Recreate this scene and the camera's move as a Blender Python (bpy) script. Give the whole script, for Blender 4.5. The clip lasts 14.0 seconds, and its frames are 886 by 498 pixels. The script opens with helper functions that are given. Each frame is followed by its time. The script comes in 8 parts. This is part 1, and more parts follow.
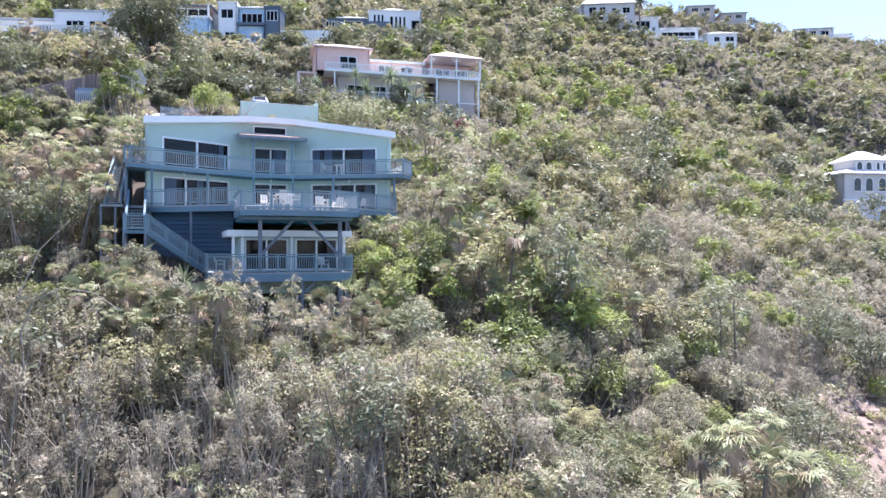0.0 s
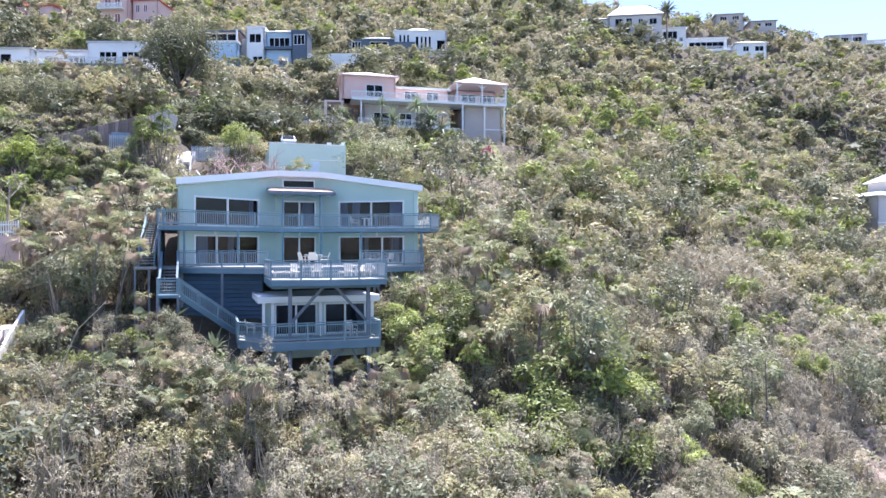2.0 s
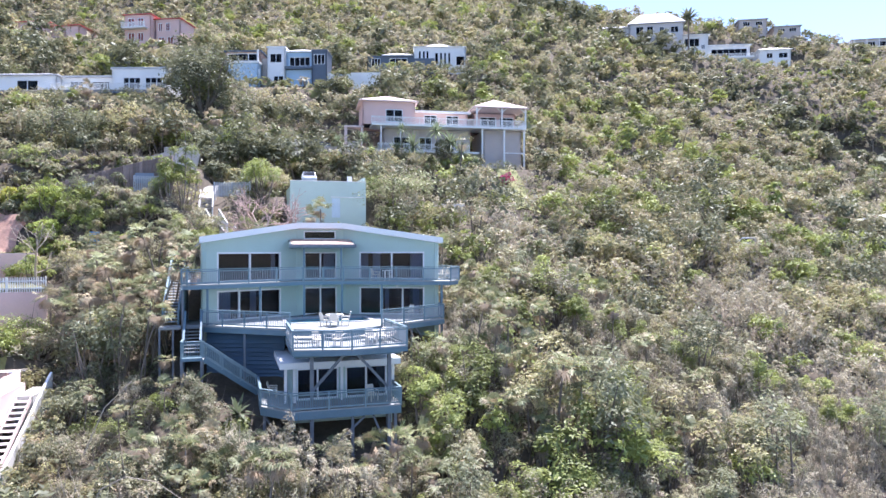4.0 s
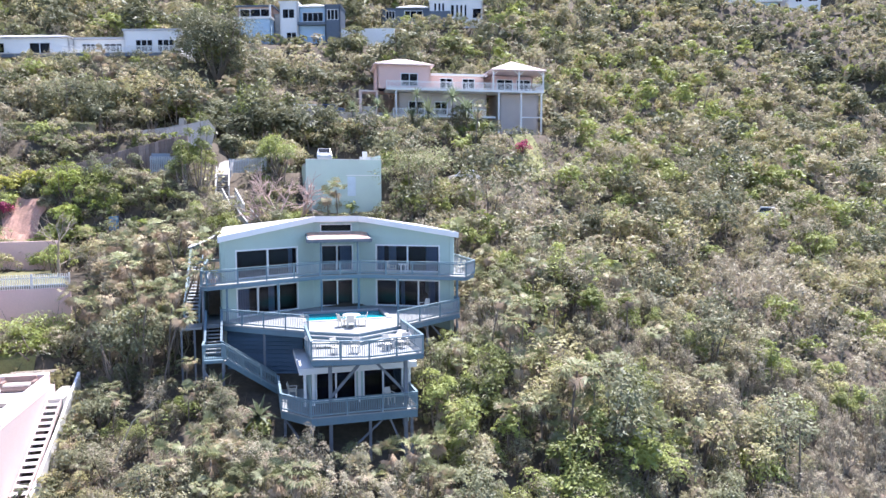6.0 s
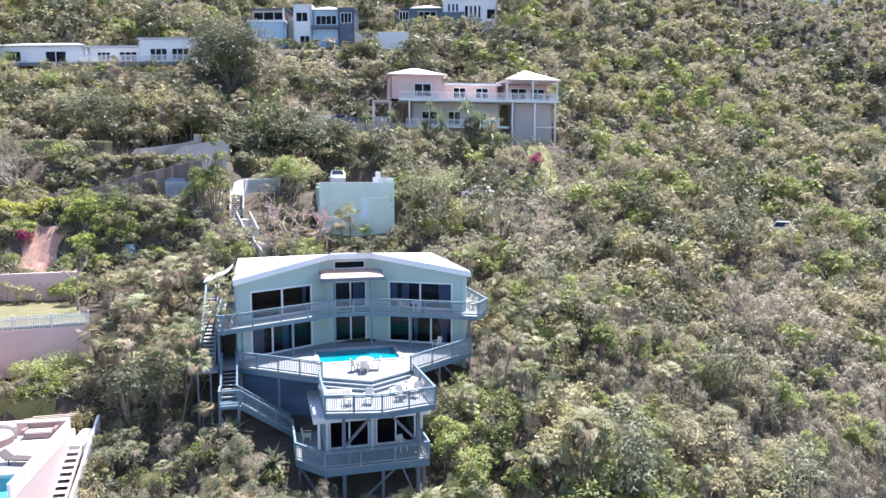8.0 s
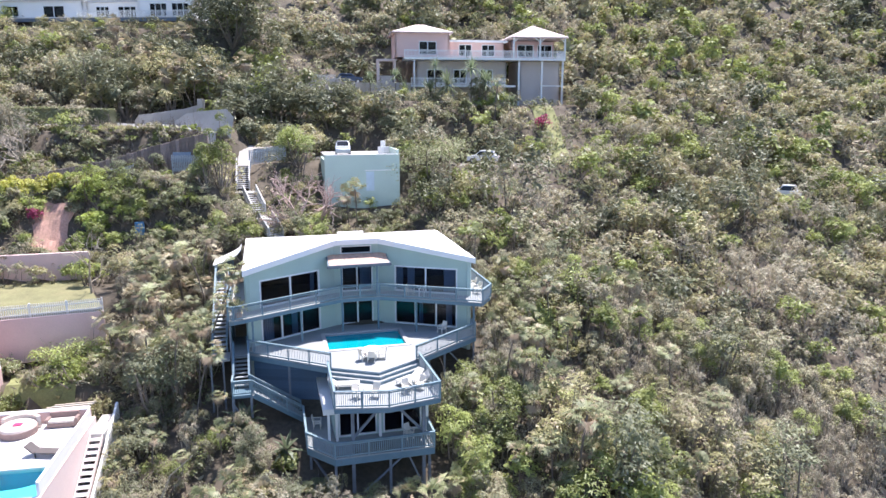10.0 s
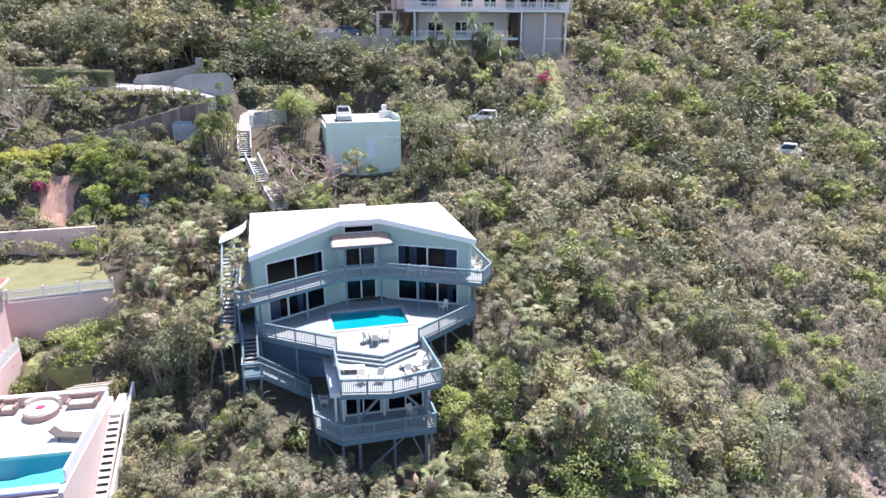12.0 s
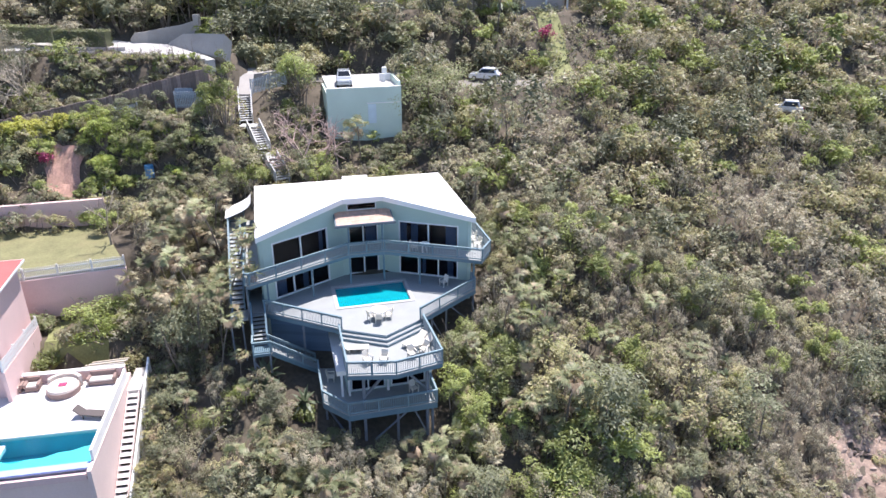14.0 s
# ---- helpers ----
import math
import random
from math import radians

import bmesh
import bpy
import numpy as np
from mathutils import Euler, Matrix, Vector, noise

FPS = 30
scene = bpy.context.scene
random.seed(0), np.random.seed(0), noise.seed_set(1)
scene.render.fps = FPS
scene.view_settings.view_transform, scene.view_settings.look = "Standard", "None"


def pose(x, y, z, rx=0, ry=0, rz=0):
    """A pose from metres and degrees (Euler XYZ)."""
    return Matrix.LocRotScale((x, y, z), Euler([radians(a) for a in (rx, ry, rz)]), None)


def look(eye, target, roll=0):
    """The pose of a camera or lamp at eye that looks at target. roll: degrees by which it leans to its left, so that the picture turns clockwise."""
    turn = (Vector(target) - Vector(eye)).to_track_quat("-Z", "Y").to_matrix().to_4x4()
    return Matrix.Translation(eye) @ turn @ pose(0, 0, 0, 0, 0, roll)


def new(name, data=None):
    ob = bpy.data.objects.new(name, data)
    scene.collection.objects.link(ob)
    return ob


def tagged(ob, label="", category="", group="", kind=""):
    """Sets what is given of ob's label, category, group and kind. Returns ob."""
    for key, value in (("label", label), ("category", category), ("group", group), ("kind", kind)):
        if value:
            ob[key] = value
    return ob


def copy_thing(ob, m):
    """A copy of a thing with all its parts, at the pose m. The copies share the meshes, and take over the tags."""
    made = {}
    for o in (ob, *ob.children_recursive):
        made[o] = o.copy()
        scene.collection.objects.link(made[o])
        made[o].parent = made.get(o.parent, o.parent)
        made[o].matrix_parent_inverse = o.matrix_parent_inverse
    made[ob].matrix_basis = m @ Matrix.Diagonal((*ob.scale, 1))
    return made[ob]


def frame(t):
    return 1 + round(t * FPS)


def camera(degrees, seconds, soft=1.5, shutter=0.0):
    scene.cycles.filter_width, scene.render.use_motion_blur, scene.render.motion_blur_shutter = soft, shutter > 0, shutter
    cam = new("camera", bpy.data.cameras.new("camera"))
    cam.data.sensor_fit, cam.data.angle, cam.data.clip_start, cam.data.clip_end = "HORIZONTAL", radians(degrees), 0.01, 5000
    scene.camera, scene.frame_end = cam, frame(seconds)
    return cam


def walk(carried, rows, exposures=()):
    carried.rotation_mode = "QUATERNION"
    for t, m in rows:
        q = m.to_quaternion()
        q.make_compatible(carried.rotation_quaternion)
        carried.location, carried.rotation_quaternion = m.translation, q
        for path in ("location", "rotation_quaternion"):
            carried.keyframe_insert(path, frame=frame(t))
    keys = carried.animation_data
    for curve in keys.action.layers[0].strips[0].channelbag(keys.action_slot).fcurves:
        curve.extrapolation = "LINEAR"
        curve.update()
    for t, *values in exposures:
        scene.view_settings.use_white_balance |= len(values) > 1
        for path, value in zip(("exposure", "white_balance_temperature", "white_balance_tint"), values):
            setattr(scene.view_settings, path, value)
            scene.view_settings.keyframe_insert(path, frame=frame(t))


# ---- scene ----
# ---- camera ----
cam = camera(65.9, 14.0, soft=1.5)
METRES, EYE, TILT, LEAN, TURN = 28.0, 30.0, 0.0, 0.0, 0.0
ROWS = [
    (0.0, 0.0, 0.0, 0.0, 0.0, 0.0, 0.0),
    (0.5, -0.0016, -0.0006, 0.0319, 0.01, 0.05, -0.01),
    (1.0, -0.002, -0.0006, 0.0656, -0.0, 0.13, 0.01),
    (1.5, -0.0037, -0.0025, 0.0991, 0.45, 0.17, 0.04),
    (2.0, -0.005, -0.0055, 0.1318, 2.1, 0.2, 0.09),
    (2.5, -0.0051, -0.008, 0.1658, 2.52, 0.21, 0.08),
    (3.0, -0.0058, -0.0084, 0.2018, 2.71, 0.24, 0.09),
    (3.5, -0.0072, -0.0071, 0.2378, 3.21, 0.28, 0.11),
    (6.0, -0.008, -0.0073, 0.4168, 5.0, -4.99, 0.07),
    (6.5, -0.0101, -0.0045, 0.4568, 5.23, -6.46, 0.0),
    (7.0, -0.0087, -0.0032, 0.4925, 5.55, -6.41, -0.02),
    (7.5, -0.008, -0.0025, 0.5285, 5.9, -6.36, 0.0),
    (10.0, -0.0069, -0.0039, 0.7046, 6.55, -11.86, -0.04),
    (10.5, -0.006, -0.0046, 0.7412, 6.57, -15.37, -0.08),
    (11.0, -0.006, -0.0029, 0.7818, 6.6, -16.95, -0.1),
    (11.5, -0.0067, -0.004, 0.8168, 6.62, -16.85, -0.1),
    (12.0, -0.0088, -0.0067, 0.8503, 6.6, -17.78, -0.06),
    (12.5, -0.0087, -0.0091, 0.8849, 6.63, -19.1, -0.07),
    (13.0, -0.0096, -0.011, 0.922, 6.62, -21.76, -0.08),
    (13.5, -0.0109, -0.0085, 0.9627, 6.62, -23.87, -0.13),
    (14.0, -0.0116, -0.0079, 0.9987, 6.61, -23.8, -0.15),
]
walk(cam, [(t, pose(0, 0, EYE, TILT, LEAN, TURN) @ pose(METRES * x, METRES * y, METRES * z, 90 + pitch, roll, yaw)) for t, x, y, z, yaw, pitch, roll in ROWS],
     exposures=[(0.0, 1.37, 5900, 22), (3.5, 1.34, 5950, 23), (6.0, 1.29, 6080, 22), (7.5, 1.23, 6130, 21), (10.0, 1.09, 6200, 20), (12.0, 1.0, 6260, 19), (14.0, 0.84, 6300, 19)])

# ---- sky and sun ----
SUN_EL, SUN_AZ = 69.0, 24.0          # degrees above the horizon, degrees from +y towards +x
world = bpy.data.worlds.new("world")
scene.world = world
world.use_nodes = True
wn = world.node_tree.nodes
sky = wn.new("ShaderNodeTexSky")
sky.sky_type = "NISHITA"
sky.sun_disc = False
sky.sun_elevation = radians(SUN_EL)
sky.sun_rotation = radians(SUN_AZ)
sky.air_density, sky.dust_density, sky.ozone_density = 1.0, 0.5, 2.5
wn["Background"].inputs["Strength"].default_value = 0.125
world.node_tree.links.new(sky.outputs[0], wn["Background"].inputs["Color"])
sun_data = bpy.data.lights.new("sun", "SUN")
sun_data.energy, sun_data.angle, sun_data.color = 4.9, radians(0.53), (1.0, 0.955, 0.88)
sun = new("sun", sun_data)
sd = Vector((math.sin(radians(SUN_AZ)) * math.cos(radians(SUN_EL)), math.cos(radians(SUN_AZ)) * math.cos(radians(SUN_EL)), math.sin(radians(SUN_EL))))
sun.matrix_world = look((0, 0, 300), Vector((0, 0, 300)) - sd)

# ---- materials ----
def material(name, color, rough=0.6, metal=0.0, var=0.12, scale=1.5, fine=20.0, bump=0.15, spec=0.5, dirt=0.0, dirt_color=(0.12, 0.1, 0.08), island=0.0, random_obj=0.0):
    """A surface with variation at two scales, fine relief and, if wanted, blotches of dirt."""
    m = bpy.data.materials.new(name)
    m.use_nodes = True
    nt = m.node_tree
    N, L = nt.nodes, nt.links
    b = N["Principled BSDF"]
    b.inputs["Roughness"].default_value = rough
    b.inputs["Metallic"].default_value = metal
    b.inputs["Specular IOR Level"].default_value = spec
    co = N.new("ShaderNodeTexCoord")
    n1, n2 = N.new("ShaderNodeTexNoise"), N.new("ShaderNodeTexNoise")
    for n, s, d in ((n1, scale, 3.0), (n2, fine, 2.0)):
        n.inputs["Scale"].default_value = s
        n.inputs["Detail"].default_value = d
        L.new(co.outputs["Object"], n.inputs["Vector"])
    mix = N.new("ShaderNodeMix")
    mix.data_type = "RGBA"
    c = Vector(color)
    mix.inputs[6].default_value = (*(c * (1 - var)), 1)
    mix.inputs[7].default_value = (*[min(1, v) for v in c * (1 + var)], 1)
    add = N.new("ShaderNodeMath")
    add.operation = "MULTIPLY_ADD"
    L.new(n2.outputs[0], add.inputs[0])
    add.inputs[1].default_value = 0.5
    half = N.new("ShaderNodeMath")
    half.operation = "MULTIPLY"
    half.inputs[1].default_value = 0.5
    L.new(n1.outputs[0], half.inputs[0])
    L.new(half.outputs[0], add.inputs[2])
    ramp = N.new("ShaderNodeMapRange")
    ramp.inputs[1].default_value, ramp.inputs[2].default_value = 0.3, 0.7
    L.new(add.outputs[0], ramp.inputs[0])
    L.new(ramp.outputs[0], mix.inputs[0])
    out = mix.outputs[2]
    if dirt:
        n3 = N.new("ShaderNodeTexNoise")
        n3.inputs["Scale"].default_value = scale * 0.6
        n3.inputs["Detail"].default_value = 6.0
        n3.inputs["Roughness"].default_value = 0.7
        L.new(co.outputs["Object"], n3.inputs["Vector"])
        r3 = N.new("ShaderNodeMapRange")
        r3.inputs[1].default_value, r3.inputs[2].default_value, r3.inputs[4].default_value = 0.48, 0.75, dirt
        L.new(n3.outputs[0], r3.inputs[0])
        mx = N.new("ShaderNodeMix")
        mx.data_type = "RGBA"
        mx.inputs[7].default_value = (*dirt_color, 1)
        L.new(r3.outputs[0], mx.inputs[0])
        L.new(out, mx.inputs[6])
        out = mx.outputs[2]
    if island or random_obj:
        hs = N.new("ShaderNodeHueSaturation")
        src = N.new("ShaderNodeNewGeometry").outputs["Random Per Island"] if island else N.new("ShaderNodeObjectInfo").outputs["Random"]
        rr = N.new("ShaderNodeMapRange")
        k = island or random_obj
        rr.inputs[3].default_value, rr.inputs[4].default_value = 1 - k, 1 + k
        L.new(src, rr.inputs[0])
        L.new(rr.outputs[0], hs.inputs["Value"])
        L.new(out, hs.inputs["Color"])
        out = hs.outputs[0]
    L.new(out, b.inputs["Base Color"])
    if bump:
        bp = N.new("ShaderNodeBump")
        bp.inputs["Strength"].default_value = bump
        bp.inputs["Distance"].default_value = 0.02
        L.new(n2.outputs[0], bp.inputs["Height"])
        L.new(bp.outputs[0], b.inputs["Normal"])
    return m


def leaf_material(name, dark, light, dry=None, gloss=0.035, through_light=0.38, patch=0.55):
    """Foliage: colour differs leaf by leaf and in drifts across the hill; the leaves let some light through."""
    m = bpy.data.materials.new(name)
    m.use_nodes = True
    nt = m.node_tree
    N, L = nt.nodes, nt.links
    N.remove(N["Principled BSDF"])
    geo, co, inf = N.new("ShaderNodeNewGeometry"), N.new("ShaderNodeTexCoord"), N.new("ShaderNodeObjectInfo")
    no = N.new("ShaderNodeTexNoise")
    no.inputs["Scale"].default_value = patch
    no.inputs["Detail"].default_value = 2.0
    L.new(geo.outputs["Position"], no.inputs["Vector"])
    nr = N.new("ShaderNodeMapRange")
    nr.inputs[1].default_value, nr.inputs[2].default_value = 0.34, 0.66
    L.new(no.outputs[0], nr.inputs[0])
    a = N.new("ShaderNodeMix")
    a.data_type = "RGBA"
    a.inputs[6].default_value, a.inputs[7].default_value = (*dark, 1), (*light, 1)
    f = N.new("ShaderNodeMath")
    f.operation = "MULTIPLY_ADD"
    f.inputs[1].default_value = 0.20
    L.new(geo.outputs["Random Per Island"], f.inputs[0])
    wide = N.new("ShaderNodeTexNoise")
    wide.inputs["Scale"].default_value = patch * 0.2
    wide.inputs["Detail"].default_value = 2.0
    L.new(geo.outputs["Position"], wide.inputs["Vector"])
    wr = N.new("ShaderNodeMapRange")
    wr.inputs[1].default_value, wr.inputs[2].default_value, wr.inputs[4].default_value = 0.36, 0.64, 0.35
    L.new(wide.outputs[0], wr.inputs[0])
    g = N.new("ShaderNodeMath")
    g.operation = "MULTIPLY_ADD"
    g.inputs[1].default_value = 0.45
    L.new(nr.outputs[0], g.inputs[0])
    L.new(wr.outputs[0], g.inputs[2])
    L.new(g.outputs[0], f.inputs[2])
    L.new(f.outputs[0], a.inputs[0])
    out = a.outputs[2]
    if dry:
        d = N.new("ShaderNodeMix")
        d.data_type = "RGBA"
        d.inputs[7].default_value = (*dry, 1)
        t = N.new("ShaderNodeMapRange")
        t.inputs[1].default_value, t.inputs[2].default_value = 0.60, 0.74
        branch = N.new("ShaderNodeTexNoise")
        branch.inputs["Scale"].default_value, branch.inputs["Detail"].default_value = 1.5, 2.0
        L.new(geo.outputs["Position"], branch.inputs["Vector"])
        w = N.new("ShaderNodeMath")
        w.operation = "MULTIPLY_ADD"
        w.inputs[1].default_value = 0.14
        L.new(geo.outputs["Random Per Island"], w.inputs[0])
        L.new(branch.outputs[0], w.inputs[2])
        L.new(w.outputs[0], t.inputs[0])
        L.new(t.outputs[0], d.inputs[0])
        L.new(out, d.inputs[6])
        out = d.outputs[2]
    hs = N.new("ShaderNodeHueSaturation")
    rr = N.new("ShaderNodeMapRange")
    rr.inputs[3].default_value, rr.inputs[4].default_value = 0.7, 1.25
    L.new(inf.outputs["Random"], rr.inputs[0])
    L.new(rr.outputs[0], hs.inputs["Value"])
    L.new(out, hs.inputs["Color"])
    out = hs.outputs[0]
    di, tr, gl = N.new("ShaderNodeBsdfDiffuse"), N.new("ShaderNodeBsdfTranslucent"), N.new("ShaderNodeBsdfGlossy")
    gl.inputs["Roughness"].default_value = 0.5
    gl.inputs["Color"].default_value = (0.9, 0.95, 0.9, 1)
    L.new(out, di.inputs["Color"])
    L.new(out, tr.inputs["Color"])
    s1, s2 = N.new("ShaderNodeMixShader"), N.new("ShaderNodeMixShader")
    s1.inputs[0].default_value, s2.inputs[0].default_value = through_light, gloss
    L.new(di.outputs[0], s1.inputs[1])
    L.new(tr.outputs[0], s1.inputs[2])
    L.new(s1.outputs[0], s2.inputs[1])
    L.new(gl.outputs[0], s2.inputs[2])
    L.new(s2.outputs[0], N["Material Output"].inputs["Surface"])
    return m


def glass_material(name, tint=(0.60, 0.66, 0.72), ripple=0.0):
    """A clear tinted sheet that mirrors more the flatter one looks at it; ripple: waves on its face."""
    m = bpy.data.materials.new(name)
    m.use_nodes = True
    N, L = m.node_tree.nodes, m.node_tree.links
    N.remove(N["Principled BSDF"])
    tr, gl, lw, mx = N.new("ShaderNodeBsdfTransparent"), N.new("ShaderNodeBsdfGlossy"), N.new("ShaderNodeLayerWeight"), N.new("ShaderNodeMixShader")
    tr.inputs["Color"].default_value = (*tint, 1)
    gl.inputs["Roughness"].default_value = 0.02
    lw.inputs["Blend"].default_value = 0.5
    pw, ad = N.new("ShaderNodeMath"), N.new("ShaderNodeMath")
    pw.operation, ad.operation = "POWER", "MULTIPLY_ADD"
    pw.inputs[1].default_value = 5.0
    ad.inputs[1].default_value, ad.inputs[2].default_value = 0.96, 0.018
    L.new(lw.outputs["Facing"], pw.inputs[0])
    L.new(pw.outputs[0], ad.inputs[0])
    L.new(ad.outputs[0], mx.inputs[0])
    if ripple:
        co, no, bp = N.new("ShaderNodeTexCoord"), N.new("ShaderNodeTexNoise"), N.new("ShaderNodeBump")
        no.inputs["Scale"].default_value = 3.0
        no.inputs["Detail"].default_value = 3.0
        bp.inputs["Strength"].default_value = ripple
        bp.inputs["Distance"].default_value = 0.05
        L.new(co.outputs["Object"], no.inputs["Vector"])
        L.new(no.outputs[0], bp.inputs["Height"])
        L.new(bp.outputs[0], gl.inputs["Normal"])
    L.new(tr.outputs[0], mx.inputs[1])
    L.new(gl.outputs[0], mx.inputs[2])
    L.new(mx.outputs[0], N["Material Output"].inputs["Surface"])
    return m


def water_material(name, color):
    """Deep water whose body scatters one colour below a smooth rippled face."""
    m = bpy.data.materials.new(name)
    m.use_nodes = True
    N, L = m.node_tree.nodes, m.node_tree.links
    b = N["Principled BSDF"]
    b.inputs["Roughness"].default_value = 0.04
    b.inputs["IOR"].default_value = 1.33
    co, no, bp, mx = N.new("ShaderNodeTexCoord"), N.new("ShaderNodeTexNoise"), N.new("ShaderNodeBump"), N.new("ShaderNodeMix")
    no.inputs["Scale"].default_value = 3.0
    bp.inputs["Strength"].default_value = 0.12
    bp.inputs["Distance"].default_value = 0.05
    mx.data_type = "RGBA"
    mx.inputs[6].default_value, mx.inputs[7].default_value = (*[v * 0.85 for v in color], 1), (*[v * 1.15 for v in color], 1)
    L.new(co.outputs["Object"], no.inputs["Vector"])
    L.new(no.outputs[0], mx.inputs[0])
    L.new(mx.outputs[2], b.inputs["Base Color"])
    L.new(no.outputs[0], bp.inputs["Height"])
    L.new(bp.outputs[0], b.inputs["Normal"])
    return m


TEAL = material("teal painted render", (0.425, 0.545, 0.495), 0.75, var=0.06, scale=0.5, fine=14, dirt=0.22, dirt_color=(0.35, 0.415, 0.39))
BLUE = material("slate blue painted wood", (0.108, 0.185, 0.232), 0.55, var=0.16, scale=0.8, fine=18, dirt=0.35, dirt_color=(0.20, 0.25, 0.285))
RAIL = material("weathered blue rail paint", (0.172, 0.255, 0.290), 0.55, var=0.18, scale=1.2, fine=25, dirt=0.4, dirt_color=(0.34, 0.36, 0.375))
PALETEAL = material("pale aqua render", (0.52, 0.635, 0.565), 0.8, var=0.08, scale=0.4, fine=12, dirt=0.35, dirt_color=(0.43, 0.50, 0.46))
CARGLASS = material("dark car window", (0.015, 0.018, 0.022), 0.06, bump=0.0)
BALUSTER = material("pale worn baluster paint", (0.40, 0.43, 0.445), 0.6, var=0.16, scale=2, fine=25, dirt=0.4, dirt_color=(0.26, 0.31, 0.34))
SIDING = material("dark blue siding paint", (0.075, 0.132, 0.205), 0.5, var=0.18, scale=0.6, fine=16, dirt=0.25, dirt_color=(0.12, 0.16, 0.21), random_obj=0.22)
DECK = material("pale grey deck paint", (0.292, 0.312, 0.310), 0.75, var=0.1, scale=0.7, fine=12, dirt=0.4, dirt_color=(0.25, 0.24, 0.225))
WHITE = material("white paint", (0.8, 0.8, 0.78), 0.55, var=0.04, scale=0.8, fine=18, dirt=0.15, dirt_color=(0.6, 0.58, 0.53))
ROOFW = material("white roof coating", (0.85, 0.84, 0.82), 0.6, var=0.04, scale=0.35, fine=9, dirt=0.22, dirt_color=(0.66, 0.62, 0.56))
FRAME = material("white window frame", (0.74, 0.76, 0.76), 0.4, var=0.04, scale=2, fine=20, bump=0.05)
CURTAIN = material("pale blue curtain cloth", (0.62, 0.74, 0.82), 0.9, var=0.1, scale=2, fine=30)
# near-black wall colour stands for the shade inside the rooms
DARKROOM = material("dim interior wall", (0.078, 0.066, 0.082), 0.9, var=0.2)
WOODFLOOR = material("brown interior floor", (0.17, 0.095, 0.075), 0.5, var=0.2)
TERRA = material("faded terracotta awning tiles", (0.52, 0.36, 0.28), 0.8, var=0.15, scale=2, fine=18, random_obj=0.12)
PINK = material("pale pink render", (0.69, 0.50, 0.475), 0.85, var=0.08, scale=0.4, fine=10, dirt=0.3, dirt_color=(0.52, 0.38, 0.36))
PALEPINK = material("faded pink render", (0.72, 0.50, 0.44), 0.85, var=0.06, scale=0.4, fine=10, dirt=0.2, dirt_color=(0.55, 0.4, 0.36))
REDROOF = material("red roof sheet", (0.50, 0.10, 0.09), 0.5, var=0.15, scale=1, fine=12)
PAVING = material("pale paving", (0.66, 0.625, 0.60), 0.75, var=0.07, scale=0.8, fine=9, dirt=0.2, dirt_color=(0.55, 0.5, 0.46))
CONCRETE = material("weathered concrete", (0.385, 0.365, 0.34), 0.85, var=0.12, scale=0.5, fine=9, dirt=0.4, dirt_color=(0.26, 0.235, 0.21))
PALECONC = material("pale concrete slab", (0.45, 0.435, 0.41), 0.85, var=0.12, scale=0.4, fine=8, dirt=0.35, dirt_color=(0.32, 0.29, 0.25))
GREYWALL = material("grey tan render", (0.50, 0.445, 0.415), 0.85, var=0.08, scale=0.4, fine=10, dirt=0.3, dirt_color=(0.4, 0.35, 0.32))
ASPHALT = material("worn road", (0.20, 0.185, 0.165), 0.9, var=0.2, scale=0.5, fine=10, dirt=0.4, dirt_color=(0.3, 0.25, 0.18))
SKYBLUE = material("pale blue render", (0.42, 0.58, 0.72), 0.8, var=0.05, scale=0.4, fine=10, dirt=0.15, dirt_color=(0.34, 0.46, 0.56))
NAVY = material("dark blue grey paint", (0.10, 0.13, 0.17), 0.6, var=0.15)
GLASS = glass_material("window glass", (0.60, 0.64, 0.72))
DARKGLASS = glass_material("tinted window glass", (0.30, 0.33, 0.37))
WATER = water_material("pool water", (0.0, 0.27, 0.325))
POOLTILE = material("turquoise pool plaster", (0.02, 0.42, 0.52), 0.6, var=0.1, scale=0.8, fine=6)
# these two plasters carry the pool's shaded and sunlit halves as colour
SHADE_TILE = material("deep turquoise pool plaster", (0.01, 0.36, 0.46), 0.6, var=0.12, scale=0.8, fine=6)
LIT_TILE = material("bright turquoise pool plaster", (0.16, 0.66, 0.66), 0.6, var=0.12, scale=1.2, fine=6)
WATER_LIGHT = glass_material("bright pool water", (0.80, 0.97, 0.98), 0.25)
BARK = material("grey brown bark", (0.20, 0.165, 0.135), 0.9, var=0.25, scale=4, fine=30, bump=0.4, random_obj=0.2)
PALEBARK = material("pale dead wood", (0.40, 0.345, 0.27), 0.9, var=0.2, scale=4, fine=30, bump=0.4, random_obj=0.2)
TIMBER = material("weathered timber post", (0.17, 0.19, 0.22), 0.8, var=0.25, scale=3, fine=25, bump=0.3)
WICKER = material("brown cushion cloth", (0.27, 0.19, 0.165), 0.9, var=0.15, scale=5, fine=40)
CREAM = material("cream cushion cloth", (0.6, 0.52, 0.46), 0.9, var=0.1, scale=5, fine=40)
CARWHITE = material("white car paint", (0.75, 0.76, 0.77), 0.2, var=0.02, bump=0.0)
CARSILVER = material("silver grey car paint", (0.36, 0.39, 0.41), 0.25, metal=0.4, var=0.03, bump=0.0)
TYRE = material("black rubber", (0.02, 0.02, 0.02), 0.8)
CHROME = material("alloy rim", (0.5, 0.5, 0.52), 0.3, metal=0.9, bump=0.0)
REDLAMP = material("red lamp lens", (0.45, 0.02, 0.02), 0.2, bump=0.0)
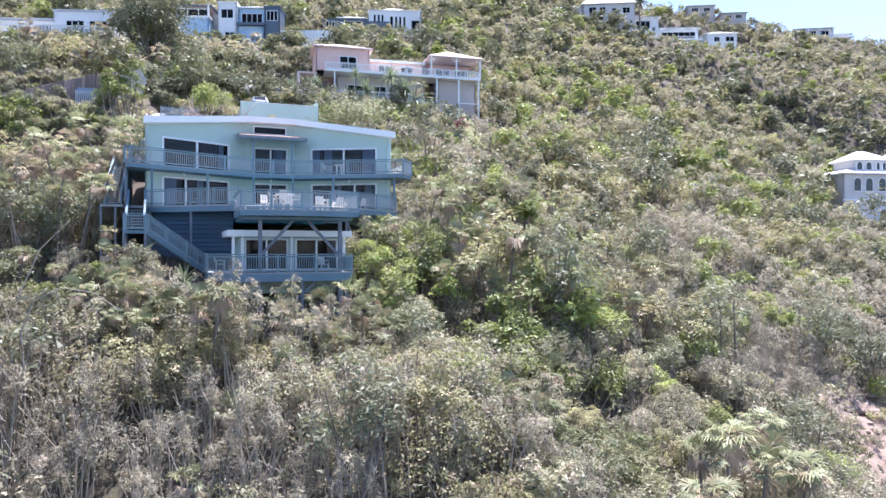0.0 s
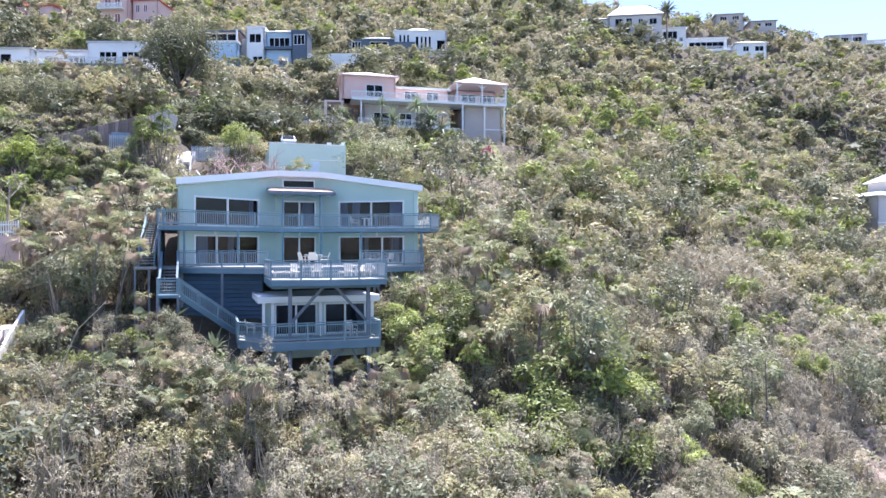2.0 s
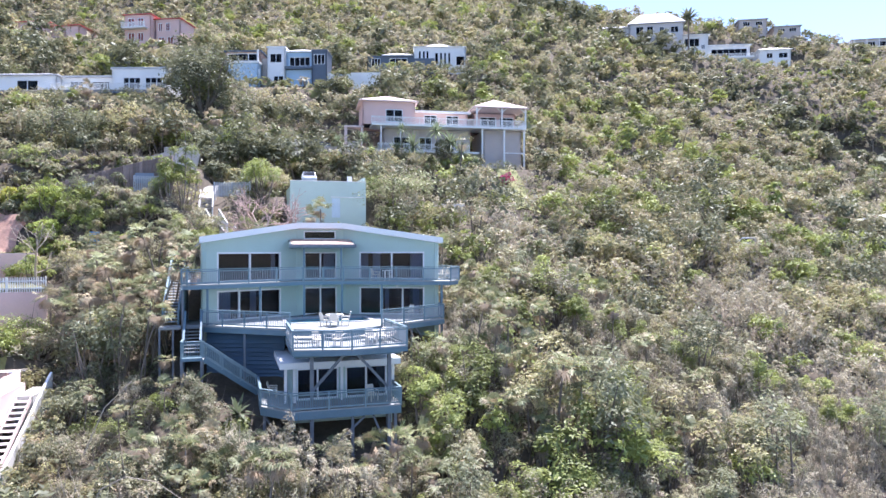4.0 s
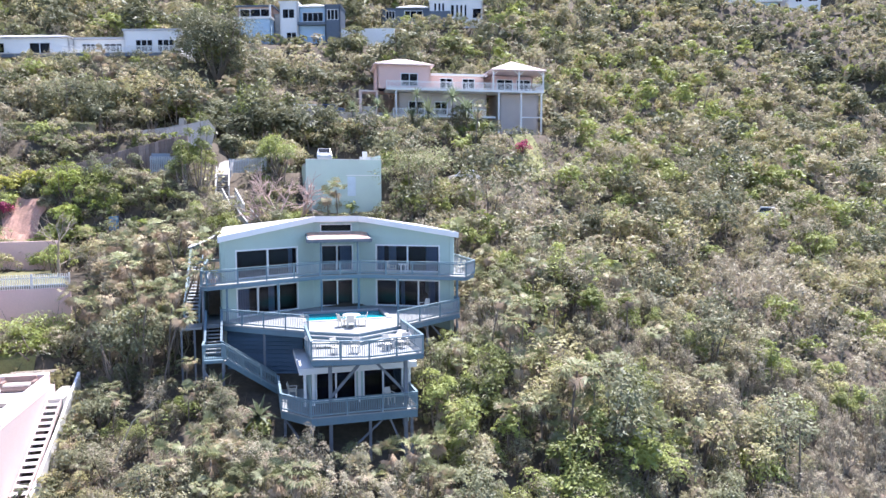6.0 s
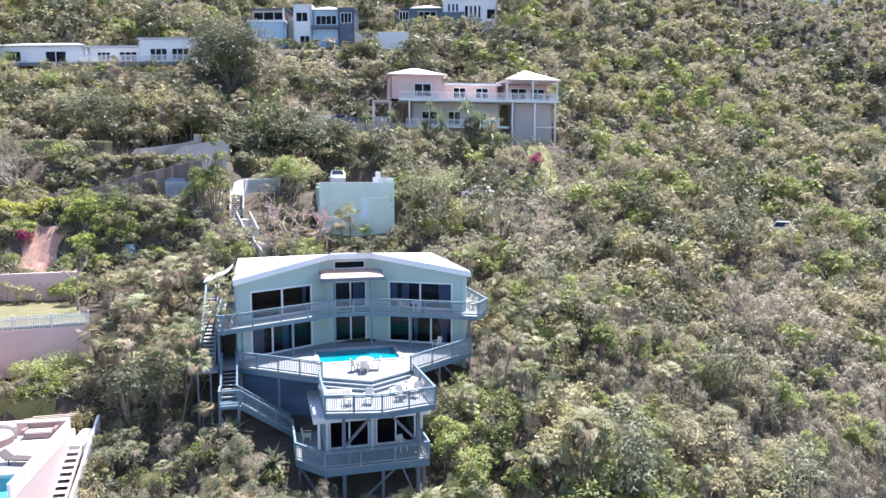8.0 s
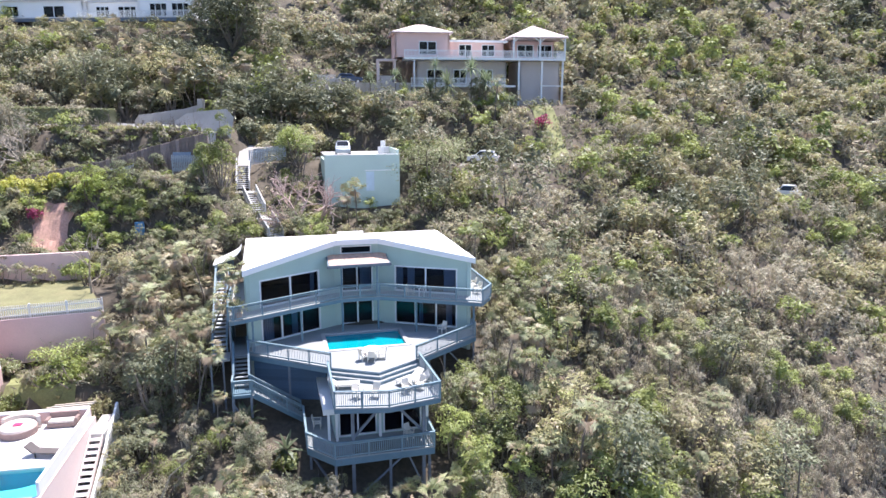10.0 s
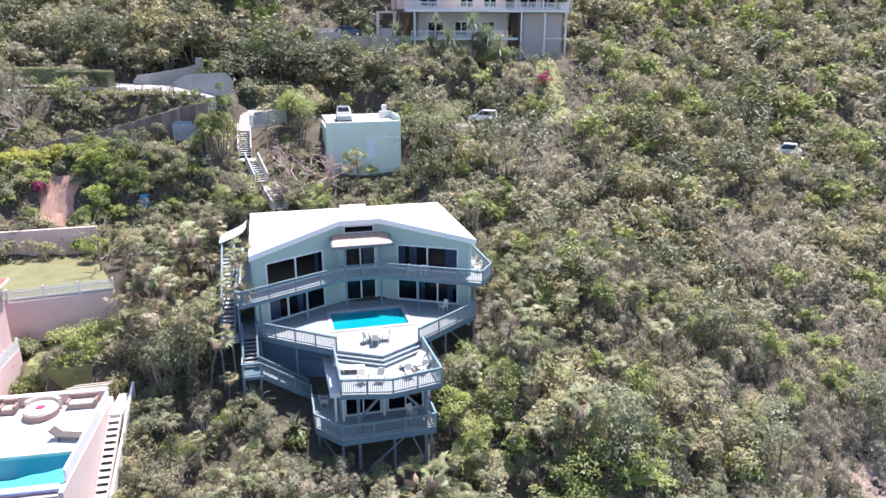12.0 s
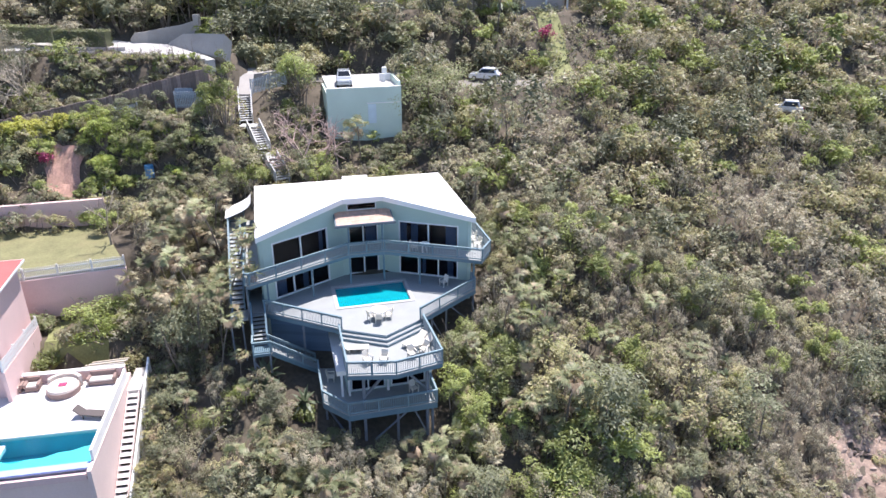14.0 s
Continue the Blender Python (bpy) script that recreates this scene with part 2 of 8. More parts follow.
BARREL = material("blue plastic drum", (0.06, 0.22, 0.42), 0.5)
LAWN = material("dry green lawn", (0.185, 0.18, 0.085), 0.95, var=0.3, scale=0.6, fine=7, bump=0.5, dirt=0.5, dirt_color=(0.24, 0.20, 0.11))
SOIL = material("red brown bare soil", (0.44, 0.265, 0.205), 0.95, var=0.3, scale=0.9, fine=6, bump=0.8, dirt=0.5, dirt_color=(0.34, 0.23, 0.15))
ROCK = material("brown rock", (0.29, 0.225, 0.19), 0.9, var=0.35, scale=1.2, fine=7, bump=0.8, dirt=0.5, dirt_color=(0.13, 0.11, 0.095), random_obj=0.3)
GROUND = material("leaf litter and dry earth", (0.10, 0.082, 0.06), 0.95, var=0.4, scale=0.35, fine=3.5, bump=0.8, dirt=0.7, dirt_color=(0.055, 0.052, 0.032))
LEAF_GREEN = leaf_material("green shrub leaves", (0.122, 0.144, 0.058), (0.360, 0.382, 0.182), dry=(0.30, 0.245, 0.175))
LEAF_BRIGHT = leaf_material("bright yellow green leaves", (0.184, 0.225, 0.058), (0.405, 0.446, 0.146))
LEAF_DARK = leaf_material("dark green leaves", (0.098, 0.110, 0.062), (0.330, 0.340, 0.195))
LEAF_DRY = leaf_material("grey green dry leaves", (0.235, 0.218, 0.148), (0.465, 0.425, 0.300), dry=(0.44, 0.365, 0.27), through_light=0.35)
LEAF_OLIVE = leaf_material("olive shrub leaves", (0.194, 0.192, 0.108), (0.455, 0.430, 0.268), dry=(0.39, 0.31, 0.235))
LEAF_GOLD = leaf_material("yellowish olive leaves", (0.234, 0.224, 0.098), (0.515, 0.484, 0.242), dry=(0.42, 0.33, 0.225))
PALM_LEAF = leaf_material("thatch palm fans", (0.135, 0.160, 0.072), (0.375, 0.395, 0.215), dry=(0.43, 0.34, 0.22), through_light=0.28)
DEAD_PALM = leaf_material("dead palm fronds", (0.30, 0.22, 0.15), (0.50, 0.40, 0.29), through_light=0.3)
PALEROOF = material("pale grey roof sheet", (0.52, 0.52, 0.53), 0.7, var=0.12, scale=0.6, fine=6)
PALE_PALM = leaf_material("sun-bleached palm fans", (0.27, 0.245, 0.15), (0.52, 0.465, 0.315), dry=(0.52, 0.40, 0.28), through_light=0.3)
AGAVE_LEAF = leaf_material("blue green rosette leaves", (0.12, 0.16, 0.09), (0.29, 0.34, 0.2))
FLOWER = leaf_material("magenta blossom", (0.3, 0.03, 0.10), (0.5, 0.08, 0.2))

BEIGEMESH = material("cream woven mesh and plastic", (0.66, 0.62, 0.54), 0.8, var=0.1, scale=4, fine=30)
SEA = material("deep blue sea", (0.02, 0.075, 0.13), 0.18, var=0.2, scale=0.02, fine=0.3, bump=0.4)
PALESTONE = material("pale grey coping stone", (0.44, 0.43, 0.42), 0.8, var=0.12, scale=1.5, fine=14, dirt=0.3, dirt_color=(0.33, 0.31, 0.29))
PALEWALL = material("whitish pink render", (0.72, 0.575, 0.535), 0.8, var=0.06, scale=0.5, fine=10, dirt=0.25, dirt_color=(0.62, 0.52, 0.48))
LEAF_LIME = leaf_material("lime green garden leaves", (0.24, 0.30, 0.06), (0.50, 0.56, 0.15))
LEAF_YELLOW = leaf_material("yellow garden leaves", (0.33, 0.34, 0.058), (0.66, 0.64, 0.14))

# ---- building helpers ----
def mesh_of(name, bm, mat):
    bmesh.ops.recalc_face_normals(bm, faces=bm.faces)
    me = bpy.data.meshes.new(name)
    bm.to_mesh(me)
    bm.free()
    for m in (mat if isinstance(mat, (list, tuple)) else [mat]):
        me.materials.append(m)
    return me


def part(name, bm, mat, parent, label="", kind=""):
    """One mesh object under a thing or under a part."""
    ob = new(name, mesh_of(name, bm, mat))
    ob.parent = parent
    return tagged(ob, label, "", "", kind)


def share(name, me, parent, m=None):
    ob = new(name, me)
    ob.parent = parent
    if m is not None:
        ob.matrix_basis = m
    return ob


def thing(name, m, label, category, group="", kind=""):
    ob = new(name)
    ob.empty_display_size = 0.3
    ob.matrix_basis = m
    return tagged(ob, label, category, group, kind)


def hexa(bm, base, top):
    """A solid from four base points and four top points."""
    v = [bm.verts.new(p) for p in (*base, *top)]
    for f in ((3, 2, 1, 0), (4, 5, 6, 7), (0, 1, 5, 4), (1, 2, 6, 5), (2, 3, 7, 6), (3, 0, 4, 7)):
        bm.faces.new([v[i] for i in f])


def box(bm, x0, x1, y0, y1, z0, z1):
    hexa(bm, ((x0, y0, z0), (x1, y0, z0), (x1, y1, z0), (x0, y1, z0)), ((x0, y0, z1), (x1, y0, z1), (x1, y1, z1), (x0, y1, z1)))


def boxes(*dims):
    bm = bmesh.new()
    for d in dims:
        box(bm, *d)
    return bm


def soft_box(x0, x1, y0, y1, z0, z1, r=0.04, seg=2):
    bm = boxes((x0, x1, y0, y1, z0, z1))
    bmesh.ops.bevel(bm, geom=list(bm.edges), offset=r, segments=seg, affect="EDGES", profile=0.6)
    return bm


def prism(bm, outline, z0, z1):
    """A slab with that outline; z1 may be a function of the place."""
    hi = z1 if callable(z1) else (lambda x, y: z1)
    lo = z0 if callable(z0) else (lambda x, y: z0)
    a = [bm.verts.new((x, y, lo(x, y))) for x, y in outline]
    b = [bm.verts.new((x, y, hi(x, y))) for x, y in outline]
    bm.faces.new(a[::-1])
    bm.faces.new(b)
    n = len(outline)
    for i in range(n):
        bm.faces.new((a[i], a[(i + 1) % n], b[(i + 1) % n], b[i]))


def beam(bm, p, q, w, h=None):
    """A square bar from p to q."""
    p, q = Vector(p), Vector(q)
    h = h or w
    d = (q - p).normalized()
    s = d.cross(Vector((0, 0, 1)))
    s = Vector((1, 0, 0)) if s.length < 1e-3 else s.normalized()
    u = s.cross(d).normalized()
    ring = [s * (w / 2 * a) + u * (h / 2 * b) for a, b in ((-1, -1), (1, -1), (1, 1), (-1, 1))]
    hexa(bm, [p + r for r in ring], [q + r for r in ring])


def bars(name, ends, mat, parent, w, label=""):
    """Each bar of the list is a part of its own."""
    for p, q in ends:
        bm = bmesh.new()
        beam(bm, p, q, w)
        part(name, bm, mat, parent, label)


def tube(bm, path, radii, n=6):
    """A tapering round bar along a path."""
    rings = []
    for i, p in enumerate(path):
        p = Vector(p)
        d = (Vector(path[min(i + 1, len(path) - 1)]) - Vector(path[max(i - 1, 0)])).normalized()
        s = d.orthogonal().normalized()
        u = d.cross(s)
        rings.append([bm.verts.new(p + (s * math.cos(a) + u * math.sin(a)) * radii[i]) for a in [2 * math.pi * k / n for k in range(n)]])
    for a, b in zip(rings, rings[1:]):
        for k in range(n):
            bm.faces.new((a[k], a[(k + 1) % n], b[(k + 1) % n], b[k]))
    bm.faces.new(rings[0][::-1])
    bm.faces.new(rings[-1])


def disc(bm, x, y, z0, z1, r0, r1=None, n=20):
    tube(bm, [(x, y, z0), (x, y, z1)], [r0, r0 if r1 is None else r1], n)


def wall_run(bm, p0, p1, z0, top, thick, openings=()):
    """A wall from p0 to p1 with openings (s0, s1, z0, z1) that go through it; its body lies to the left of the way."""
    p0, p1 = Vector(p0), Vector(p1)
    length = (p1 - p0).length
    d = (p1 - p0) / length
    n = Vector((-d.y, d.x)) * thick
    hi = top if callable(top) else (lambda s: top)
    cuts = sorted({0.0, length, *[v for o in openings for v in o[:2]]})
    for a, b in zip(cuts, cuts[1:]):
        if b - a < 1e-4:
            continue
        solid, z = [], z0
        for o in sorted([o for o in openings if o[0] < (a + b) / 2 < o[1]], key=lambda o: o[2]):
            if o[2] > z + 1e-3:
                solid.append((z, o[2], o[2]))
            z = o[3]
        solid.append((z, hi(a), hi(b)))
        A, B = p0 + d * a, p0 + d * b
        for lo, ha, hb in solid:
            hexa(bm, ((*A, lo), (*B, lo), (*(B + n), lo), (*(A + n), lo)), ((*A, ha), (*B, hb), (*(B + n), hb), (*(A + n), ha)))
    bmesh.ops.remove_doubles(bm, verts=bm.verts, dist=0.001)


def window(parent, p0, p1, opening, panes=2, frame_mat=None, glass=None, inset=0.06, bar=0.07, rails=0, name="window", proud=0.0):
    """A window set into an opening of wall_run: a frame part with its panes under it."""
    p0, p1 = Vector(p0), Vector(p1)
    d = (p1 - p0).normalized()
    n = Vector((-d.y, d.x))
    s0, s1, z0, z1 = opening
    at = lambda s, k: p0 + d * s + n * k
    bm = bmesh.new()

    def bar_box(a, b, lo, hi, k0=inset - proud, k1=inset + 0.07):
        A, B, C, D = at(a, k0), at(b, k0), at(b, k1), at(a, k1)
        hexa(bm, [(*q, lo) for q in (A, B, C, D)], [(*q, hi) for q in (A, B, C, D)])

    bar_box(s0, s1, z1 - bar, z1)
    bar_box(s0, s1, z0, z0 + bar * 0.8)
    w = (s1 - s0) / panes
    for i in range(panes + 1):
        c = s0 + w * i
        lo, hi = max(s0, c - bar / 2 - (bar / 2 if i == panes else 0)), min(s1, c + bar / 2 + (bar / 2 if i == 0 else 0))
        bar_box(lo, hi, z0 + bar * 0.8, z1 - bar)
    for r in range(rails):
        zc = z0 + (z1 - z0) * (r + 1) / (rails + 1)
        bar_box(s0 + bar, s1 - bar, zc - bar * 0.25, zc + bar * 0.25, inset + 0.012, inset + 0.055)
    bmesh.ops.remove_doubles(bm, verts=bm.verts, dist=0.001)
    fr = part(name, bm, frame_mat or FRAME, parent)
    for i in range(panes):
        g = bmesh.new()
        a, b = at(s0 + w * i + bar / 2, inset + 0.033), at(s0 + w * (i + 1) - bar / 2, inset + 0.033)
        c2, e2 = b + n * 0.008, a + n * 0.008
        hexa(g, [(*q, z0 + bar * 0.5) for q in (a, b, c2, e2)], [(*q, z1 - bar * 0.5) for q in (a, b, c2, e2)])
        part("pane", g, glass or GLASS, fr)
    return fr


def railing(parent, path, height=1.0, mat=None, post_every=1.9, gap=0.13, name="railing", bar=0.035, post=0.10, bal_mat=None):
    """A rail along a path of (x, y, z): a top rail, a bottom rail, posts, and balusters between them."""
    mat = mat or RAIL
    rails, low, bal = bmesh.new(), [], bmesh.new()
    posts, feet = [], []
    up = Vector((0, 0, 1))
    for p, q in zip(path, path[1:]):
        p, q = Vector(p), Vector(q)
        length = (q - p).length
        d = (q - p) / length
        beam(rails, p + up * height, q + up * height, 0.13, 0.05)
        for nm, zz, hh in (("middle_rail", height - 0.12, 0.07), ("lower_rail", 0.12, 0.08)):
            lo = bmesh.new()
            beam(lo, p + up * zz, q + up * zz, 0.05, hh)
            low.append((nm, lo))
        n = max(1, round(length / post_every))
        posts += [p + d * (length * i / n) for i in range(n + 1)]
        k = max(2, round(length / gap))
        for i in range(1, k):
            feet.append(p + d * (length * i / k))
    rail = part(name, rails, mat, parent)
    for nm, lo in low:
        part(nm, lo, mat, rail)
    if len(feet) <= 300:
        stick_me = mesh_of("baluster", boxes((-bar / 2, bar / 2, -bar / 2, bar / 2, 0.14, height - 0.13)), bal_mat or mat)
        for c in feet:
            share("baluster", stick_me, rail, Matrix.Translation(c))
    else:
        for c in feet:
            beam(bal, c + up * 0.14, c + up * (height - 0.13), bar)
        part("balusters", bal, bal_mat or mat, rail, kind="stuff")
    pm = boxes((-post / 2, post / 2, -post / 2, post / 2, 0, height + 0.02))
    me = mesh_of("post", pm, mat)
    seen = []
    for c in posts:
        if all((c - s).length > 0.2 for s in seen):
            seen.append(c)
            share("post", me, rail, Matrix.Translation(c))
    return rail


def stairs(parent, top, foot, width, steps, mat, side, tread_mat=None, rise_open=True, rails=(1, 1), rail_mat=None, name="stair"):
    """A straight flight from top to foot (centre line); side: unit vector across it."""
    top, foot, side = Vector(top), Vector(foot), Vector(side)
    bm = bmesh.new()
    for k in (-1, 1):
        o = side * (k * width / 2)
        beam(bm, top + o - Vector((0, 0, 0.1)), foot + o - Vector((0, 0, 0.1)), 0.06, 0.28)
    fl = part(name, bm, mat, parent)
    d = foot - top
    run = Vector((d.x, d.y, 0)) / steps
    half = side * (width / 2 - 0.03)
    t = bmesh.new()
    a = -run * 0.55
    b = run * 0.55
    hexa(t, [a - half, b - half, b + half, a + half], [p + Vector((0, 0, 0.05)) for p in (a - half, b - half, b + half, a + half)])
    me = mesh_of("tread", t, tread_mat or mat)
    for i in range(steps):
        c = top + Vector((d.x, d.y, 0)) * ((i + 0.5) / steps) + Vector((0, 0, d.z * (i + 1) / (steps + 1)))
        share("tread", me, fl, Matrix.Translation(c))
    for k, on in zip((-1, 1), rails):
        if on:
            o = side * (k * width / 2)
            railing(parent, [top + o, foot + o], 0.95, rail_mat or mat, 1.6, name="handrail")
    return fl


def local_frame(x, y, turn):
    return Matrix.Translation((x, y, 0)) @ Matrix.Rotation(radians(turn), 4, "Z")


# ---- the hillside ----
KNOT = [-60, 0, 25, 38, 50, 65, 85, 110, 150, 200, 280]
RISE = [-20.1, 4.3, 19.6, 25.3, 31.1, 35.1, 43.0, 53.5, 74.1, 102.5, 141.6]
FALL_R = [0.056, -0.196, -0.346, -0.443, -0.45, -0.37, -0.307, -0.30, -0.34, -0.235, -0.158]
FALL_L = [-0.31, -0.06, -0.05, -0.089, -0.077, -0.17, -0.139, -0.151, -0.126, 0.03, -0.1]


def smooth(a, b, x):
    t = np.clip((x - a) / (b - a), 0, 1)
    return t * t * (3 - 2 * t)


def curve(y, vals):
    """A soft line through the knots."""
    return (np.interp(y - 4, KNOT, vals) + np.interp(y, KNOT, vals) * 2 + np.interp(y + 4, KNOT, vals)) / 4


PADS = [  # x, y, half width, half depth, height, turn, soft edge: levelled ground
    (-41.5, 47.6, 10.0, 3.2, 34.9, 24.0, 1.2),
    (-33.5, 41.0, 3.6, 2.0, 31.0, 24.0, 2.0),
    (-35.2, 34.0, 8.2, 4.0, 28.4, 17.0, 1.2),
    (-46.0, 75.0, 14.0, 5.8, 46.95, -3.0, 3.0),
    (-20.0, 80.0, 11.0, 5.0, 43.5, 14.0, 2.5),
    (-5.0, 88.0, 7.0, 3.2, 42.3, 8.0, 3.0),
    (-9.0, 106.0, 14.5, 5.0, 49.7, 15.0, 5.0),
    (-57.0, 108.0, 14.0, 5.0, 61.2, 3.0, 5.0),
    (-42.0, 136.0, 12.0, 5.0, 69.5, 0.0, 6.0),
    (86.0, 239.0, 22.0, 8.0, 96.5, -3.0, 11.0),
    (-36.0, 63.0, 4.5, 1.2, 42.5, 12.0, 6.0),
    (-43.5, 61.6, 4.0, 1.0, 41.6, 18.0, 5.5),
    (-14.0, 154.0, 13.0, 6.0, 76.0, 0.0, 6.0),
]


FLIGHTS = [((-30.3, 71.6, 43.2), (-28.95, 68.0, 41.1)), ((-27.75, 66.75, 40.85), (-25.75, 63.9, 39.3)), ((-24.3, 61.75, 38.95), (-22.3, 59.1, 37.85))]


def ground_height(x, y):
    x, y = np.asarray(x, float), np.asarray(y, float)
    z = curve(y, RISE) + np.maximum(x, 0) * curve(y, FALL_R) + np.minimum(x, 0) * curve(y, FALL_L)
    far = np.maximum(y - 262 - 0.12 * np.abs(x - 40), 0)
    z = z - 0.012 * far ** 2
    z = z - 0.5 * np.maximum(np.abs(x) - 190, 0) * 0.2
    w = 1 - smooth(150, 230, y)
    z = z + w * (0.5 * np.sin(x * 0.23 + 1.3 * np.sin(y * 0.11)) + 0.4 * np.sin(y * 0.31 + x * 0.17)) + 0.15 * np.sin(x * 0.9 + y * 0.6) * np.sin(y * 0.8 - x * 0.3)
    gully = np.exp(-((x - 79 + 0.95 * (y - 190)) / 11.0) ** 2) * smooth(130, 160, y) * (1 - smooth(205, 228, y))
    z = z - 8.0 * gully
    z = z - 0.4 * np.maximum(-55 - y, 0)
    z = np.maximum(z, -45.0)
    for px, py, hw, hd, h, turn, edge in PADS:
        a = math.radians(turn)
        u = (x - px) * math.cos(a) + (y - py) * math.sin(a)
        v = -(x - px) * math.sin(a) + (y - py) * math.cos(a)
        k = (1 - smooth(hw, hw + edge, np.abs(u))) * (1 - smooth(hd, hd + edge, np.abs(v)))
        z = z * (1 - k) + h * k
    for (ax, ay, az), (bx, by, bz) in FLIGHTS:      # the earth lies below the flights of steps
        ex, ey = bx - ax, by - ay
        t = np.clip(((x - ax) * ex + (y - ay) * ey) / (ex * ex + ey * ey), -0.15, 1.15)
        d = np.hypot(x - ax - ex * t, y - ay - ey * t)
        z = np.minimum(z, az + (bz - az) * t - 0.55 + 1.2 * np.maximum(0, d - 1.3))
    return z


def sheet(name, xs, ys, height):
    X, Y = np.meshgrid(xs, ys)
    Z = height(X, Y)
    co = np.stack([X, Y, Z], -1).reshape(-1, 3)
    nx, ny = len(xs), len(ys)
    i = (np.arange(ny - 1)[:, None] * nx + np.arange(nx - 1)[None, :]).reshape(-1)
    quads = np.stack([i, i + 1, i + nx + 1, i + nx], -1)
    return raw_mesh(name, co, quads)


def raw_mesh(name, co, faces):
    me = bpy.data.meshes.new(name)
    co, faces = np.asarray(co, np.float32), np.asarray(faces, np.int32)
    k = faces.shape[1]
    me.vertices.add(len(co))
    me.vertices.foreach_set("co", co.reshape(-1))
    me.loops.add(faces.size)
    me.loops.foreach_set("vertex_index", faces.reshape(-1))
    me.polygons.add(len(faces))
    me.polygons.foreach_set("loop_start", np.arange(0, faces.size, k, dtype=np.int32))
    me.update(calc_edges=True)
    return me


gx = np.concatenate([np.linspace(-900, -160, 40), np.linspace(-158, -63, 33), np.linspace(-61, 60, 96), np.linspace(63, 260, 44), np.linspace(270, 1000, 40)])
gy = np.concatenate([np.linspace(-600, -30, 30), np.linspace(-25, 25, 26), np.linspace(26, 112, 76), np.linspace(115, 330, 56), np.linspace(350, 1500, 30)])
ground_me = sheet("ground", gx, gy, ground_height)
ground_me.materials.append(GROUND)
for p in ground_me.polygons:
    p.use_smooth = True
tagged(new("ground", ground_me), "steep dry hillside of brown earth and leaf litter", "ground", kind="structure")

sea_me = sheet("sea", np.linspace(-1600, 1600, 9), np.linspace(-1800, -40, 7), lambda X, Y: X * 0 - 20.5)
sea_me.materials.append(SEA)
tagged(new("sea", sea_me), "deep blue sea at the foot of the hillside", "sea", kind="structure")

# ---- the blue hillside house ----
HX, HY, HTURN = -9.42, 41.84, 21.0
HM = local_frame(HX, HY, HTURN)
house = thing("house", HM, "teal three-level hillside house with white roof, blue decks", "house")
Z_UP, Z_POOL, Z_TERR, Z_LOW = 35.40, 32.75, 32.15, 28.70
WING = math.tan(radians(28.4))
front = lambda u: 9.55 - max(0.0, abs(u) - 1.75) * WING      # the facade bends back to its middle
W_OUT = 8.25
corners = [(-W_OUT, front(W_OUT)), (-1.75, 9.55), (1.75, 9.55), (W_OUT, front(W_OUT))]
roof_z = lambda u, v=0: 39.68 - max(0.0, abs(u) - 1.6) * 0.168 - max(0.0, v - 9.0) / 8.6 * max(0.0, 1.15 - max(0.0, abs(u) - 1.6) * 0.168)


def run_of(i, u):
    """How far along wall i the place u lies."""
    a, b = Vector(corners[i]), Vector(corners[i + 1])
    return (u - a.x) / (b.x - a.x) * (b - a).length


def facade(i, z0, top, openings):
    bm = bmesh.new()
    a, b = Vector(corners[i]), Vector(corners[i + 1])
    n = (b - a).length
    wall_run(bm, a, b, z0, (lambda s: roof_z(a.x + (b.x - a.x) * s / n) - 0.35) if top is None else top, 0.25, openings)
    return part("wall", bm, TEAL, house)


DOOR_UP, DOOR_LOW = (Z_UP + 0.05, 37.50), (Z_POOL + 0.04, 34.86)
for lvl, (za, zb), z0, top in (("up", DOOR_UP, Z_UP - 0.28, None), ("low", DOOR_LOW, 28.2, Z_UP - 0.284)):
    for i, spans in ((0, ((-7.34, -2.92),)), (1, ((-1.2, 1.28),)), (2, ((2.9, 7.35),))):
        ops = [(run_of(i, a), run_of(i, b), za, zb) for a, b in spans]
        if i == 1 and lvl == "up":
            ops.append((run_of(1, -1.2), run_of(1, 1.2), 38.47, 39.08))
        facade(i, z0, top, ops)
        for o in ops[:1]:
            panes = 2
            window(house, corners[i], corners[i + 1], o, 2 if (i == 1 or lvl == "up") else 3, bar=0.11, proud=0.09, name="sliding_door")
        if len(ops) > 1:
            window(house, corners[1], corners[2], ops[1], 1, bar=0.08, proud=0.08, glass=DARKGLASS, name="vent_window")
# side and back walls
for z0, dz in ((28.2, 0.0),):
    for a, b in (((W_OUT, front(W_OUT)), (W_OUT, 16.9)), ((W_OUT, 16.9), (-W_OUT, 16.9)), ((-W_OUT, 16.9), (-W_OUT, front(W_OUT)))):
        bm = bmesh.new()
        A, B = Vector(a), Vector(b)
        n = (B - A).length
        ops = []
        if a[0] == b[0]:
            ops = [(2.2, 3.6, 36.2, 37.4), (5.4, 6.6, 36.2, 37.4)]
        wall_run(bm, A, B, z0, lambda s: roof_z(*(A + (B - A) * (s / n))) - 0.38, 0.25, ops)
        part("wall", bm, TEAL, house)
        for o in ops:
            window(house, a, b, o, 1, proud=0.07)
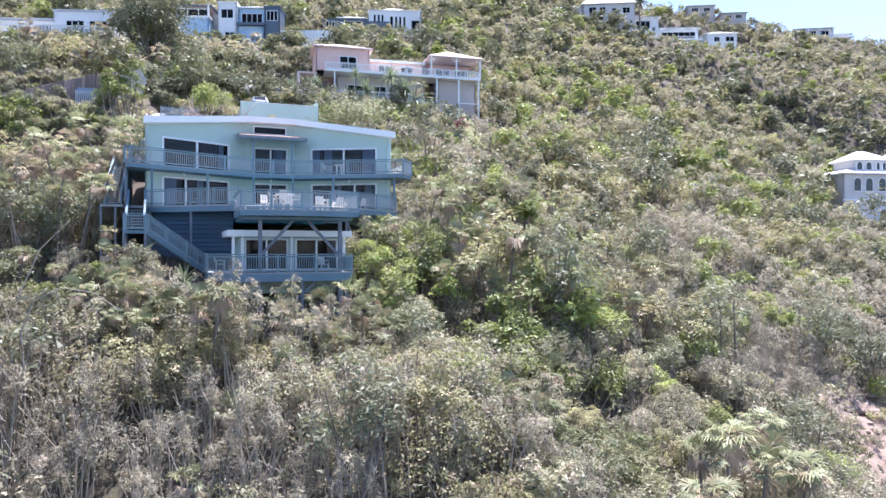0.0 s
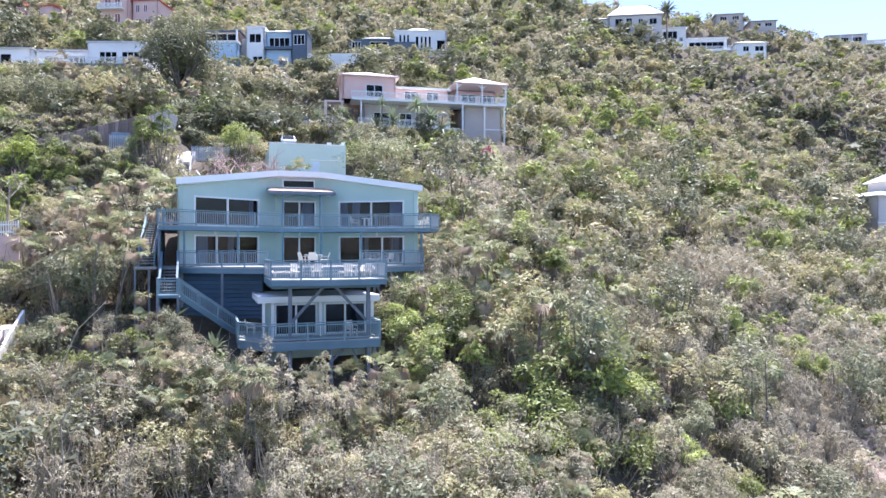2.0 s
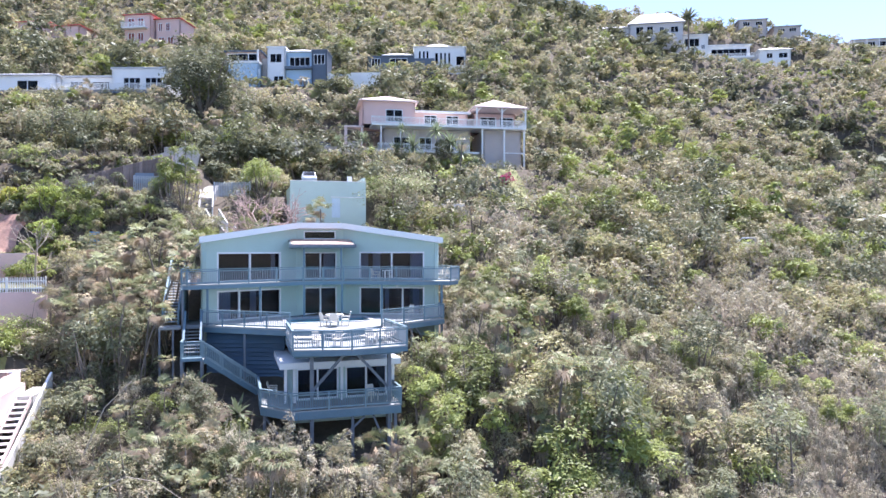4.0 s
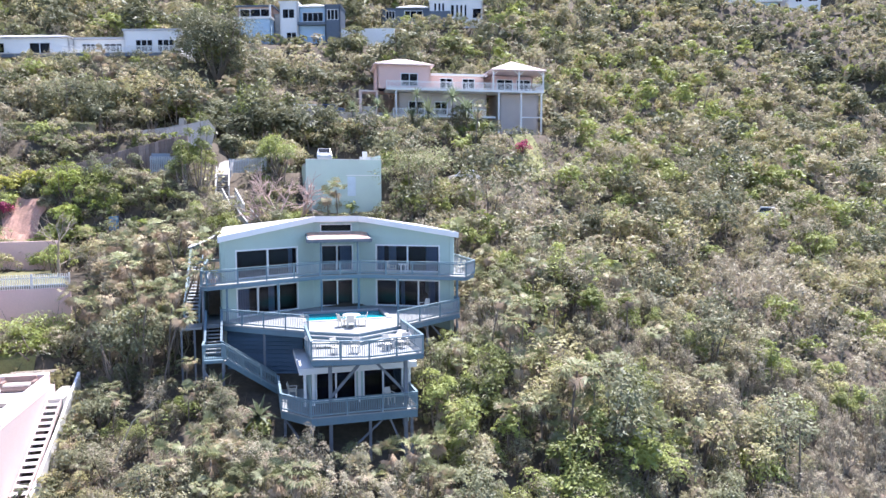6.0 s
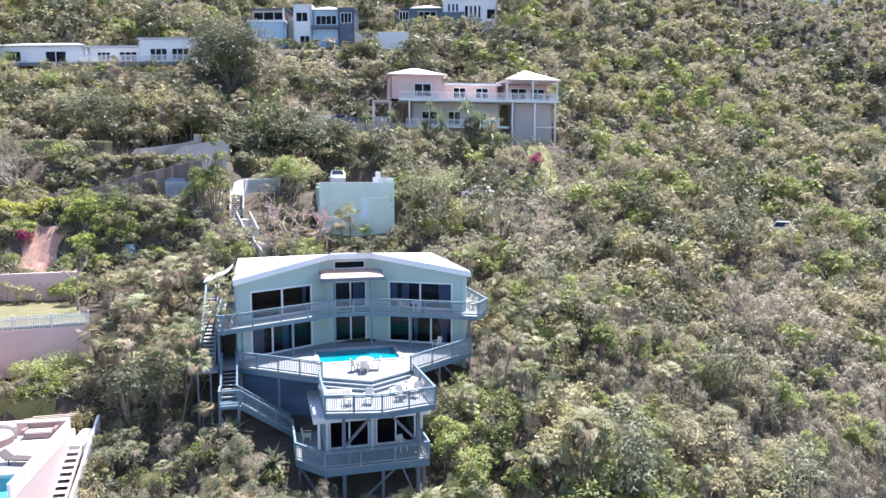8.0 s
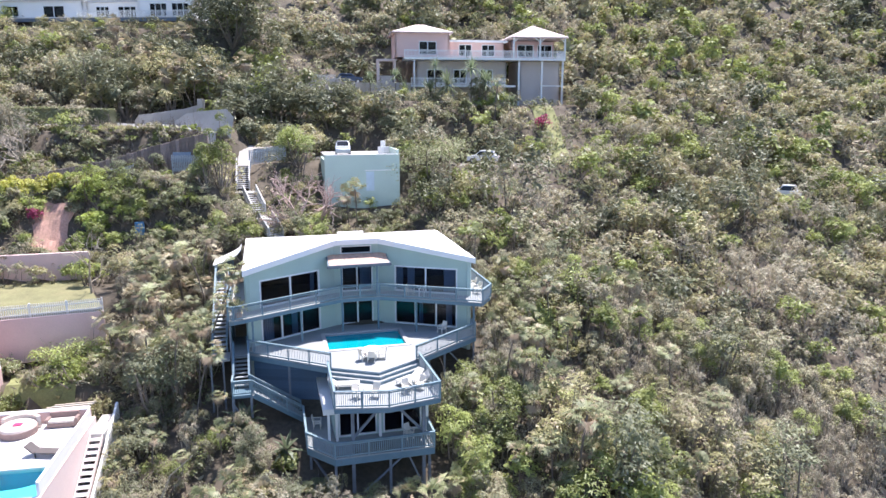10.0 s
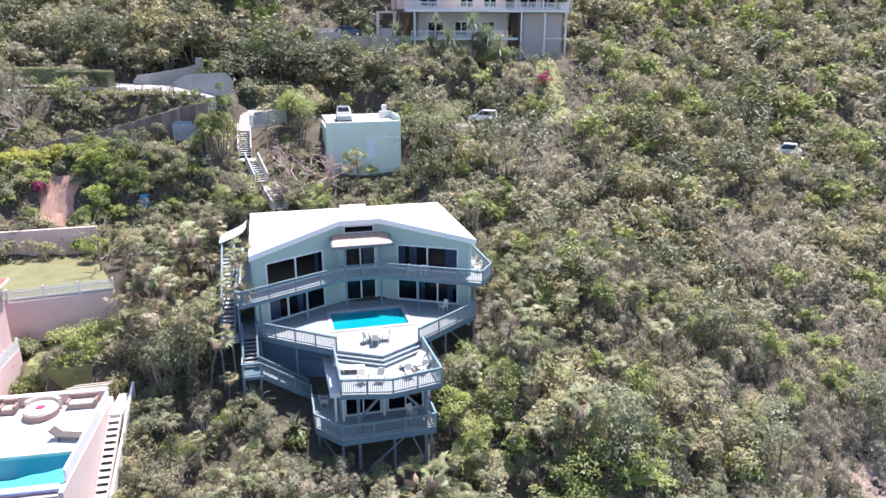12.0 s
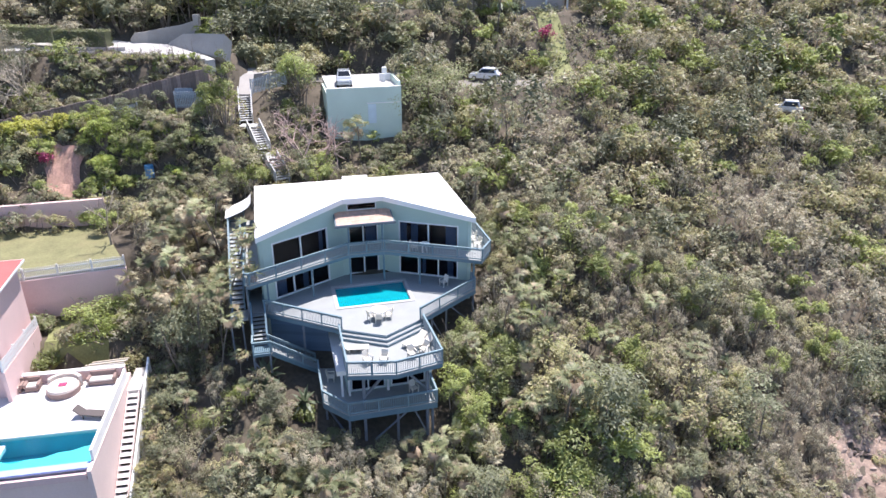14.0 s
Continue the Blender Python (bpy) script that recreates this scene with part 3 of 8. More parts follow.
# floors, and rooms behind the glass whose shade is put into dark wall colour
inner = [(-8.0, 6.5), (-1.6, 9.85), (1.6, 9.85), (8.0, 6.5), (8.0, 16.6), (-8.0, 16.6)]
for z, m in ((Z_UP - 0.02, WOODFLOOR), (Z_POOL - 0.02, WOODFLOOR)):
    bm = bmesh.new()
    prism(bm, inner, z - 0.2, z)
    part("floor_slab", bm, m, house)
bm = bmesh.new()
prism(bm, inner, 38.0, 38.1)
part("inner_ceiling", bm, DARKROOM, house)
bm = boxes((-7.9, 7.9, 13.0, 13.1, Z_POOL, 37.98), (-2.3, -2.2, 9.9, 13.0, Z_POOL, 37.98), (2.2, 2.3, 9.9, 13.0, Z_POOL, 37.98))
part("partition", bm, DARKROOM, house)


def curtain(i, u, width, z0, z1, mat=CURTAIN):
    """A hanging cloth with folds just inside the glass."""
    a, b = Vector(corners[i]), Vector(corners[i + 1])
    d = (b - a).normalized()
    n = Vector((-d.y, d.x))
    s0 = run_of(i, u)
    bm = bmesh.new()
    k = 18
    top, bot = [], []
    for j in range(k + 1):
        p = a + d * (s0 + width * j / k) + n * (0.30 + 0.04 * math.sin(j * 2.1))
        top.append(bm.verts.new((*p, z1)))
        bot.append(bm.verts.new((*p, z0)))
    for j in range(k):
        bm.faces.new((bot[j], bot[j + 1], top[j + 1], top[j]))
    bmesh.ops.solidify(bm, geom=list(bm.faces), thickness=0.02)
    part("curtain", bm, mat, house, "pale hanging curtain")


for i, u, w in ((2, 2.95, 0.55), (2, 3.75, 0.6), (2, 6.35, 0.85), (1, 0.3, 0.85), (0, -3.5, 0.35)):
    curtain(i, u, w, Z_UP + 0.05, 37.45)
for i, u, w in ((0, -7.2, 1.0), (0, -5.0, 0.5), (2, 6.5, 0.5), (2, 4.6, 0.3)):
    curtain(i, u, w, Z_POOL + 0.05, 34.8)
# roof: two low slopes with a deep white fascia
bm = bmesh.new()
EAVE = 8.42
for half in ([(-EAVE, front(W_OUT) - 0.75), (-1.6, 9.0), (-EAVE, 17.6)], [(-1.6, 9.0), (0.0, 9.0), (0.0, 17.6), (-EAVE, 17.6)]):
    for sgn in (-1, 1):
        prism(bm, [(u * -sgn, v) for u, v in half][::sgn * -1], lambda u, v: roof_z(u, v) - 0.42, roof_z)
bmesh.ops.remove_doubles(bm, verts=bm.verts, dist=0.001)
part("roof", bm, ROOFW, house, "white coated low-pitched roof")
bm = bmesh.new()
prism(bm, [(-0.6, 17.61), (1.7, 17.61), (1.7, 18.1), (-0.6, 18.1)], 38.0, 38.66)
part("roof_curb", bm, ROOFW, house)
# sloping tiled canopy over the upper middle door
canopy = bmesh.new()
hexa(canopy, ((-2.35, 7.55, 37.92), (2.35, 7.55, 37.92), (2.35, 9.5, 38.36), (-2.35, 9.5, 38.36)), ((-2.35, 7.55, 38.0), (2.35, 7.55, 38.0), (2.35, 9.5, 38.44), (-2.35, 9.5, 38.44)))
can = part("canopy", canopy, BLUE, house, "blue timber canopy with faded tiles")
part("canopy_front", boxes((-2.42, 2.42, 7.46, 7.545, 37.86, 38.06)), TIMBER, house, "weathered grey blue canopy edge")
for k in range(8):
    part("canopy_slat", boxes((-2.34, 2.34, 7.6 + 0.22 * k, 7.7 + 0.22 * k, 37.875 + 0.0496 * k, 37.925 + 0.0496 * k)), TIMBER, house)
tile = mesh_of("canopy_tile", boxes((-0.145, 0.145, -0.24, 0.24, 0.0, 0.03)), TERRA)
for r in range(4):
    for c in range(15):
        share("tile", tile, can, Matrix.Translation((-2.1 + 0.3 * c, 7.79 + 0.485 * r, 38.062 + 0.485 * r * 0.2256)) @ Matrix.Rotation(math.atan(0.2256), 4, "X"))
bars("canopy_post", [((u, 7.85, Z_UP), (u, 7.85, 37.95)) for u in (-1.35, 1.35)], BLUE, house, 0.12)
bars("rafter", [((u, 7.6, 37.80), (u, 9.45, 38.22)) for u in (-2.2, -1.65, -1.1, -0.55, 0.0, 0.55, 1.1, 1.65, 2.2)], BLUE, house, 0.09)
bars("canopy_beam", [((-2.4, 7.65, 37.86), (2.4, 7.65, 37.86))], BLUE, house, 0.12)


def deck(outline, z, mat, thick=0.28, name="deck", fascia=None):
    bm = bmesh.new()
    prism(bm, outline, z - 0.06, z)
    d = part(name, bm, mat, house)
    bm = bmesh.new()
    prism(bm, [(u * 0.996, v) for u, v in outline], z - thick, z - 0.064)
    part("fascia", bm, fascia or BLUE, d, "blue painted deck edge")
    return d


# upper balcony round three sides
up_out = [(-9.45, 14.5), (-9.45, 4.1), (-9.1, 3.95), (-1.45, 7.75), (1.5, 7.75), (8.6, 4.05), (9.75, 5.6), (9.75, 11.0)]
up_in = [(8.3, 11.0), (8.3, front(W_OUT)), (1.75, 9.5), (-1.75, 9.5), (-8.3, front(W_OUT)), (-8.3, 14.5)]
deck(up_out + up_in, Z_UP, DECK, 0.30, "balcony")
railing(house, [(u, v, Z_UP) for u, v in up_out], 1.0, name="balcony_railing", bal_mat=BALUSTER)
# pool deck
pool_out = [(-8.35, 4.75), (-2.95, 0.7), (0.0, -0.95), (2.85, 0.7), (8.25, 4.5)]
pool_hole = (-2.75, 2.8, 3.95, 7.35)
px0, px1, py0, py1 = pool_hole
pdeck = None
for o in ([(-8.35, 4.75), (-2.95, 0.7), (px0, 0.59), (px0, 9.0), (-8.3, 5.9)],
          [(px0, 0.58), (0.0, -0.95), (px1, 0.67), (px1, py0), (px0, py0)],
          [(px1, 0.68), (2.85, 0.7), (8.25, 4.5), (8.3, 5.9), (px1, 9.0)],
          [(px0, py1), (px1, py1), (px1, 9.0), (1.75, 9.52), (-1.75, 9.52), (px0, 9.0)]):
    bm = bmesh.new()
    prism(bm, o, Z_POOL - 0.12, Z_POOL)
    pdeck = part("pool_deck", bm, DECK, house, "pale grey painted pool deck")
bm = bmesh.new()
for a, b in zip(pool_out, pool_out[1:]):
    beam(bm, (*a, Z_POOL - 0.28), (*b, Z_POOL - 0.28), 0.08, 0.31)
part("fascia", bm, BLUE, pdeck)
bm = bmesh.new()
for c in ((px0 - 0.05, px1 + 0.05, py0 - 0.3, py0), (px0 - 0.05, px1 + 0.05, py1, py1 + 0.3), (px0 - 0.3, px0 - 0.05, py0 - 0.3, py1 + 0.3), (px1 + 0.05, px1 + 0.3, py0 - 0.3, py1 + 0.3)):
    box(bm, *c, Z_POOL, Z_POOL + 0.05)
part("pool_coping", bm, PALESTONE, house)
bm = boxes((px0 - 0.15, px1 + 0.15, py0 - 0.15, py1 + 0.15, 31.7, 31.85), (px0 - 0.15, px0, py0, py1, 31.85, Z_POOL - 0.13), (px1, px1 + 0.15, py0, py1, 31.85, Z_POOL - 0.13), (px0, px1, py0 - 0.15, py0, 31.85, Z_POOL - 0.13), (px0, px1, py1, py1 + 0.15, 31.85, Z_POOL - 0.13))
part("pool_shell", bm, POOLTILE, house)
bm = boxes((px0 + 0.01, px1 - 0.01, py0 + 0.01, py1 - 0.01, 31.9, Z_POOL - 0.14))
part("pool_water", bm, WATER, house, "turquoise swimming pool water")
railing(house, [(-8.35, 5.6, Z_POOL), (-8.3, 4.75, Z_POOL), (-2.95, 0.72, Z_POOL)], 1.0, name="pool_railing", bal_mat=BALUSTER)
railing(house, [(2.85, 0.72, Z_POOL), (8.2, 4.5, Z_POOL), (8.2, 5.6, Z_POOL)], 1.0, name="pool_railing", bal_mat=BALUSTER)
# steps and the lower sun terrace
terr = [(-3.2, 1.0), (-3.25, -4.4), (-0.05, -5.05), (3.28, -4.4), (3.1, 1.0)]
deck(terr, Z_TERR, DECK, 0.34, "sun_terrace")
for k in range(3):
    z1 = Z_POOL - 0.2 * k - (0.003 if k == 0 else 0)
    o = 0.3 * k
    bm = bmesh.new()
    prism(bm, [(-3.05, 0.72 - o), (0.0, -0.97 - o), (2.95, 0.72 - o), (2.95, 0.98), (-3.05, 0.98)], Z_TERR + 0.004, z1 - 0.16 if k == 0 else z1)
    part("step", bm, BLUE if k == 0 else DECK, house)
    bm = bmesh.new()
    for a, b in (((-3.05, 0.70 - o), (0.0, -0.99 - o)), ((0.0, -0.99 - o), (2.95, 0.70 - o))):
        beam(bm, (*a, z1 - 0.11), (*b, z1 - 0.11), 0.03, 0.13)
    part("riser", bm, BLUE, house)
railing(house, [(-3.15, 0.7, Z_TERR), (-3.2, -4.36, Z_TERR), (-0.05, -5.01, Z_TERR), (3.23, -4.36, Z_TERR), (3.05, 0.7, Z_TERR)], 1.05, name="terrace_railing", bal_mat=BALUSTER)
# columns and knee braces below the terrace
bars("column", [((u, -3.62, 23.6), (u, -3.62, 31.81)) for u in (-2.1, 2.35)], TIMBER, house, 0.2)
bars("brace", [((u0, -3.45, 29.6), (u1, -3.45, 31.8)) for u0, u1 in ((-2.1, -0.1), (2.35, 0.35))], TIMBER, house, 0.15)
bars("joist", [((-3.1, v, 31.7), (3.0, v, 31.7)) for v in (-3.8, -2.6, -1.2, 0.2)], BLUE, house, 0.16)
# white slab roof of the lowest level
bm = bmesh.new()
prism(bm, [(-3.75, 4.2), (-3.75, -2.15), (3.4, -2.15), (3.4, 4.2)], 30.72, 31.08)
part("slab_roof", bm, WHITE, house, "white concrete slab roof")
lw0, lw1 = (-3.0, -1.4), (3.05, -1.4)
ops = [(0.25, 2.75, Z_LOW + 0.06, 30.62), (3.15, 5.7, Z_LOW + 0.06, 30.62)]
bm = bmesh.new()
wall_run(bm, lw0, lw1, 27.4, 30.71, 0.22, ops)
part("wall", bm, TEAL, house)
for o in ops:
    window(house, lw0, lw1, o, 2, bar=0.1, proud=0.06, name="sliding_door")
for a, b in (((3.05, -1.4), (3.05, 6.0)), ((-3.0, 6.0), (-3.0, -1.4))):
    bm = bmesh.new()
    wall_run(bm, a, b, 26.0, 30.71, 0.2)
    part("wall", bm, TEAL, house)
# dark colour of this partition and floor paints the room's shade
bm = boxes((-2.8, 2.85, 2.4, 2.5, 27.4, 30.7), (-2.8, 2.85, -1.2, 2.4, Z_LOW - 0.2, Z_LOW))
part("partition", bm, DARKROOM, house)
bars("porch_post", [((u, -1.75, Z_LOW), (u, -1.75, 30.72)) for u in (-3.4, -2.9, -0.12, 3.0)], WHITE, house, 0.16, "white porch post")
# lower deck
low = [(-4.85, 3.2), (-4.85, -2.1), (-3.25, -4.05), (3.0, -4.0), (3.0, -1.4), (-3.02, -1.4), (-3.02, 3.2)]
deck(low, Z_LOW, DECK, 0.5, "lower_deck")
railing(house, [(-4.82, 1.9, Z_LOW), (-4.82, -2.1, Z_LOW), (-3.25, -4.0, Z_LOW), (2.96, -3.96, Z_LOW), (2.96, -1.5, Z_LOW)], 1.0, name="deck_railing")
bars("stilt", [((u, v, 22.6), (u, v, Z_LOW - 0.5)) for u, v in ((-4.6, 2.8), (-4.6, -1.8), (-3.2, -3.7), (0.2, -3.7), (2.7, -3.7), (2.7, -1.6))], TIMBER, house, 0.16)
bars("brace", [((-2.1, -3.6, 25.4), (0.9, -3.7, 28.1)), ((2.6, -3.7, 25.2), (1.4, -3.7, 28.1)), ((-4.6, -1.8, 28.1), (-3.0, -3.4, 25.8))], TIMBER, house, 0.11)
# dark horizontal siding below the pool deck
side_a, side_b = Vector((-7.95, 5.0)), Vector((-3.1, 3.2))
bm = bmesh.new()
d = (side_b - side_a).normalized()
n = Vector((-d.y, d.x))
p, q = side_a + n * 0.12, side_b + n * 0.12
hexa(bm, [(*p, 26.2), (*q, 26.2), (*(q + n * 0.1), 26.2), (*(p + n * 0.1), 26.2)], [(*p, 32.4), (*q, 32.4), (*(q + n * 0.1), 32.4), (*(p + n * 0.1), 32.4)])
back = part("siding_wall", bm, SIDING, house, "dark blue horizontal siding below the pool deck")
L = (side_b - side_a).length
bm = bmesh.new()
hexa(bm, ((0, -0.10, 0), (L, -0.10, 0), (L, 0.1, 0), (0, 0.1, 0)), ((0, 0.03, 0.235), (L, 0.03, 0.235), (L, 0.1, 0.235), (0, 0.1, 0.235)))
board = mesh_of("board", bm, SIDING)
for k in range(22):
    share("board", board, back, Matrix.Translation((*side_a, 26.25 + 0.28 * k)) @ Matrix.Rotation(math.atan2(d.y, d.x), 4, "Z"))
# posts that carry the pool deck and the balcony
bars("stilt", [((u, v, z0), (u, v, z1)) for u, v, z0, z1 in ((-8.2, 4.75, 26.0, 32.6), (-5.6, 2.9, 26.5, 32.5), (5.4, 2.9, 26.0, 32.5), (8.1, 4.6, 27.0, 32.6), (4.0, 1.9, 26.0, 32.5))], TIMBER, house, 0.14)
bars("brace", [((8.1, 4.6, 29.5), (5.6, 3.1, 32.4)), ((5.4, 2.9, 29.0), (4.0, 2.0, 31.9))], TIMBER, house, 0.1)
post_me = mesh_of("balcony_post", boxes((-0.07, 0.07, -0.07, 0.07, 0, Z_UP - 0.3 - Z_POOL)), BLUE)
for u, v in ((-7.9, 4.7), (-4.5, 6.35), (-1.35, 7.85), (1.4, 7.85), (4.1, 6.5), (8.1, 4.6)):
    share("balcony_post", post_me, house, Matrix.Translation((u, v, Z_POOL)))
# flights of steps on the left side
bm = boxes((-9.35, -8.1, 1.35, 2.55, 30.92, 31.1))
part("landing", bm, BLUE, house)
bars("stilt", [((u, v, 25.5), (u, v, 30.92)) for u, v in ((-9.3, 1.4), (-8.15, 1.4), (-9.3, 2.5), (-8.15, 2.5))], TIMBER, house, 0.12)
bars("brace", [((-9.3, 1.4, 30.6), (-8.15, 1.4, 28.3)), ((-9.3, 1.4, 28.2), (-9.3, 2.5, 30.6))], TIMBER, house, 0.09)
railing(house, [(-9.3, 2.5, 31.1), (-9.3, 1.4, 31.1), (-8.1, 1.4, 31.1)], 1.0, name="landing_railing")
stairs(house, (-8.1, 1.95, 31.1), (-4.85, 2.45, Z_LOW), 1.05, 13, BLUE, (-0.15, 0.99, 0), DECK, rail_mat=RAIL)
stairs(house, (-8.75, 4.7, Z_POOL), (-8.75, 2.55, 31.1), 1.0, 8, BLUE, (1, 0, 0), DECK, rail_mat=BLUE)
bm = boxes((-9.45, -8.36, 4.7, 8.6, Z_POOL - 0.15, Z_POOL))
part("side_walk", bm, DECK, house)
bm = bmesh.new()
wall_run(bm, (-9.5, 9.5), (-9.5, 5.6), 28.5, Z_UP - 0.31, 0.12)
part("side_screen", bm, BLUE, house)
# outer flight from the back down to the pool deck level
stairs(house, (-10.25, 13.4, 36.1), (-10.2, 5.4, 32.75), 0.95, 18, RAIL, (1, 0, 0), BALUSTER, rail_mat=RAIL)
bm = boxes((-10.8, -9.95, 13.4, 15.6, 35.95, 36.1), (-9.95, -8.3, 14.5, 15.6, 35.95, 36.1))
part("stair_landing", bm, DECK, house)
part("stair_landing", boxes((-10.8, -9.5, 3.9, 5.4, 32.6, 32.75)), DECK, house)
railing(house, [(-10.75, 13.4, 36.1), (-10.75, 15.6, 36.1), (-9.5, 15.6, 36.1)], 1.0, name="landing_railing")
bars("stilt", [((u, v, 26.0), (u, v, z)) for u, v, z in ((-10.75, 4.0, 32.6), (-9.95, 4.0, 32.6), (-10.75, 9.0, 34.0), (-10.75, 15.5, 35.9), (-9.4, 4.3, 35.1), (-9.4, 10.0, 35.1))], TIMBER, house, 0.12)
# curved white cover behind the left end of the roof
bm = bmesh.new()
tops = []
for k in range(9):
    a = k / 8
    tops.append((-8.75 - 2.2 * a, 38.35 - 1.15 * a ** 0.6))
for (u0, z0), (u1, z1) in zip(tops, tops[1:]):
    hexa(bm, ((u0, 13.6, z0 - 0.06), (u1, 13.6, z1 - 0.06), (u1, 16.2, z1 - 0.06), (u0, 16.2, z0 - 0.06)), ((u0, 13.6, z0), (u1, 13.6, z1), (u1, 16.2, z1), (u0, 16.2, z0)))
bmesh.ops.remove_doubles(bm, verts=bm.verts, dist=0.001)
part("entry_canopy", bm, WHITE, house, "curved white canopy over the side entrance")

# ---- furniture of the blue house ----
def at_house(u, v, z, turn=0.0):
    return HM @ pose(u, v, z, 0, 0, turn)


def garden_chair(m, mat=None, label="white plastic garden chair on the painted deck"):
    mat = mat or WHITE
    c = thing("garden_chair", m, label, "chair", "deck chairs")
    part("seat", soft_box(-0.26, 0.26, -0.25, 0.25, 0.38, 0.43, 0.02), mat, c)
    bm = bmesh.new()
    hexa(bm, ((-0.25, 0.2, 0.43), (0.25, 0.2, 0.43), (0.25, 0.25, 0.43), (-0.25, 0.25, 0.43)), ((-0.22, 0.33, 0.9), (0.22, 0.33, 0.9), (0.22, 0.37, 0.9), (-0.22, 0.37, 0.9)))
    part("backrest", bm, mat, c)
    leg = mesh_of("leg", boxes((-0.025, 0.025, -0.025, 0.025, 0, 0.39)), mat)
    for x, y in ((-0.23, -0.22), (0.23, -0.22), (-0.23, 0.22), (0.23, 0.22)):
        share("leg", leg, c, Matrix.Translation((x, y, 0)))
    arm = mesh_of("armrest", boxes((-0.03, 0.03, -0.25, 0.28, 0.6, 0.64), (-0.02, 0.02, -0.24, -0.2, 0.38, 0.6)), mat)
    for x in (-0.27, 0.27):
        share("armrest", arm, c, Matrix.Translation((x, 0, 0)))
    return c


def lounger(m, mat, label, group="sun loungers", frame_mat=None):
    c = thing("sun_lounger", m, label, "lounger", group)
    part("base", soft_box(-0.33, 0.33, -0.95, 0.45, 0.28, 0.36, 0.03), mat, c)
    bm = bmesh.new()
    hexa(bm, ((-0.33, 0.45, 0.28), (0.33, 0.45, 0.28), (0.33, 0.52, 0.24), (-0.33, 0.52, 0.24)), ((-0.31, 1.0, 0.72), (0.31, 1.0, 0.72), (0.31, 1.06, 0.66), (-0.31, 1.06, 0.66)))
    part("backrest", bm, mat, c)
    leg = mesh_of("leg", boxes((-0.025, 0.025, -0.025, 0.025, 0, 0.29)), frame_mat or WHITE)
    for x, y in ((-0.29, -0.85), (0.29, -0.85), (-0.29, 0.4), (0.29, 0.4)):
        share("leg", leg, c, Matrix.Translation((x, y, 0)))
    return c


def patio_table(m, r=0.62, mat=None, label="round white patio table on the pool deck"):
    c = thing("patio_table", m, label, "table")
    bm = bmesh.new()
    disc(bm, 0, 0, 0.70, 0.74, r, r, 28)
    part("tabletop", bm, mat or WHITE, c)
    leg = mesh_of("leg", boxes((-0.03, 0.03, -0.03, 0.03, 0, 0.70)), mat or WHITE)
    for a in range(4):
        share("leg", leg, c, Matrix.Rotation(a * math.pi / 2 + 0.7, 4, "Z") @ Matrix.Translation((r * 0.6, 0, 0)))
    return c


patio_table(at_house(-0.05, 1.7, Z_POOL), 0.58)
c0 = garden_chair(at_house(-0.66, 1.5, Z_POOL, 110), BEIGEMESH, "pale beige garden chair on the painted deck")
for u, v, t in ((0.62, 1.5, -100), (-0.2, 1.02, 170)):
    copy_thing(c0, at_house(u, v, Z_POOL, t))
for u, v, t in ((-1.7, -3.3, 30), (-0.6, -3.45, -20), (1.35, -3.3, 10), (2.3, -2.9, -50)):
    copy_thing(c0, at_house(u, v, Z_TERR, t))
copy_thing(c0, at_house(-4.0, 0.4, Z_LOW, 80))
copy_thing(c0, at_house(1.6, -2.5, Z_LOW, 20))
copy_thing(c0, at_house(5.9, 5.6, Z_POOL, -60))
for u, v, t in ((9.0, 6.6, -70), (9.0, 8.0, -95)):
    copy_thing(c0, at_house(u, v, Z_UP, t))
l0 = lounger(at_house(1.9, -1.6, Z_TERR, -60), BEIGEMESH, "pale beige sun lounger on the terrace", frame_mat=BEIGEMESH)
for u, v, t in ((-2.3, -1.5, 80), (2.3, -2.0, -70)):
    copy_thing(l0, at_house(u, v, Z_TERR, t))
patio_table(at_house(1.7, -2.6, Z_TERR), 0.4, WHITE, "small white side table on the terrace")
patio_table(at_house(4.6, 6.9, Z_UP), 0.4, WHITE, "small white table on the balcony")
copy_thing(c0, at_house(3.8, 7.2, Z_UP, 60))
# round lamps under the eaves
lampg = material("milky lamp glass", (0.8, 0.8, 0.76), 0.3, bump=0.0)
for u, z in ((-6.0, 34.95), (0.0, 34.95), (5.4, 34.95)):
    l = thing("wall_lamp", at_house(u, front(u) - 0.5, z), "small white ceiling lamp below the balcony", "lamp", "porch lamps")
    bm = bmesh.new()
    bmesh.ops.create_uvsphere(bm, u_segments=12, v_segments=8, radius=0.09)
    part("globe", bm, lampg, l)
    part("lamp_base", boxes((-0.05, 0.05, -0.05, 0.05, 0.07, 0.16)), WHITE, l)

# ---- parking deck behind the house ----
GM = local_frame(-20.2, 68.2, 20.3)
gar = thing("parking_deck", GM, "teal rendered block carrying a concrete parking deck", "garage")
GW, GD = 7.75, 6.5
bm = bmesh.new()
wall_run(bm, (0, 0), (GW, 0), 38.2, 44.72, 0.25)
part("front_wall", bm, PALETEAL, gar)
for a, b in (((GW, 0.25), (GW, GD)), ((0, GD), (0, 0.25))):
    bm = bmesh.new()
    wall_run(bm, a, b, 38.2, 44.72 if a[0] else 44.2, 0.25)
    part("side_wall", bm, PALETEAL, gar)
part("parking_slab", boxes((0.25, GW - 0.25, 0.25, GD + 3.0, 44.2, 44.5)), PALECONC, gar)
part("coping", boxes((-0.05, GW + 0.05, -0.06, 0.3, 44.723, 44.78)), WHITE, gar)
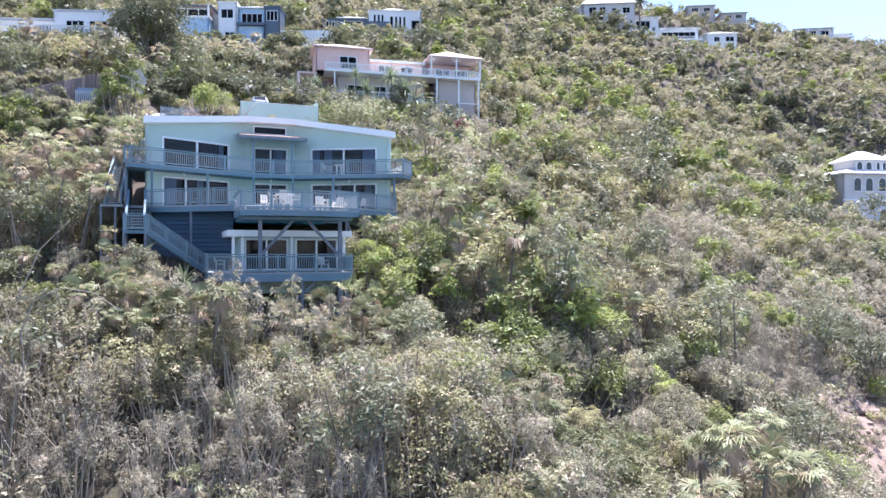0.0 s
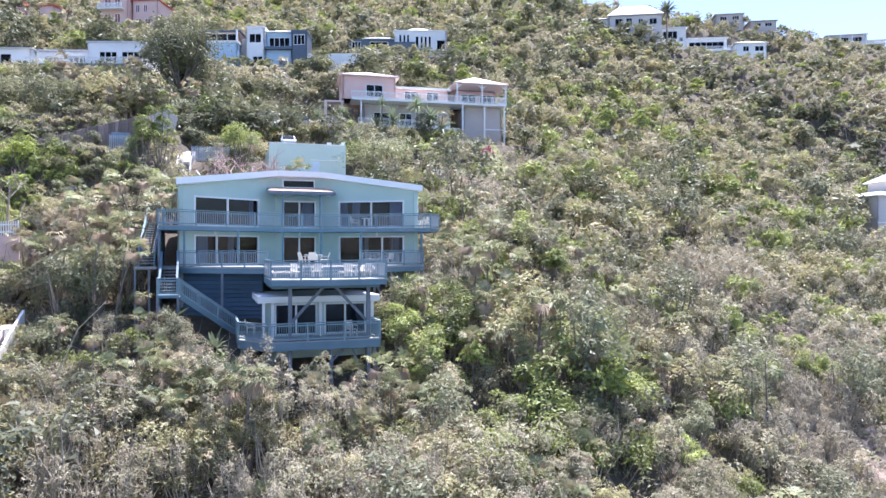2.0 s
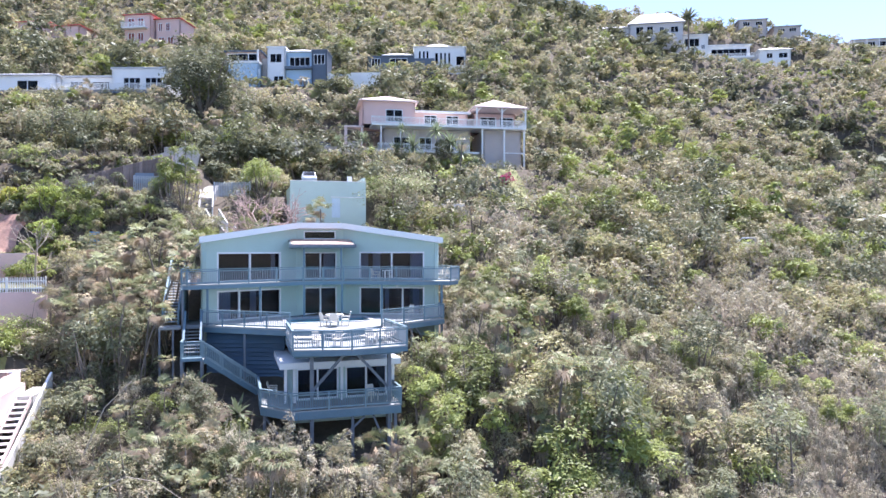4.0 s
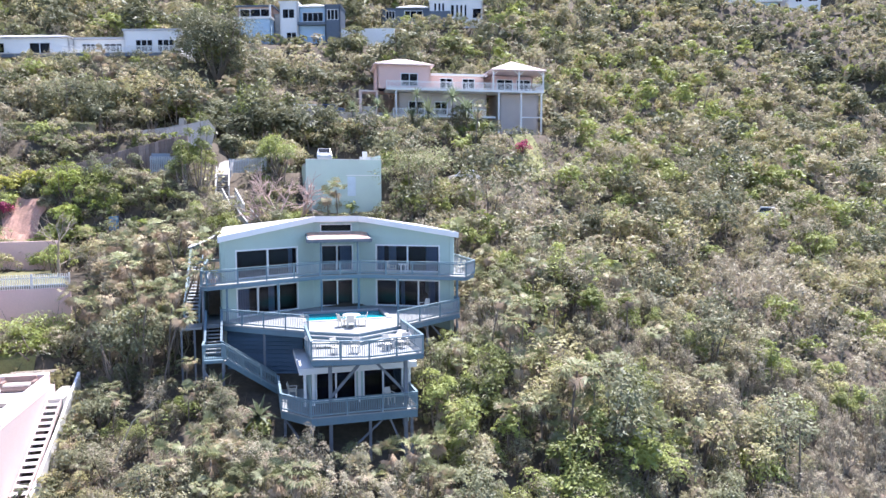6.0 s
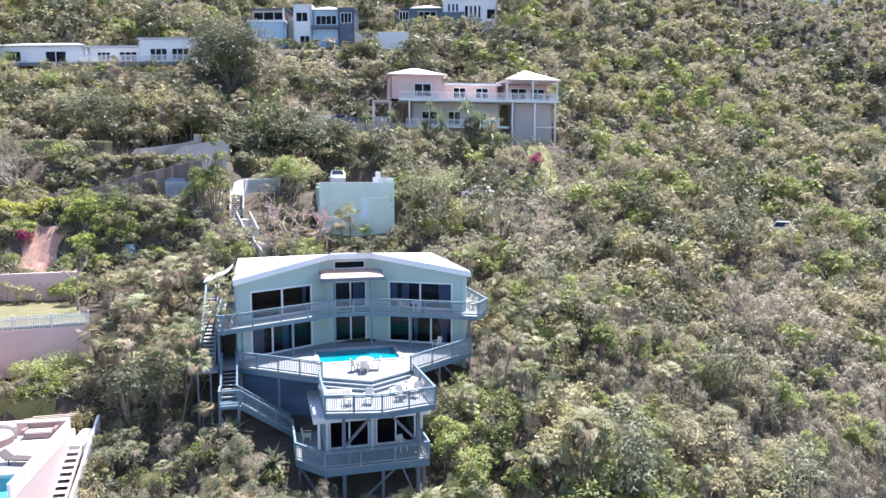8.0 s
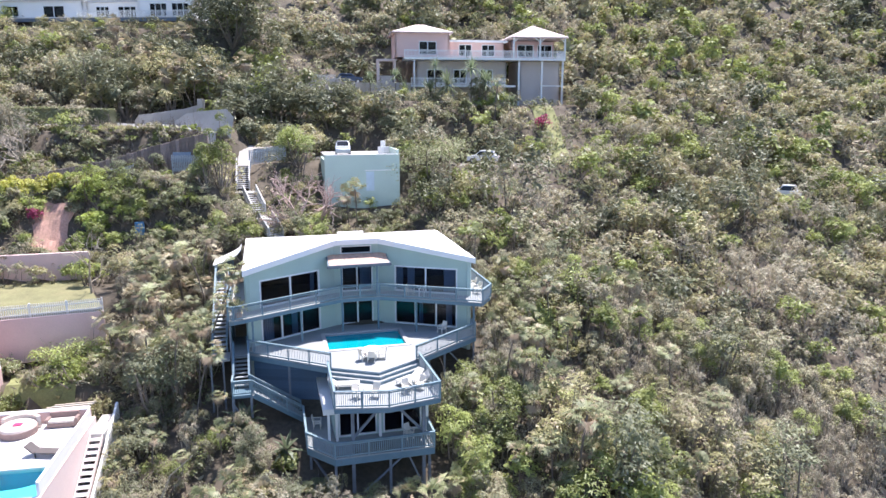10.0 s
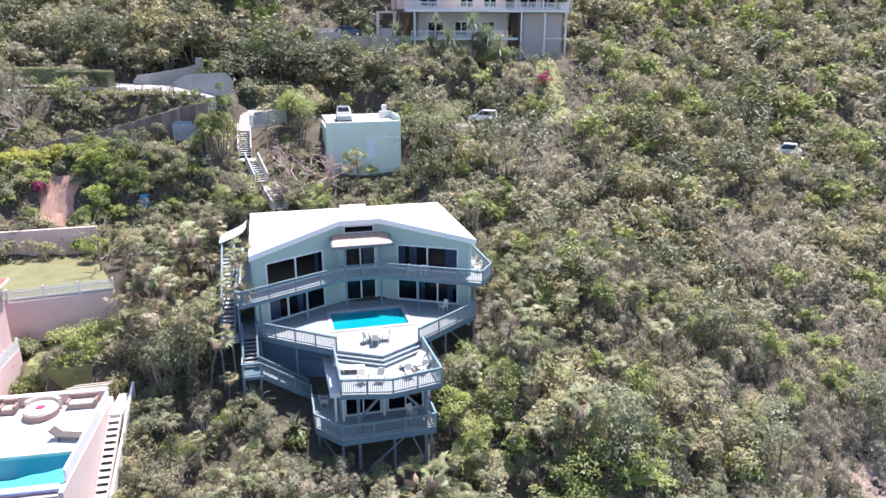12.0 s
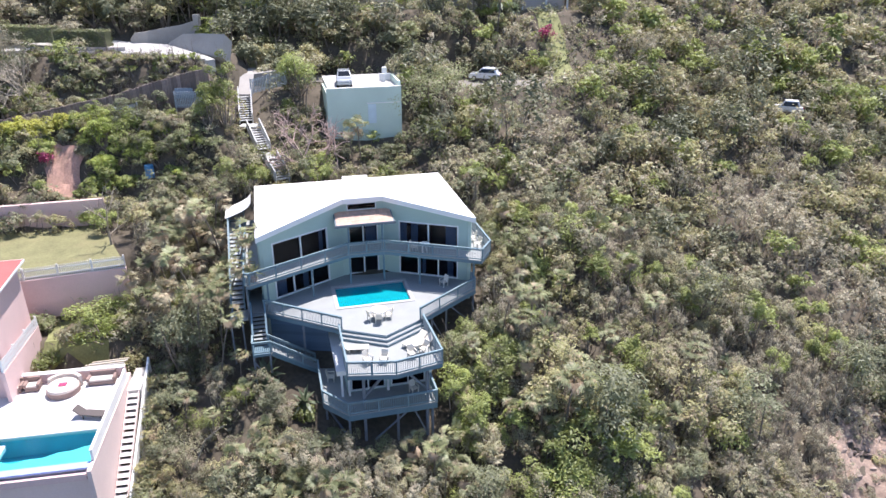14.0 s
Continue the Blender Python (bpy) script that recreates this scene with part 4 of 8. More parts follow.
part("side_parapet", boxes((GW - 0.25, GW, 0.31, 5.2, 44.723, 45.2)), PALETEAL, gar)
part("end_wall", boxes((GW - 1.5, GW - 0.26, 5.0, 5.2, 44.5, 45.25)), WHITE, gar)
part("door_panel", boxes((4.2, 5.05, -0.06, 0.0, 41.0, 43.0)), material("pale blue door paint", (0.55, 0.66, 0.72), 0.6), gar, "pale flush door panel")
part("ledge", boxes((4.1, GW - 0.2, -0.1, 0.0, 43.08, 43.16)), WHITE, gar)
tank = mesh_of("vent_pipe", soft_box(-0.2, 0.2, -0.2, 0.2, 0, 1.1, 0.06), WHITE)
for x, y, k in ((6.9, 5.6, 1.25), (6.6, 4.4, 0.8)):
    share("vent_pipe", tank, gar, Matrix.Translation((x, y, 44.5)) @ Matrix.Scale(k, 4))


def car(m, paint, label, tall=1.0):
    """A parked car: body, glass, lamps, bumper and wheels."""
    c = thing("car", m @ Matrix.Diagonal((0.92, 0.92, 0.92, 1)), label, "car", "parked cars")
    side = [(-2.2, 0.35), (-2.25, 0.75), (-2.15, 1.0), (-1.75, 1.05), (-1.45, 1.62 * tall), (0.35, 1.66 * tall), (1.05, 1.08), (1.95, 0.95), (2.2, 0.75), (2.2, 0.35)]
    bm = bmesh.new()
    a = [bm.verts.new((x, -0.85 if z < 1.15 else -0.68, z)) for x, z in side]
    b = [bm.verts.new((x, 0.85 if z < 1.15 else 0.68, z)) for x, z in side]
    bm.faces.new(a)
    bm.faces.new(b[::-1])
    for i in range(len(side)):
        j = (i + 1) % len(side)
        bm.faces.new((a[j], a[i], b[i], b[j]))
    bmesh.ops.recalc_face_normals(bm, faces=bm.faces)
    bmesh.ops.bevel(bm, geom=list(bm.edges), offset=0.07, segments=2, affect="EDGES", profile=0.6)
    body = part("body", bm, paint, c)
    for s in (-1, 1):
        bm = bmesh.new()
        hexa(bm, ((-1.5, s * 0.865, 1.12), (0.85, s * 0.865, 1.12), (0.85, s * 0.78, 1.12), (-1.5, s * 0.78, 1.12)), ((-1.3, s * 0.735, 1.52 * tall), (0.36, s * 0.735, 1.52 * tall), (0.36, s * 0.64, 1.52 * tall), (-1.3, s * 0.64, 1.52 * tall)))
        part("side_window", bm, CARGLASS, c)
        part("headlamp", soft_box(2.06, 2.2, s * 0.62 - 0.16, s * 0.62 + 0.16, 0.7, 0.86, 0.03), CHROME, c)
        part("tail_lamp", soft_box(-2.25, -2.13, s * 0.7 - 0.1, s * 0.7 + 0.1, 0.75, 1.0, 0.03), REDLAMP, c)
    bm = bmesh.new()
    hexa(bm, ((0.98, -0.68, 1.14), (0.98, 0.68, 1.14), (0.92, 0.68, 1.12), (0.92, -0.68, 1.12)), ((0.44, -0.6, 1.62 * tall), (0.44, 0.6, 1.62 * tall), (0.38, 0.6, 1.6 * tall), (0.38, -0.6, 1.6 * tall)))
    part("windscreen", bm, CARGLASS, c)
    part("bumper", soft_box(-2.3, -2.2, -0.8, 0.8, 0.35, 0.6, 0.04), TYRE, c)
    ty = bmesh.new()
    tube(ty, [(0, -0.11, 0), (0, 0.11, 0)], [0.34, 0.34], 18)
    tme = mesh_of("tyre", ty, TYRE)
    rm = bmesh.new()
    tube(rm, [(0, -0.12, 0), (0, 0.12, 0)], [0.2, 0.2], 12)
    rme = mesh_of("rim", rm, CHROME)
    for x in (-1.35, 1.4):
        for y in (-0.78, 0.78):
            w = share("wheel", tme, c, Matrix.Translation((x, y, 0.34)))
            share("rim", rme, w)
    return c


car(GM @ pose(2.2, 3.4, 44.5, 0, 0, -95), CARSILVER, "silver grey pickup car parked on the concrete deck", 1.0)
gz = lambda x, y: float(ground_height(x, y))
car(pose(-5.1, 88.0, gz(-5.1, 88.0) + 0.25, 0, 0, 172), CARWHITE, "white estate car parked beside the hillside road", 1.05)
car(pose(35.4, 97.2, gz(35.4, 97.2) + 0.35, 0, 0, 165), CARWHITE, "white car half hidden in the scrub", 1.15)

# road along the slope, laid just over the earth
bm = bmesh.new()
rows_road = []
for k in range(60):
    x = -32 + k * 0.6
    y = 81.0 + 0.32 * max(0, min(x, -4) + 24) + 0.05 * max(0, x + 4)
    rows_road.append([bm.verts.new((x, y + w, max(gz(x, y), gz(x, y + w)) + 0.07)) for w in (-2.6, 2.4)])
for a, b in zip(rows_road, rows_road[1:]):
    bm.faces.new((a[0], b[0], b[1], a[1]))
tagged(new("road", mesh_of("road", bm, ASPHALT)), "narrow worn road across the hillside", "road", kind="structure")

# ---- steps and picket fence west of the parking deck ----
STEPW = material("weathered white step paint", (0.47, 0.47, 0.46), 0.8, var=0.2, scale=2, fine=20, dirt=0.35, dirt_color=(0.42, 0.41, 0.39))
st = thing("garden_steps", Matrix.Identity(4), "weathered white timber steps down the slope in three flights", "stairs")
for (top, foot), n in zip(FLIGHTS, (11, 9, 8)):
    d = (Vector(foot) - Vector(top)).to_2d().normalized()
    stairs(st, top, foot, 1.3, n, STEPW, (-d.y, d.x, 0), STEPW, rail_mat=STEPW)
for a, b, z in (((-29.35, 67.3), (-27.5, 66.6), 41.0), ((-26.2, 63.3), (-23.9, 61.9), 39.1)):
    part("landing", boxes((a[0], b[0], b[1], a[1] + 0.8, z - 0.15, z)), STEPW, st)
bm = bmesh.new()
hexa(bm, ((-31.05, 71.55, 42.2), (-29.6, 71.75, 42.2), (-30.4, 75.0, 42.6), (-32.0, 75.0, 42.6)), ((-31.05, 71.55, 43.3), (-29.6, 71.75, 43.3), (-30.4, 75.0, 44.9), (-32.0, 75.0, 44.9)))
hexa(bm, ((-32.0, 75.003, 42.6), (-30.4, 75.003, 42.6), (-25.6, 78.6, 42.8), (-34.0, 78.6, 42.8)), ((-32.0, 75.003, 44.9), (-30.4, 75.003, 44.9), (-25.6, 78.6, 45.3), (-34.0, 78.6, 45.3)))
part("ramp", bm, CONCRETE, st, "pale concrete ramp above the steps")


def picket_fence(m, length, h, mat, label, gap=0.16, drop=0.0, w=0.09):
    f = thing("picket_fence", m, label, "fence", "picket fences")
    n = round(length / gap)
    me = mesh_of("picket", boxes((-w / 2, w / 2, -0.015, 0.015, 0, h)), mat)
    for i in range(n + 1):
        share("picket", me, f, Matrix.Translation((length * i / n, 0, drop * i / n)))
    for z in (0.25, h - 0.25):
        bm = bmesh.new()
        beam(bm, (0, 0.03, z), (length, 0.03, z + drop), 0.05, 0.09)
        part("rail", bm, mat, f)
    k = max(1, round(length / 2.2))
    pm = mesh_of("post", boxes((-0.05, 0.05, 0.03, 0.13, -0.4, h + 0.05)), mat)
    for i in range(k + 1):
        share("post", pm, f, Matrix.Translation((length * i / k, 0, drop * i / k)))
    return f


PANELBLUE = material("faded blue panel paint", (0.20, 0.26, 0.34), 0.7, var=0.2, scale=1.0, fine=12, dirt=0.3, dirt_color=(0.28, 0.3, 0.33))
PICKET = material("grey blue fence paint", (0.42, 0.47, 0.52), 0.7, var=0.15)
picket_fence(pose(-29.5, 71.6, 43.4, 0, 0, 51), 4.4, 1.55, PICKET, "grey blue picket fence beside the ramp above the steps", 0.2, drop=0.35, w=0.11)
picket_fence(pose(-34.45, 64.1, 43.3, 0, 0, 15), 3.2, 1.6, PICKET, "grey blue picket fence below the board wall", 0.17, w=0.1)
picket_fence(pose(-39.3, 61.5, 42.4, 0, 0, 20), 2.0, 1.3, PICKET, "short grey blue picket fence among the shrubs", 0.17, drop=0.4, w=0.1)
pnl = thing("fence_panel", pose(-34.4, 64.25, 44.2, 0, 0, 15), "faded blue board panel below the retaining wall", "panel")
part("panel_board", boxes((0.0, 1.7, 0.0, 0.06, 0.0, 1.0)), PANELBLUE, pnl)
bm = bmesh.new()
disc(bm, 0, 0, 0, 0.9, 0.3, 0.3, 18)
for z in (0.25, 0.62):
    disc(bm, 0, 0, z, z + 0.04, 0.315, 0.315, 18)
drum = thing("plastic_drum", pose(-34.7, 57.8, gz(-34.7, 57.8)) @ Matrix.Scale(1.35, 4), "blue plastic drum standing among shrubs", "barrel")
part("drum_body", bm, BARREL, drum)

# ---- drive, stone wall and plastered walls uphill on the left ----
drv = thing("driveway", Matrix.Identity(4), "pale concrete driveway bending round the slope", "driveway", kind="structure")
DRIVE = material("worn pale concrete drive", (0.40, 0.39, 0.37), 0.85, var=0.14, scale=0.35, fine=7, dirt=0.45, dirt_color=(0.33, 0.30, 0.26))
drive_z = lambda x, y: 46.9 + 0.11 * max(0.0, y - 74.0)
bm = bmesh.new()
prism(bm, [(-62, 73.0), (-52.0, 74.2), (-43.6, 73.6), (-38.6, 71.9), (-34.0, 70.9), (-33.4, 72.0), (-35.2, 74.1), (-38.6, 76.4), (-42.1, 78.9), (-46.4, 79.5), (-53, 81.5), (-62, 82)], 45.6, drive_z)
part("slab", bm, DRIVE, drv)
bm = bmesh.new()
for a, b in zip([(-62, 73.0), (-52.0, 74.2), (-43.6, 73.6), (-38.6, 71.9)], [(-52.0, 74.2), (-43.6, 73.6), (-38.6, 71.9), (-34.0, 70.9)]):
    beam(bm, (*a, 47.0), (*b, 47.0), 0.25, 0.24)
part("kerb", bm, PALECONC, drv)
bm = bmesh.new()
prism(bm, [(-53.5, 74.6), (-47.6, 74.9), (-45.6, 75.6), (-48.0, 76.6), (-53.5, 76.6)], 46.7, 47.5)
part("raised_verge", bm, GREYWALL, drv)


def plaster_wall(m, pts_top, z0, thick, mat, label):
    """A low curving wall with a sloping top."""
    w = thing("retaining_wall", m, label, "wall", kind="")
    bm = bmesh.new()
    for (x0, y0, a), (x1, y1, b) in zip(pts_top, pts_top[1:]):
        d = Vector((x1 - x0, y1 - y0))
        n = Vector((-d.y, d.x)).normalized() * thick
        hexa(bm, ((x0, y0, z0), (x1, y1, z0), (x1 + n.x, y1 + n.y, z0), (x0 + n.x, y0 + n.y, z0)), ((x0, y0, a), (x1, y1, b), (x1 + n.x, y1 + n.y, b), (x0 + n.x, y0 + n.y, a)))
    bmesh.ops.remove_doubles(bm, verts=bm.verts, dist=0.05)
    part("wall_body", bm, mat, w)
    return w


I4 = Matrix.Identity(4)
rv = thing("revetment", I4, "steep pale plastered revetment wall beside the drive", "wall")
bm = bmesh.new()
face = [(-42.2, 79.0, 47.5), (-38.8, 76.8, 47.0), (-35.4, 74.6, 46.7), (-32.95, 73.0, 47.0), (-32.6, 73.4, 49.35), (-36.2, 75.9, 49.1), (-39.5, 77.8, 48.8)]
lo = [bm.verts.new(Vector(p) + Vector((0.45, 0.75, -0.9))) for p in face]
hi = [bm.verts.new(p) for p in face]
bm.faces.new(hi)
bm.faces.new(lo[::-1])
for i in range(len(face)):
    j = (i + 1) % len(face)
    bm.faces.new((hi[j], hi[i], lo[i], lo[j]))
part("slab", bm, CONCRETE, rv)
plaster_wall(I4, [(-47.0, 79.5, 47.9), (-46.3, 79.3, 48.6), (-45.0, 79.9, 48.75), (-43.4, 81.0, 49.05), (-41.6, 82.0, 49.35), (-40.2, 82.6, 49.8)], 46.0, 0.3, CONCRETE, "pale plastered curved wall behind the drive")
pil = thing("wall_pillar", pose(-40.0, 82.75, 46.5), "pale plastered end pillar of the curved wall", "pillar")
part("pillar_body", soft_box(-0.35, 0.35, -0.3, 0.4, 0, 4.0, 0.04), CONCRETE, pil)
plaster_wall(I4, [(-36.0, 95.2, 51.9), (-34.2, 96.0, 52.3), (-32.2, 97.0, 52.9), (-30.0, 98.0, 53.3), (-26.4, 98.8, 53.6)], 47.0, 0.3, GREYWALL, "grey tan garden wall below the villa's gate")
plaster_wall(I4, [(-28.9, 95.0, 52.5), (-26.4, 95.0, 52.5)], 46.5, 0.35, GREYWALL, "grey tan end of a terrace wall below the villa's gate")
# retaining wall of upright weathered boards
sw = thing("board_wall", I4, "grey brown retaining wall of upright weathered boards below the drive", "wall")
rng = random.Random(5)
BOARD = material("weathered grey brown boards", (0.25, 0.192, 0.170), 0.9, var=0.3, scale=0.7, fine=9, bump=0.5, dirt=0.6, dirt_color=(0.13, 0.112, 0.105), random_obj=0.3)
bmesh_board = [mesh_of("board", soft_box(-0.15, 0.15, -0.05, 0.05, -2.6, 0.0, 0.02, 1), BOARD) for _ in range(1)]
core = bmesh.new()
path_sw = [(-57.0, 57.4, 41.4), (-50.5, 60.0, 42.5), (-46.4, 62.0, 43.3), (-41.0, 63.5, 44.4), (-36.8, 64.5, 45.7), (-31.3, 65.5, 47.1)]
for (x0, y0, a), (x1, y1, b) in zip(path_sw, path_sw[1:]):
    d = Vector((x1 - x0, y1 - y0))
    L = d.length
    d /= L
    n = Vector((-d.y, d.x))
    hexa(core, ((x0 + n.x * .1, y0 + n.y * .1, a - 4), (x1 + n.x * .1, y1 + n.y * .1, b - 4), (x1 + n.x * .4, y1 + n.y * .4, b - 4), (x0 + n.x * .4, y0 + n.y * .4, a - 4)),
         ((x0 + n.x * .1, y0 + n.y * .1, a - 0.08), (x1 + n.x * .1, y1 + n.y * .1, b - 0.08), (x1 + n.x * .4, y1 + n.y * .4, b - 0.08), (x0 + n.x * .4, y0 + n.y * .4, a - 0.08)))
    k = int(L / 0.31)
    for i in range(k):
        s = (i + 0.5) / k
        p = Vector((x0, y0)) + d * (L * s) + n * rng.uniform(-0.02, 0.03)
        share("board", bmesh_board[0], sw, Matrix.Translation((*p, a + (b - a) * s + rng.uniform(-0.06, 0.06))) @ Euler((rng.uniform(-.02, .02), rng.uniform(-.02, .02), math.atan2(d.y, d.x))).to_matrix().to_4x4())
part("wall_core", core, BOARD, sw)
bm = bmesh.new()
prism(bm, [(-47.6, 59.9), (-45.2, 61.0), (-44.9, 60.5), (-47.3, 59.4)], 41.2, 42.35)
tarp = thing("tarpaulin", I4, "dark blue folded tarpaulin below the board wall", "tarpaulin")
part("sheet", bm, NAVY, tarp)

# ---- pink estate with pool on the left ----
EM = local_frame(-27.0, 38.3, 17.0)
est = thing("pool_terrace", EM, "pale paved pool terrace with pink retaining walls", "terrace")
# local: x along the back wall (negative to the left), y away from the sea
D0 = 29.80
PX0, PX1, PY0, PY1 = -22.0, -0.62, -9.1, -5.95
part("paving", boxes((-24, PX1, PY1, 0.0, D0 - 0.25, D0)), PAVING, est)
# light pattern of the pool painted: dark floor, bright added slab with wavy edge
part("pool_floor", boxes((PX0, PX1, PY0, PY1, 28.0, 28.3)), SHADE_TILE, est, "turquoise pool floor coloured as its shaded part")
bm = bmesh.new()
edge = [(PX0 + (PX1 - PX0) * k / 60, -7.35 + 0.55 * math.sin(0.95 * (PX0 + (PX1 - PX0) * k / 60) + 3.2) * (0.7 + 0.3 * math.sin(k))) for k in range(61)]
prism(bm, [(PX0, PY0), (PX1, PY0)] + edge[::-1], 28.304, 29.25)
part("pool_shelf", bm, LIT_TILE, est, "bright shallow shelf of the pool")
part("pool_front_wall", boxes((-24, PX1, PY0 - 0.35, PY0, 22.5, D0 - 0.16)), PALEWALL, est)
part("pool_back_wall", boxes((PX0, PX1, PY1, PY1 + 0.2, 28.3, D0 - 0.26)), SHADE_TILE, est)
part("pool_water", boxes((PX0, PX1 - 0.003, PY0 + 0.003, PY1 - 0.003, D0 - 0.15, D0 - 0.12)), WATER_LIGHT, est, "bright turquoise pool water")
EDGE = material("blue violet pool edge", (0.33, 0.40, 0.70), 0.4)
part("pool_edge", boxes((-24, PX1, PY0 - 0.5, PY0 + 0.05, D0 - 0.15, D0 - 0.02)), EDGE, est, "blue tiled pool edge")
part("pool_lip", boxes((-24, PX1 - 0.1, PY0 - 0.75, PY0 - 0.503, D0 - 0.75, D0 - 0.3)), PINK, est)
part("pool_step", soft_box(-7.8, -6.2, -7.6, -6.6, 29.4, 29.76, 0.05), WHITE, est)
bm = bmesh.new()
hexa(bm, ((PX1, 0.3, 22), (PX1 + 0.25, 0.3, 22), (PX1 + 0.25, -9.95, 22), (PX1, -9.95, 22)), ((PX1, 0.3, 29.85), (PX1 + 0.25, 0.3, 29.85), (PX1 + 0.25, -9.95, 29.75), (PX1, -9.95, 29.75)))
part("side_wall", bm, PALEWALL, est)
bm = bmesh.new()
hexa(bm, ((PX1 + 0.05, -0.4, 29.853), (PX1 + 0.2, -0.4, 29.853), (PX1 + 0.2, -9.0, 29.78), (PX1 + 0.05, -9.0, 29.78)), ((PX1 + 0.05, -0.4, 30.65), (PX1 + 0.2, -0.4, 30.65), (PX1 + 0.2, -9.0, 30.55), (PX1 + 0.05, -9.0, 30.55)))
part("side_panel", bm, WHITE, est, "white parapet panel on the side wall")
part("back_wall", boxes((-24, PX1, 0.0, 0.3, 28.0, 30.5)), PINK, est)
part("back_coping", boxes((-24, PX1, -0.05, 0.35, 30.503, 30.57)), WHITE, est)
stairs(est, (0.08, -1.3, 29.3), (0.12, -11.4, 23.6), 0.74, 24, PALEWALL, (1, 0, 0), PAVING, rails=(0, 0))
bm = bmesh.new()
hexa(bm, ((0.55, 1.6, 27), (0.7, 1.6, 27), (0.75, -11.4, 20), (0.6, -11.4, 20)), ((0.55, 1.6, 30.2), (0.7, 1.6, 30.2), (0.75, -11.4, 24.0), (0.6, -11.4, 24.0)))
part("stair_wall", bm, WHITE, est)
part("stair_head", boxes((PX1 + 0.25, 0.54, -1.3, 1.6, 27.5, 29.35)), PALECONC, est)


def round_daybed(m):
    d = thing("round_daybed", m, "round tan daybed with cream cushion and flowers", "daybed")
    bm = bmesh.new()
    disc(bm, 0, 0, 0, 0.42, 1.05, 1.08, 32)
    part("base", bm, WICKER, d)
    bm = bmesh.new()
    disc(bm, 0, 0, 0.424, 0.56, 1.03, 0.98, 32)
    part("cushion", bm, CREAM, d)
    part("tray", soft_box(-0.25, 0.25, -0.2, 0.2, 0.563, 0.62, 0.02), FLOWER, d)
    bm = bmesh.new()
    for k in range(10):
        a0, a1 = 0.5 + k * 0.22, 0.5 + (k + 1) * 0.22
        q = [(math.cos(a) * r, math.sin(a) * r) for a in (a0, a1) for r in (1.02, 1.25)]
        hexa(bm, [(*q[0], 0.0), (*q[1], 0.0), (*q[3], 0.0), (*q[2], 0.0)], [(*q[0], 0.8), (*q[1], 0.8), (*q[3], 0.8), (*q[2], 0.8)])
    bmesh.ops.remove_doubles(bm, verts=bm.verts, dist=0.001)
    part("backrest", bm, CREAM, d)
    return d


round_daybed(EM @ pose(-4.35, -0.95 - 0.35, D0))


def sofa(m, w, label):
    s = thing("garden_sofa", m, label, "sofa", "garden sofas")
    part("base", soft_box(-w / 2, w / 2, -0.4, 0.4, 0.05, 0.32, 0.03), WICKER, s)
    part("seat_cushion", soft_box(-w / 2 + 0.05, w / 2 - 0.05, -0.38, 0.25, 0.324, 0.46, 0.05), CREAM, s)
    part("backrest", soft_box(-w / 2, w / 2, 0.25, 0.45, 0.324, 0.8, 0.05), WICKER, s)
    for sx in (-1, 1):
        part("armrest", soft_box(sx * w / 2 - 0.1, sx * w / 2 + 0.1, -0.4, 0.24, 0.33, 0.6, 0.04), WICKER, s)
    return s


sofa(EM @ pose(-2.0, -0.6, D0), 1.7, "tan wicker garden sofa against the pink wall")
for u in (-6.5, -7.6, -8.7):
    sofa(EM @ pose(u, -0.6, D0), 0.85, "tan wicker armchair against the pink wall")
lounger(EM @ pose(-1.7, -4.6, D0, 0, 0, 75), material("dark brown lounger cloth", (0.10, 0.085, 0.08), 0.85, var=0.15), "dark grey folding lounger on the pale paving", "estate loungers", TYRE)
logs = thing("timber_stack", EM @ pose(-2.0, 0.6, 30.1, 0, 0, 4), "stack of grey boards behind the wall", "timber")
for k in range(4):
    part("plank", boxes((-1.6 + 0.2 * k, 1.2 + 0.1 * k, 0.16 * k, 0.16 * k + 0.12, 0.05 * (k % 2) + 0.3, 0.05 * (k % 2) + 0.36)), PALEBARK if k % 2 else CONCRETE, logs)
# lawn terraces above
bm = bmesh.new()
strip = []
for k in range(14):
    y = 86.0 + k * 1.4
    x = 5.2 - 0.15 * (y - 84.0) + 0.25 * math.sin(k * 0.9)
    strip.append([bm.verts.new((x + w, y, gz(x + w, y) + 0.12)) for w in (-1.7, -0.6, 0.6, 1.7)])
for a, b in zip(strip, strip[1:]):
    for i in range(3):
        bm.faces.new((a[i], a[i + 1], b[i + 1], b[i]))
GRASS = material("fresh green grass", (0.205, 0.215, 0.09), 0.95, var=0.3, scale=0.8, fine=8, bump=0.5, dirt=0.4, dirt_color=(0.3, 0.28, 0.14))
tagged(new("grass_path", mesh_of("grass_path", bm, GRASS)), "grassy footpath climbing towards the villa", "path", kind="structure")
lawn = thing("lawn", I4, "dry green lawn terrace between pink walls", "lawn", kind="structure")
bm = bmesh.new()
prism(bm, [(-30.8, 45.4), (-37.7, 53.4), (-56, 46.5), (-52, 36.0), (-37.2, 42.2)], 34.6, 35.05)
part("turf", bm, LAWN, lawn)
plaster_wall(I4, [(-58, 45.2, 37.3), (-45.1, 50.2, 37.4), (-36.9, 53.3, 37.45)], 33.5, 0.35, PINK, "long pink rendered garden wall above the lawn")
plaster_wall(I4, [(-50.0, 35.4, 34.8), (-37.0, 42.0, 34.8), (-30.7, 45.3, 34.8)], 31.5, 0.35, PINK, "pink retaining wall below the lawn")
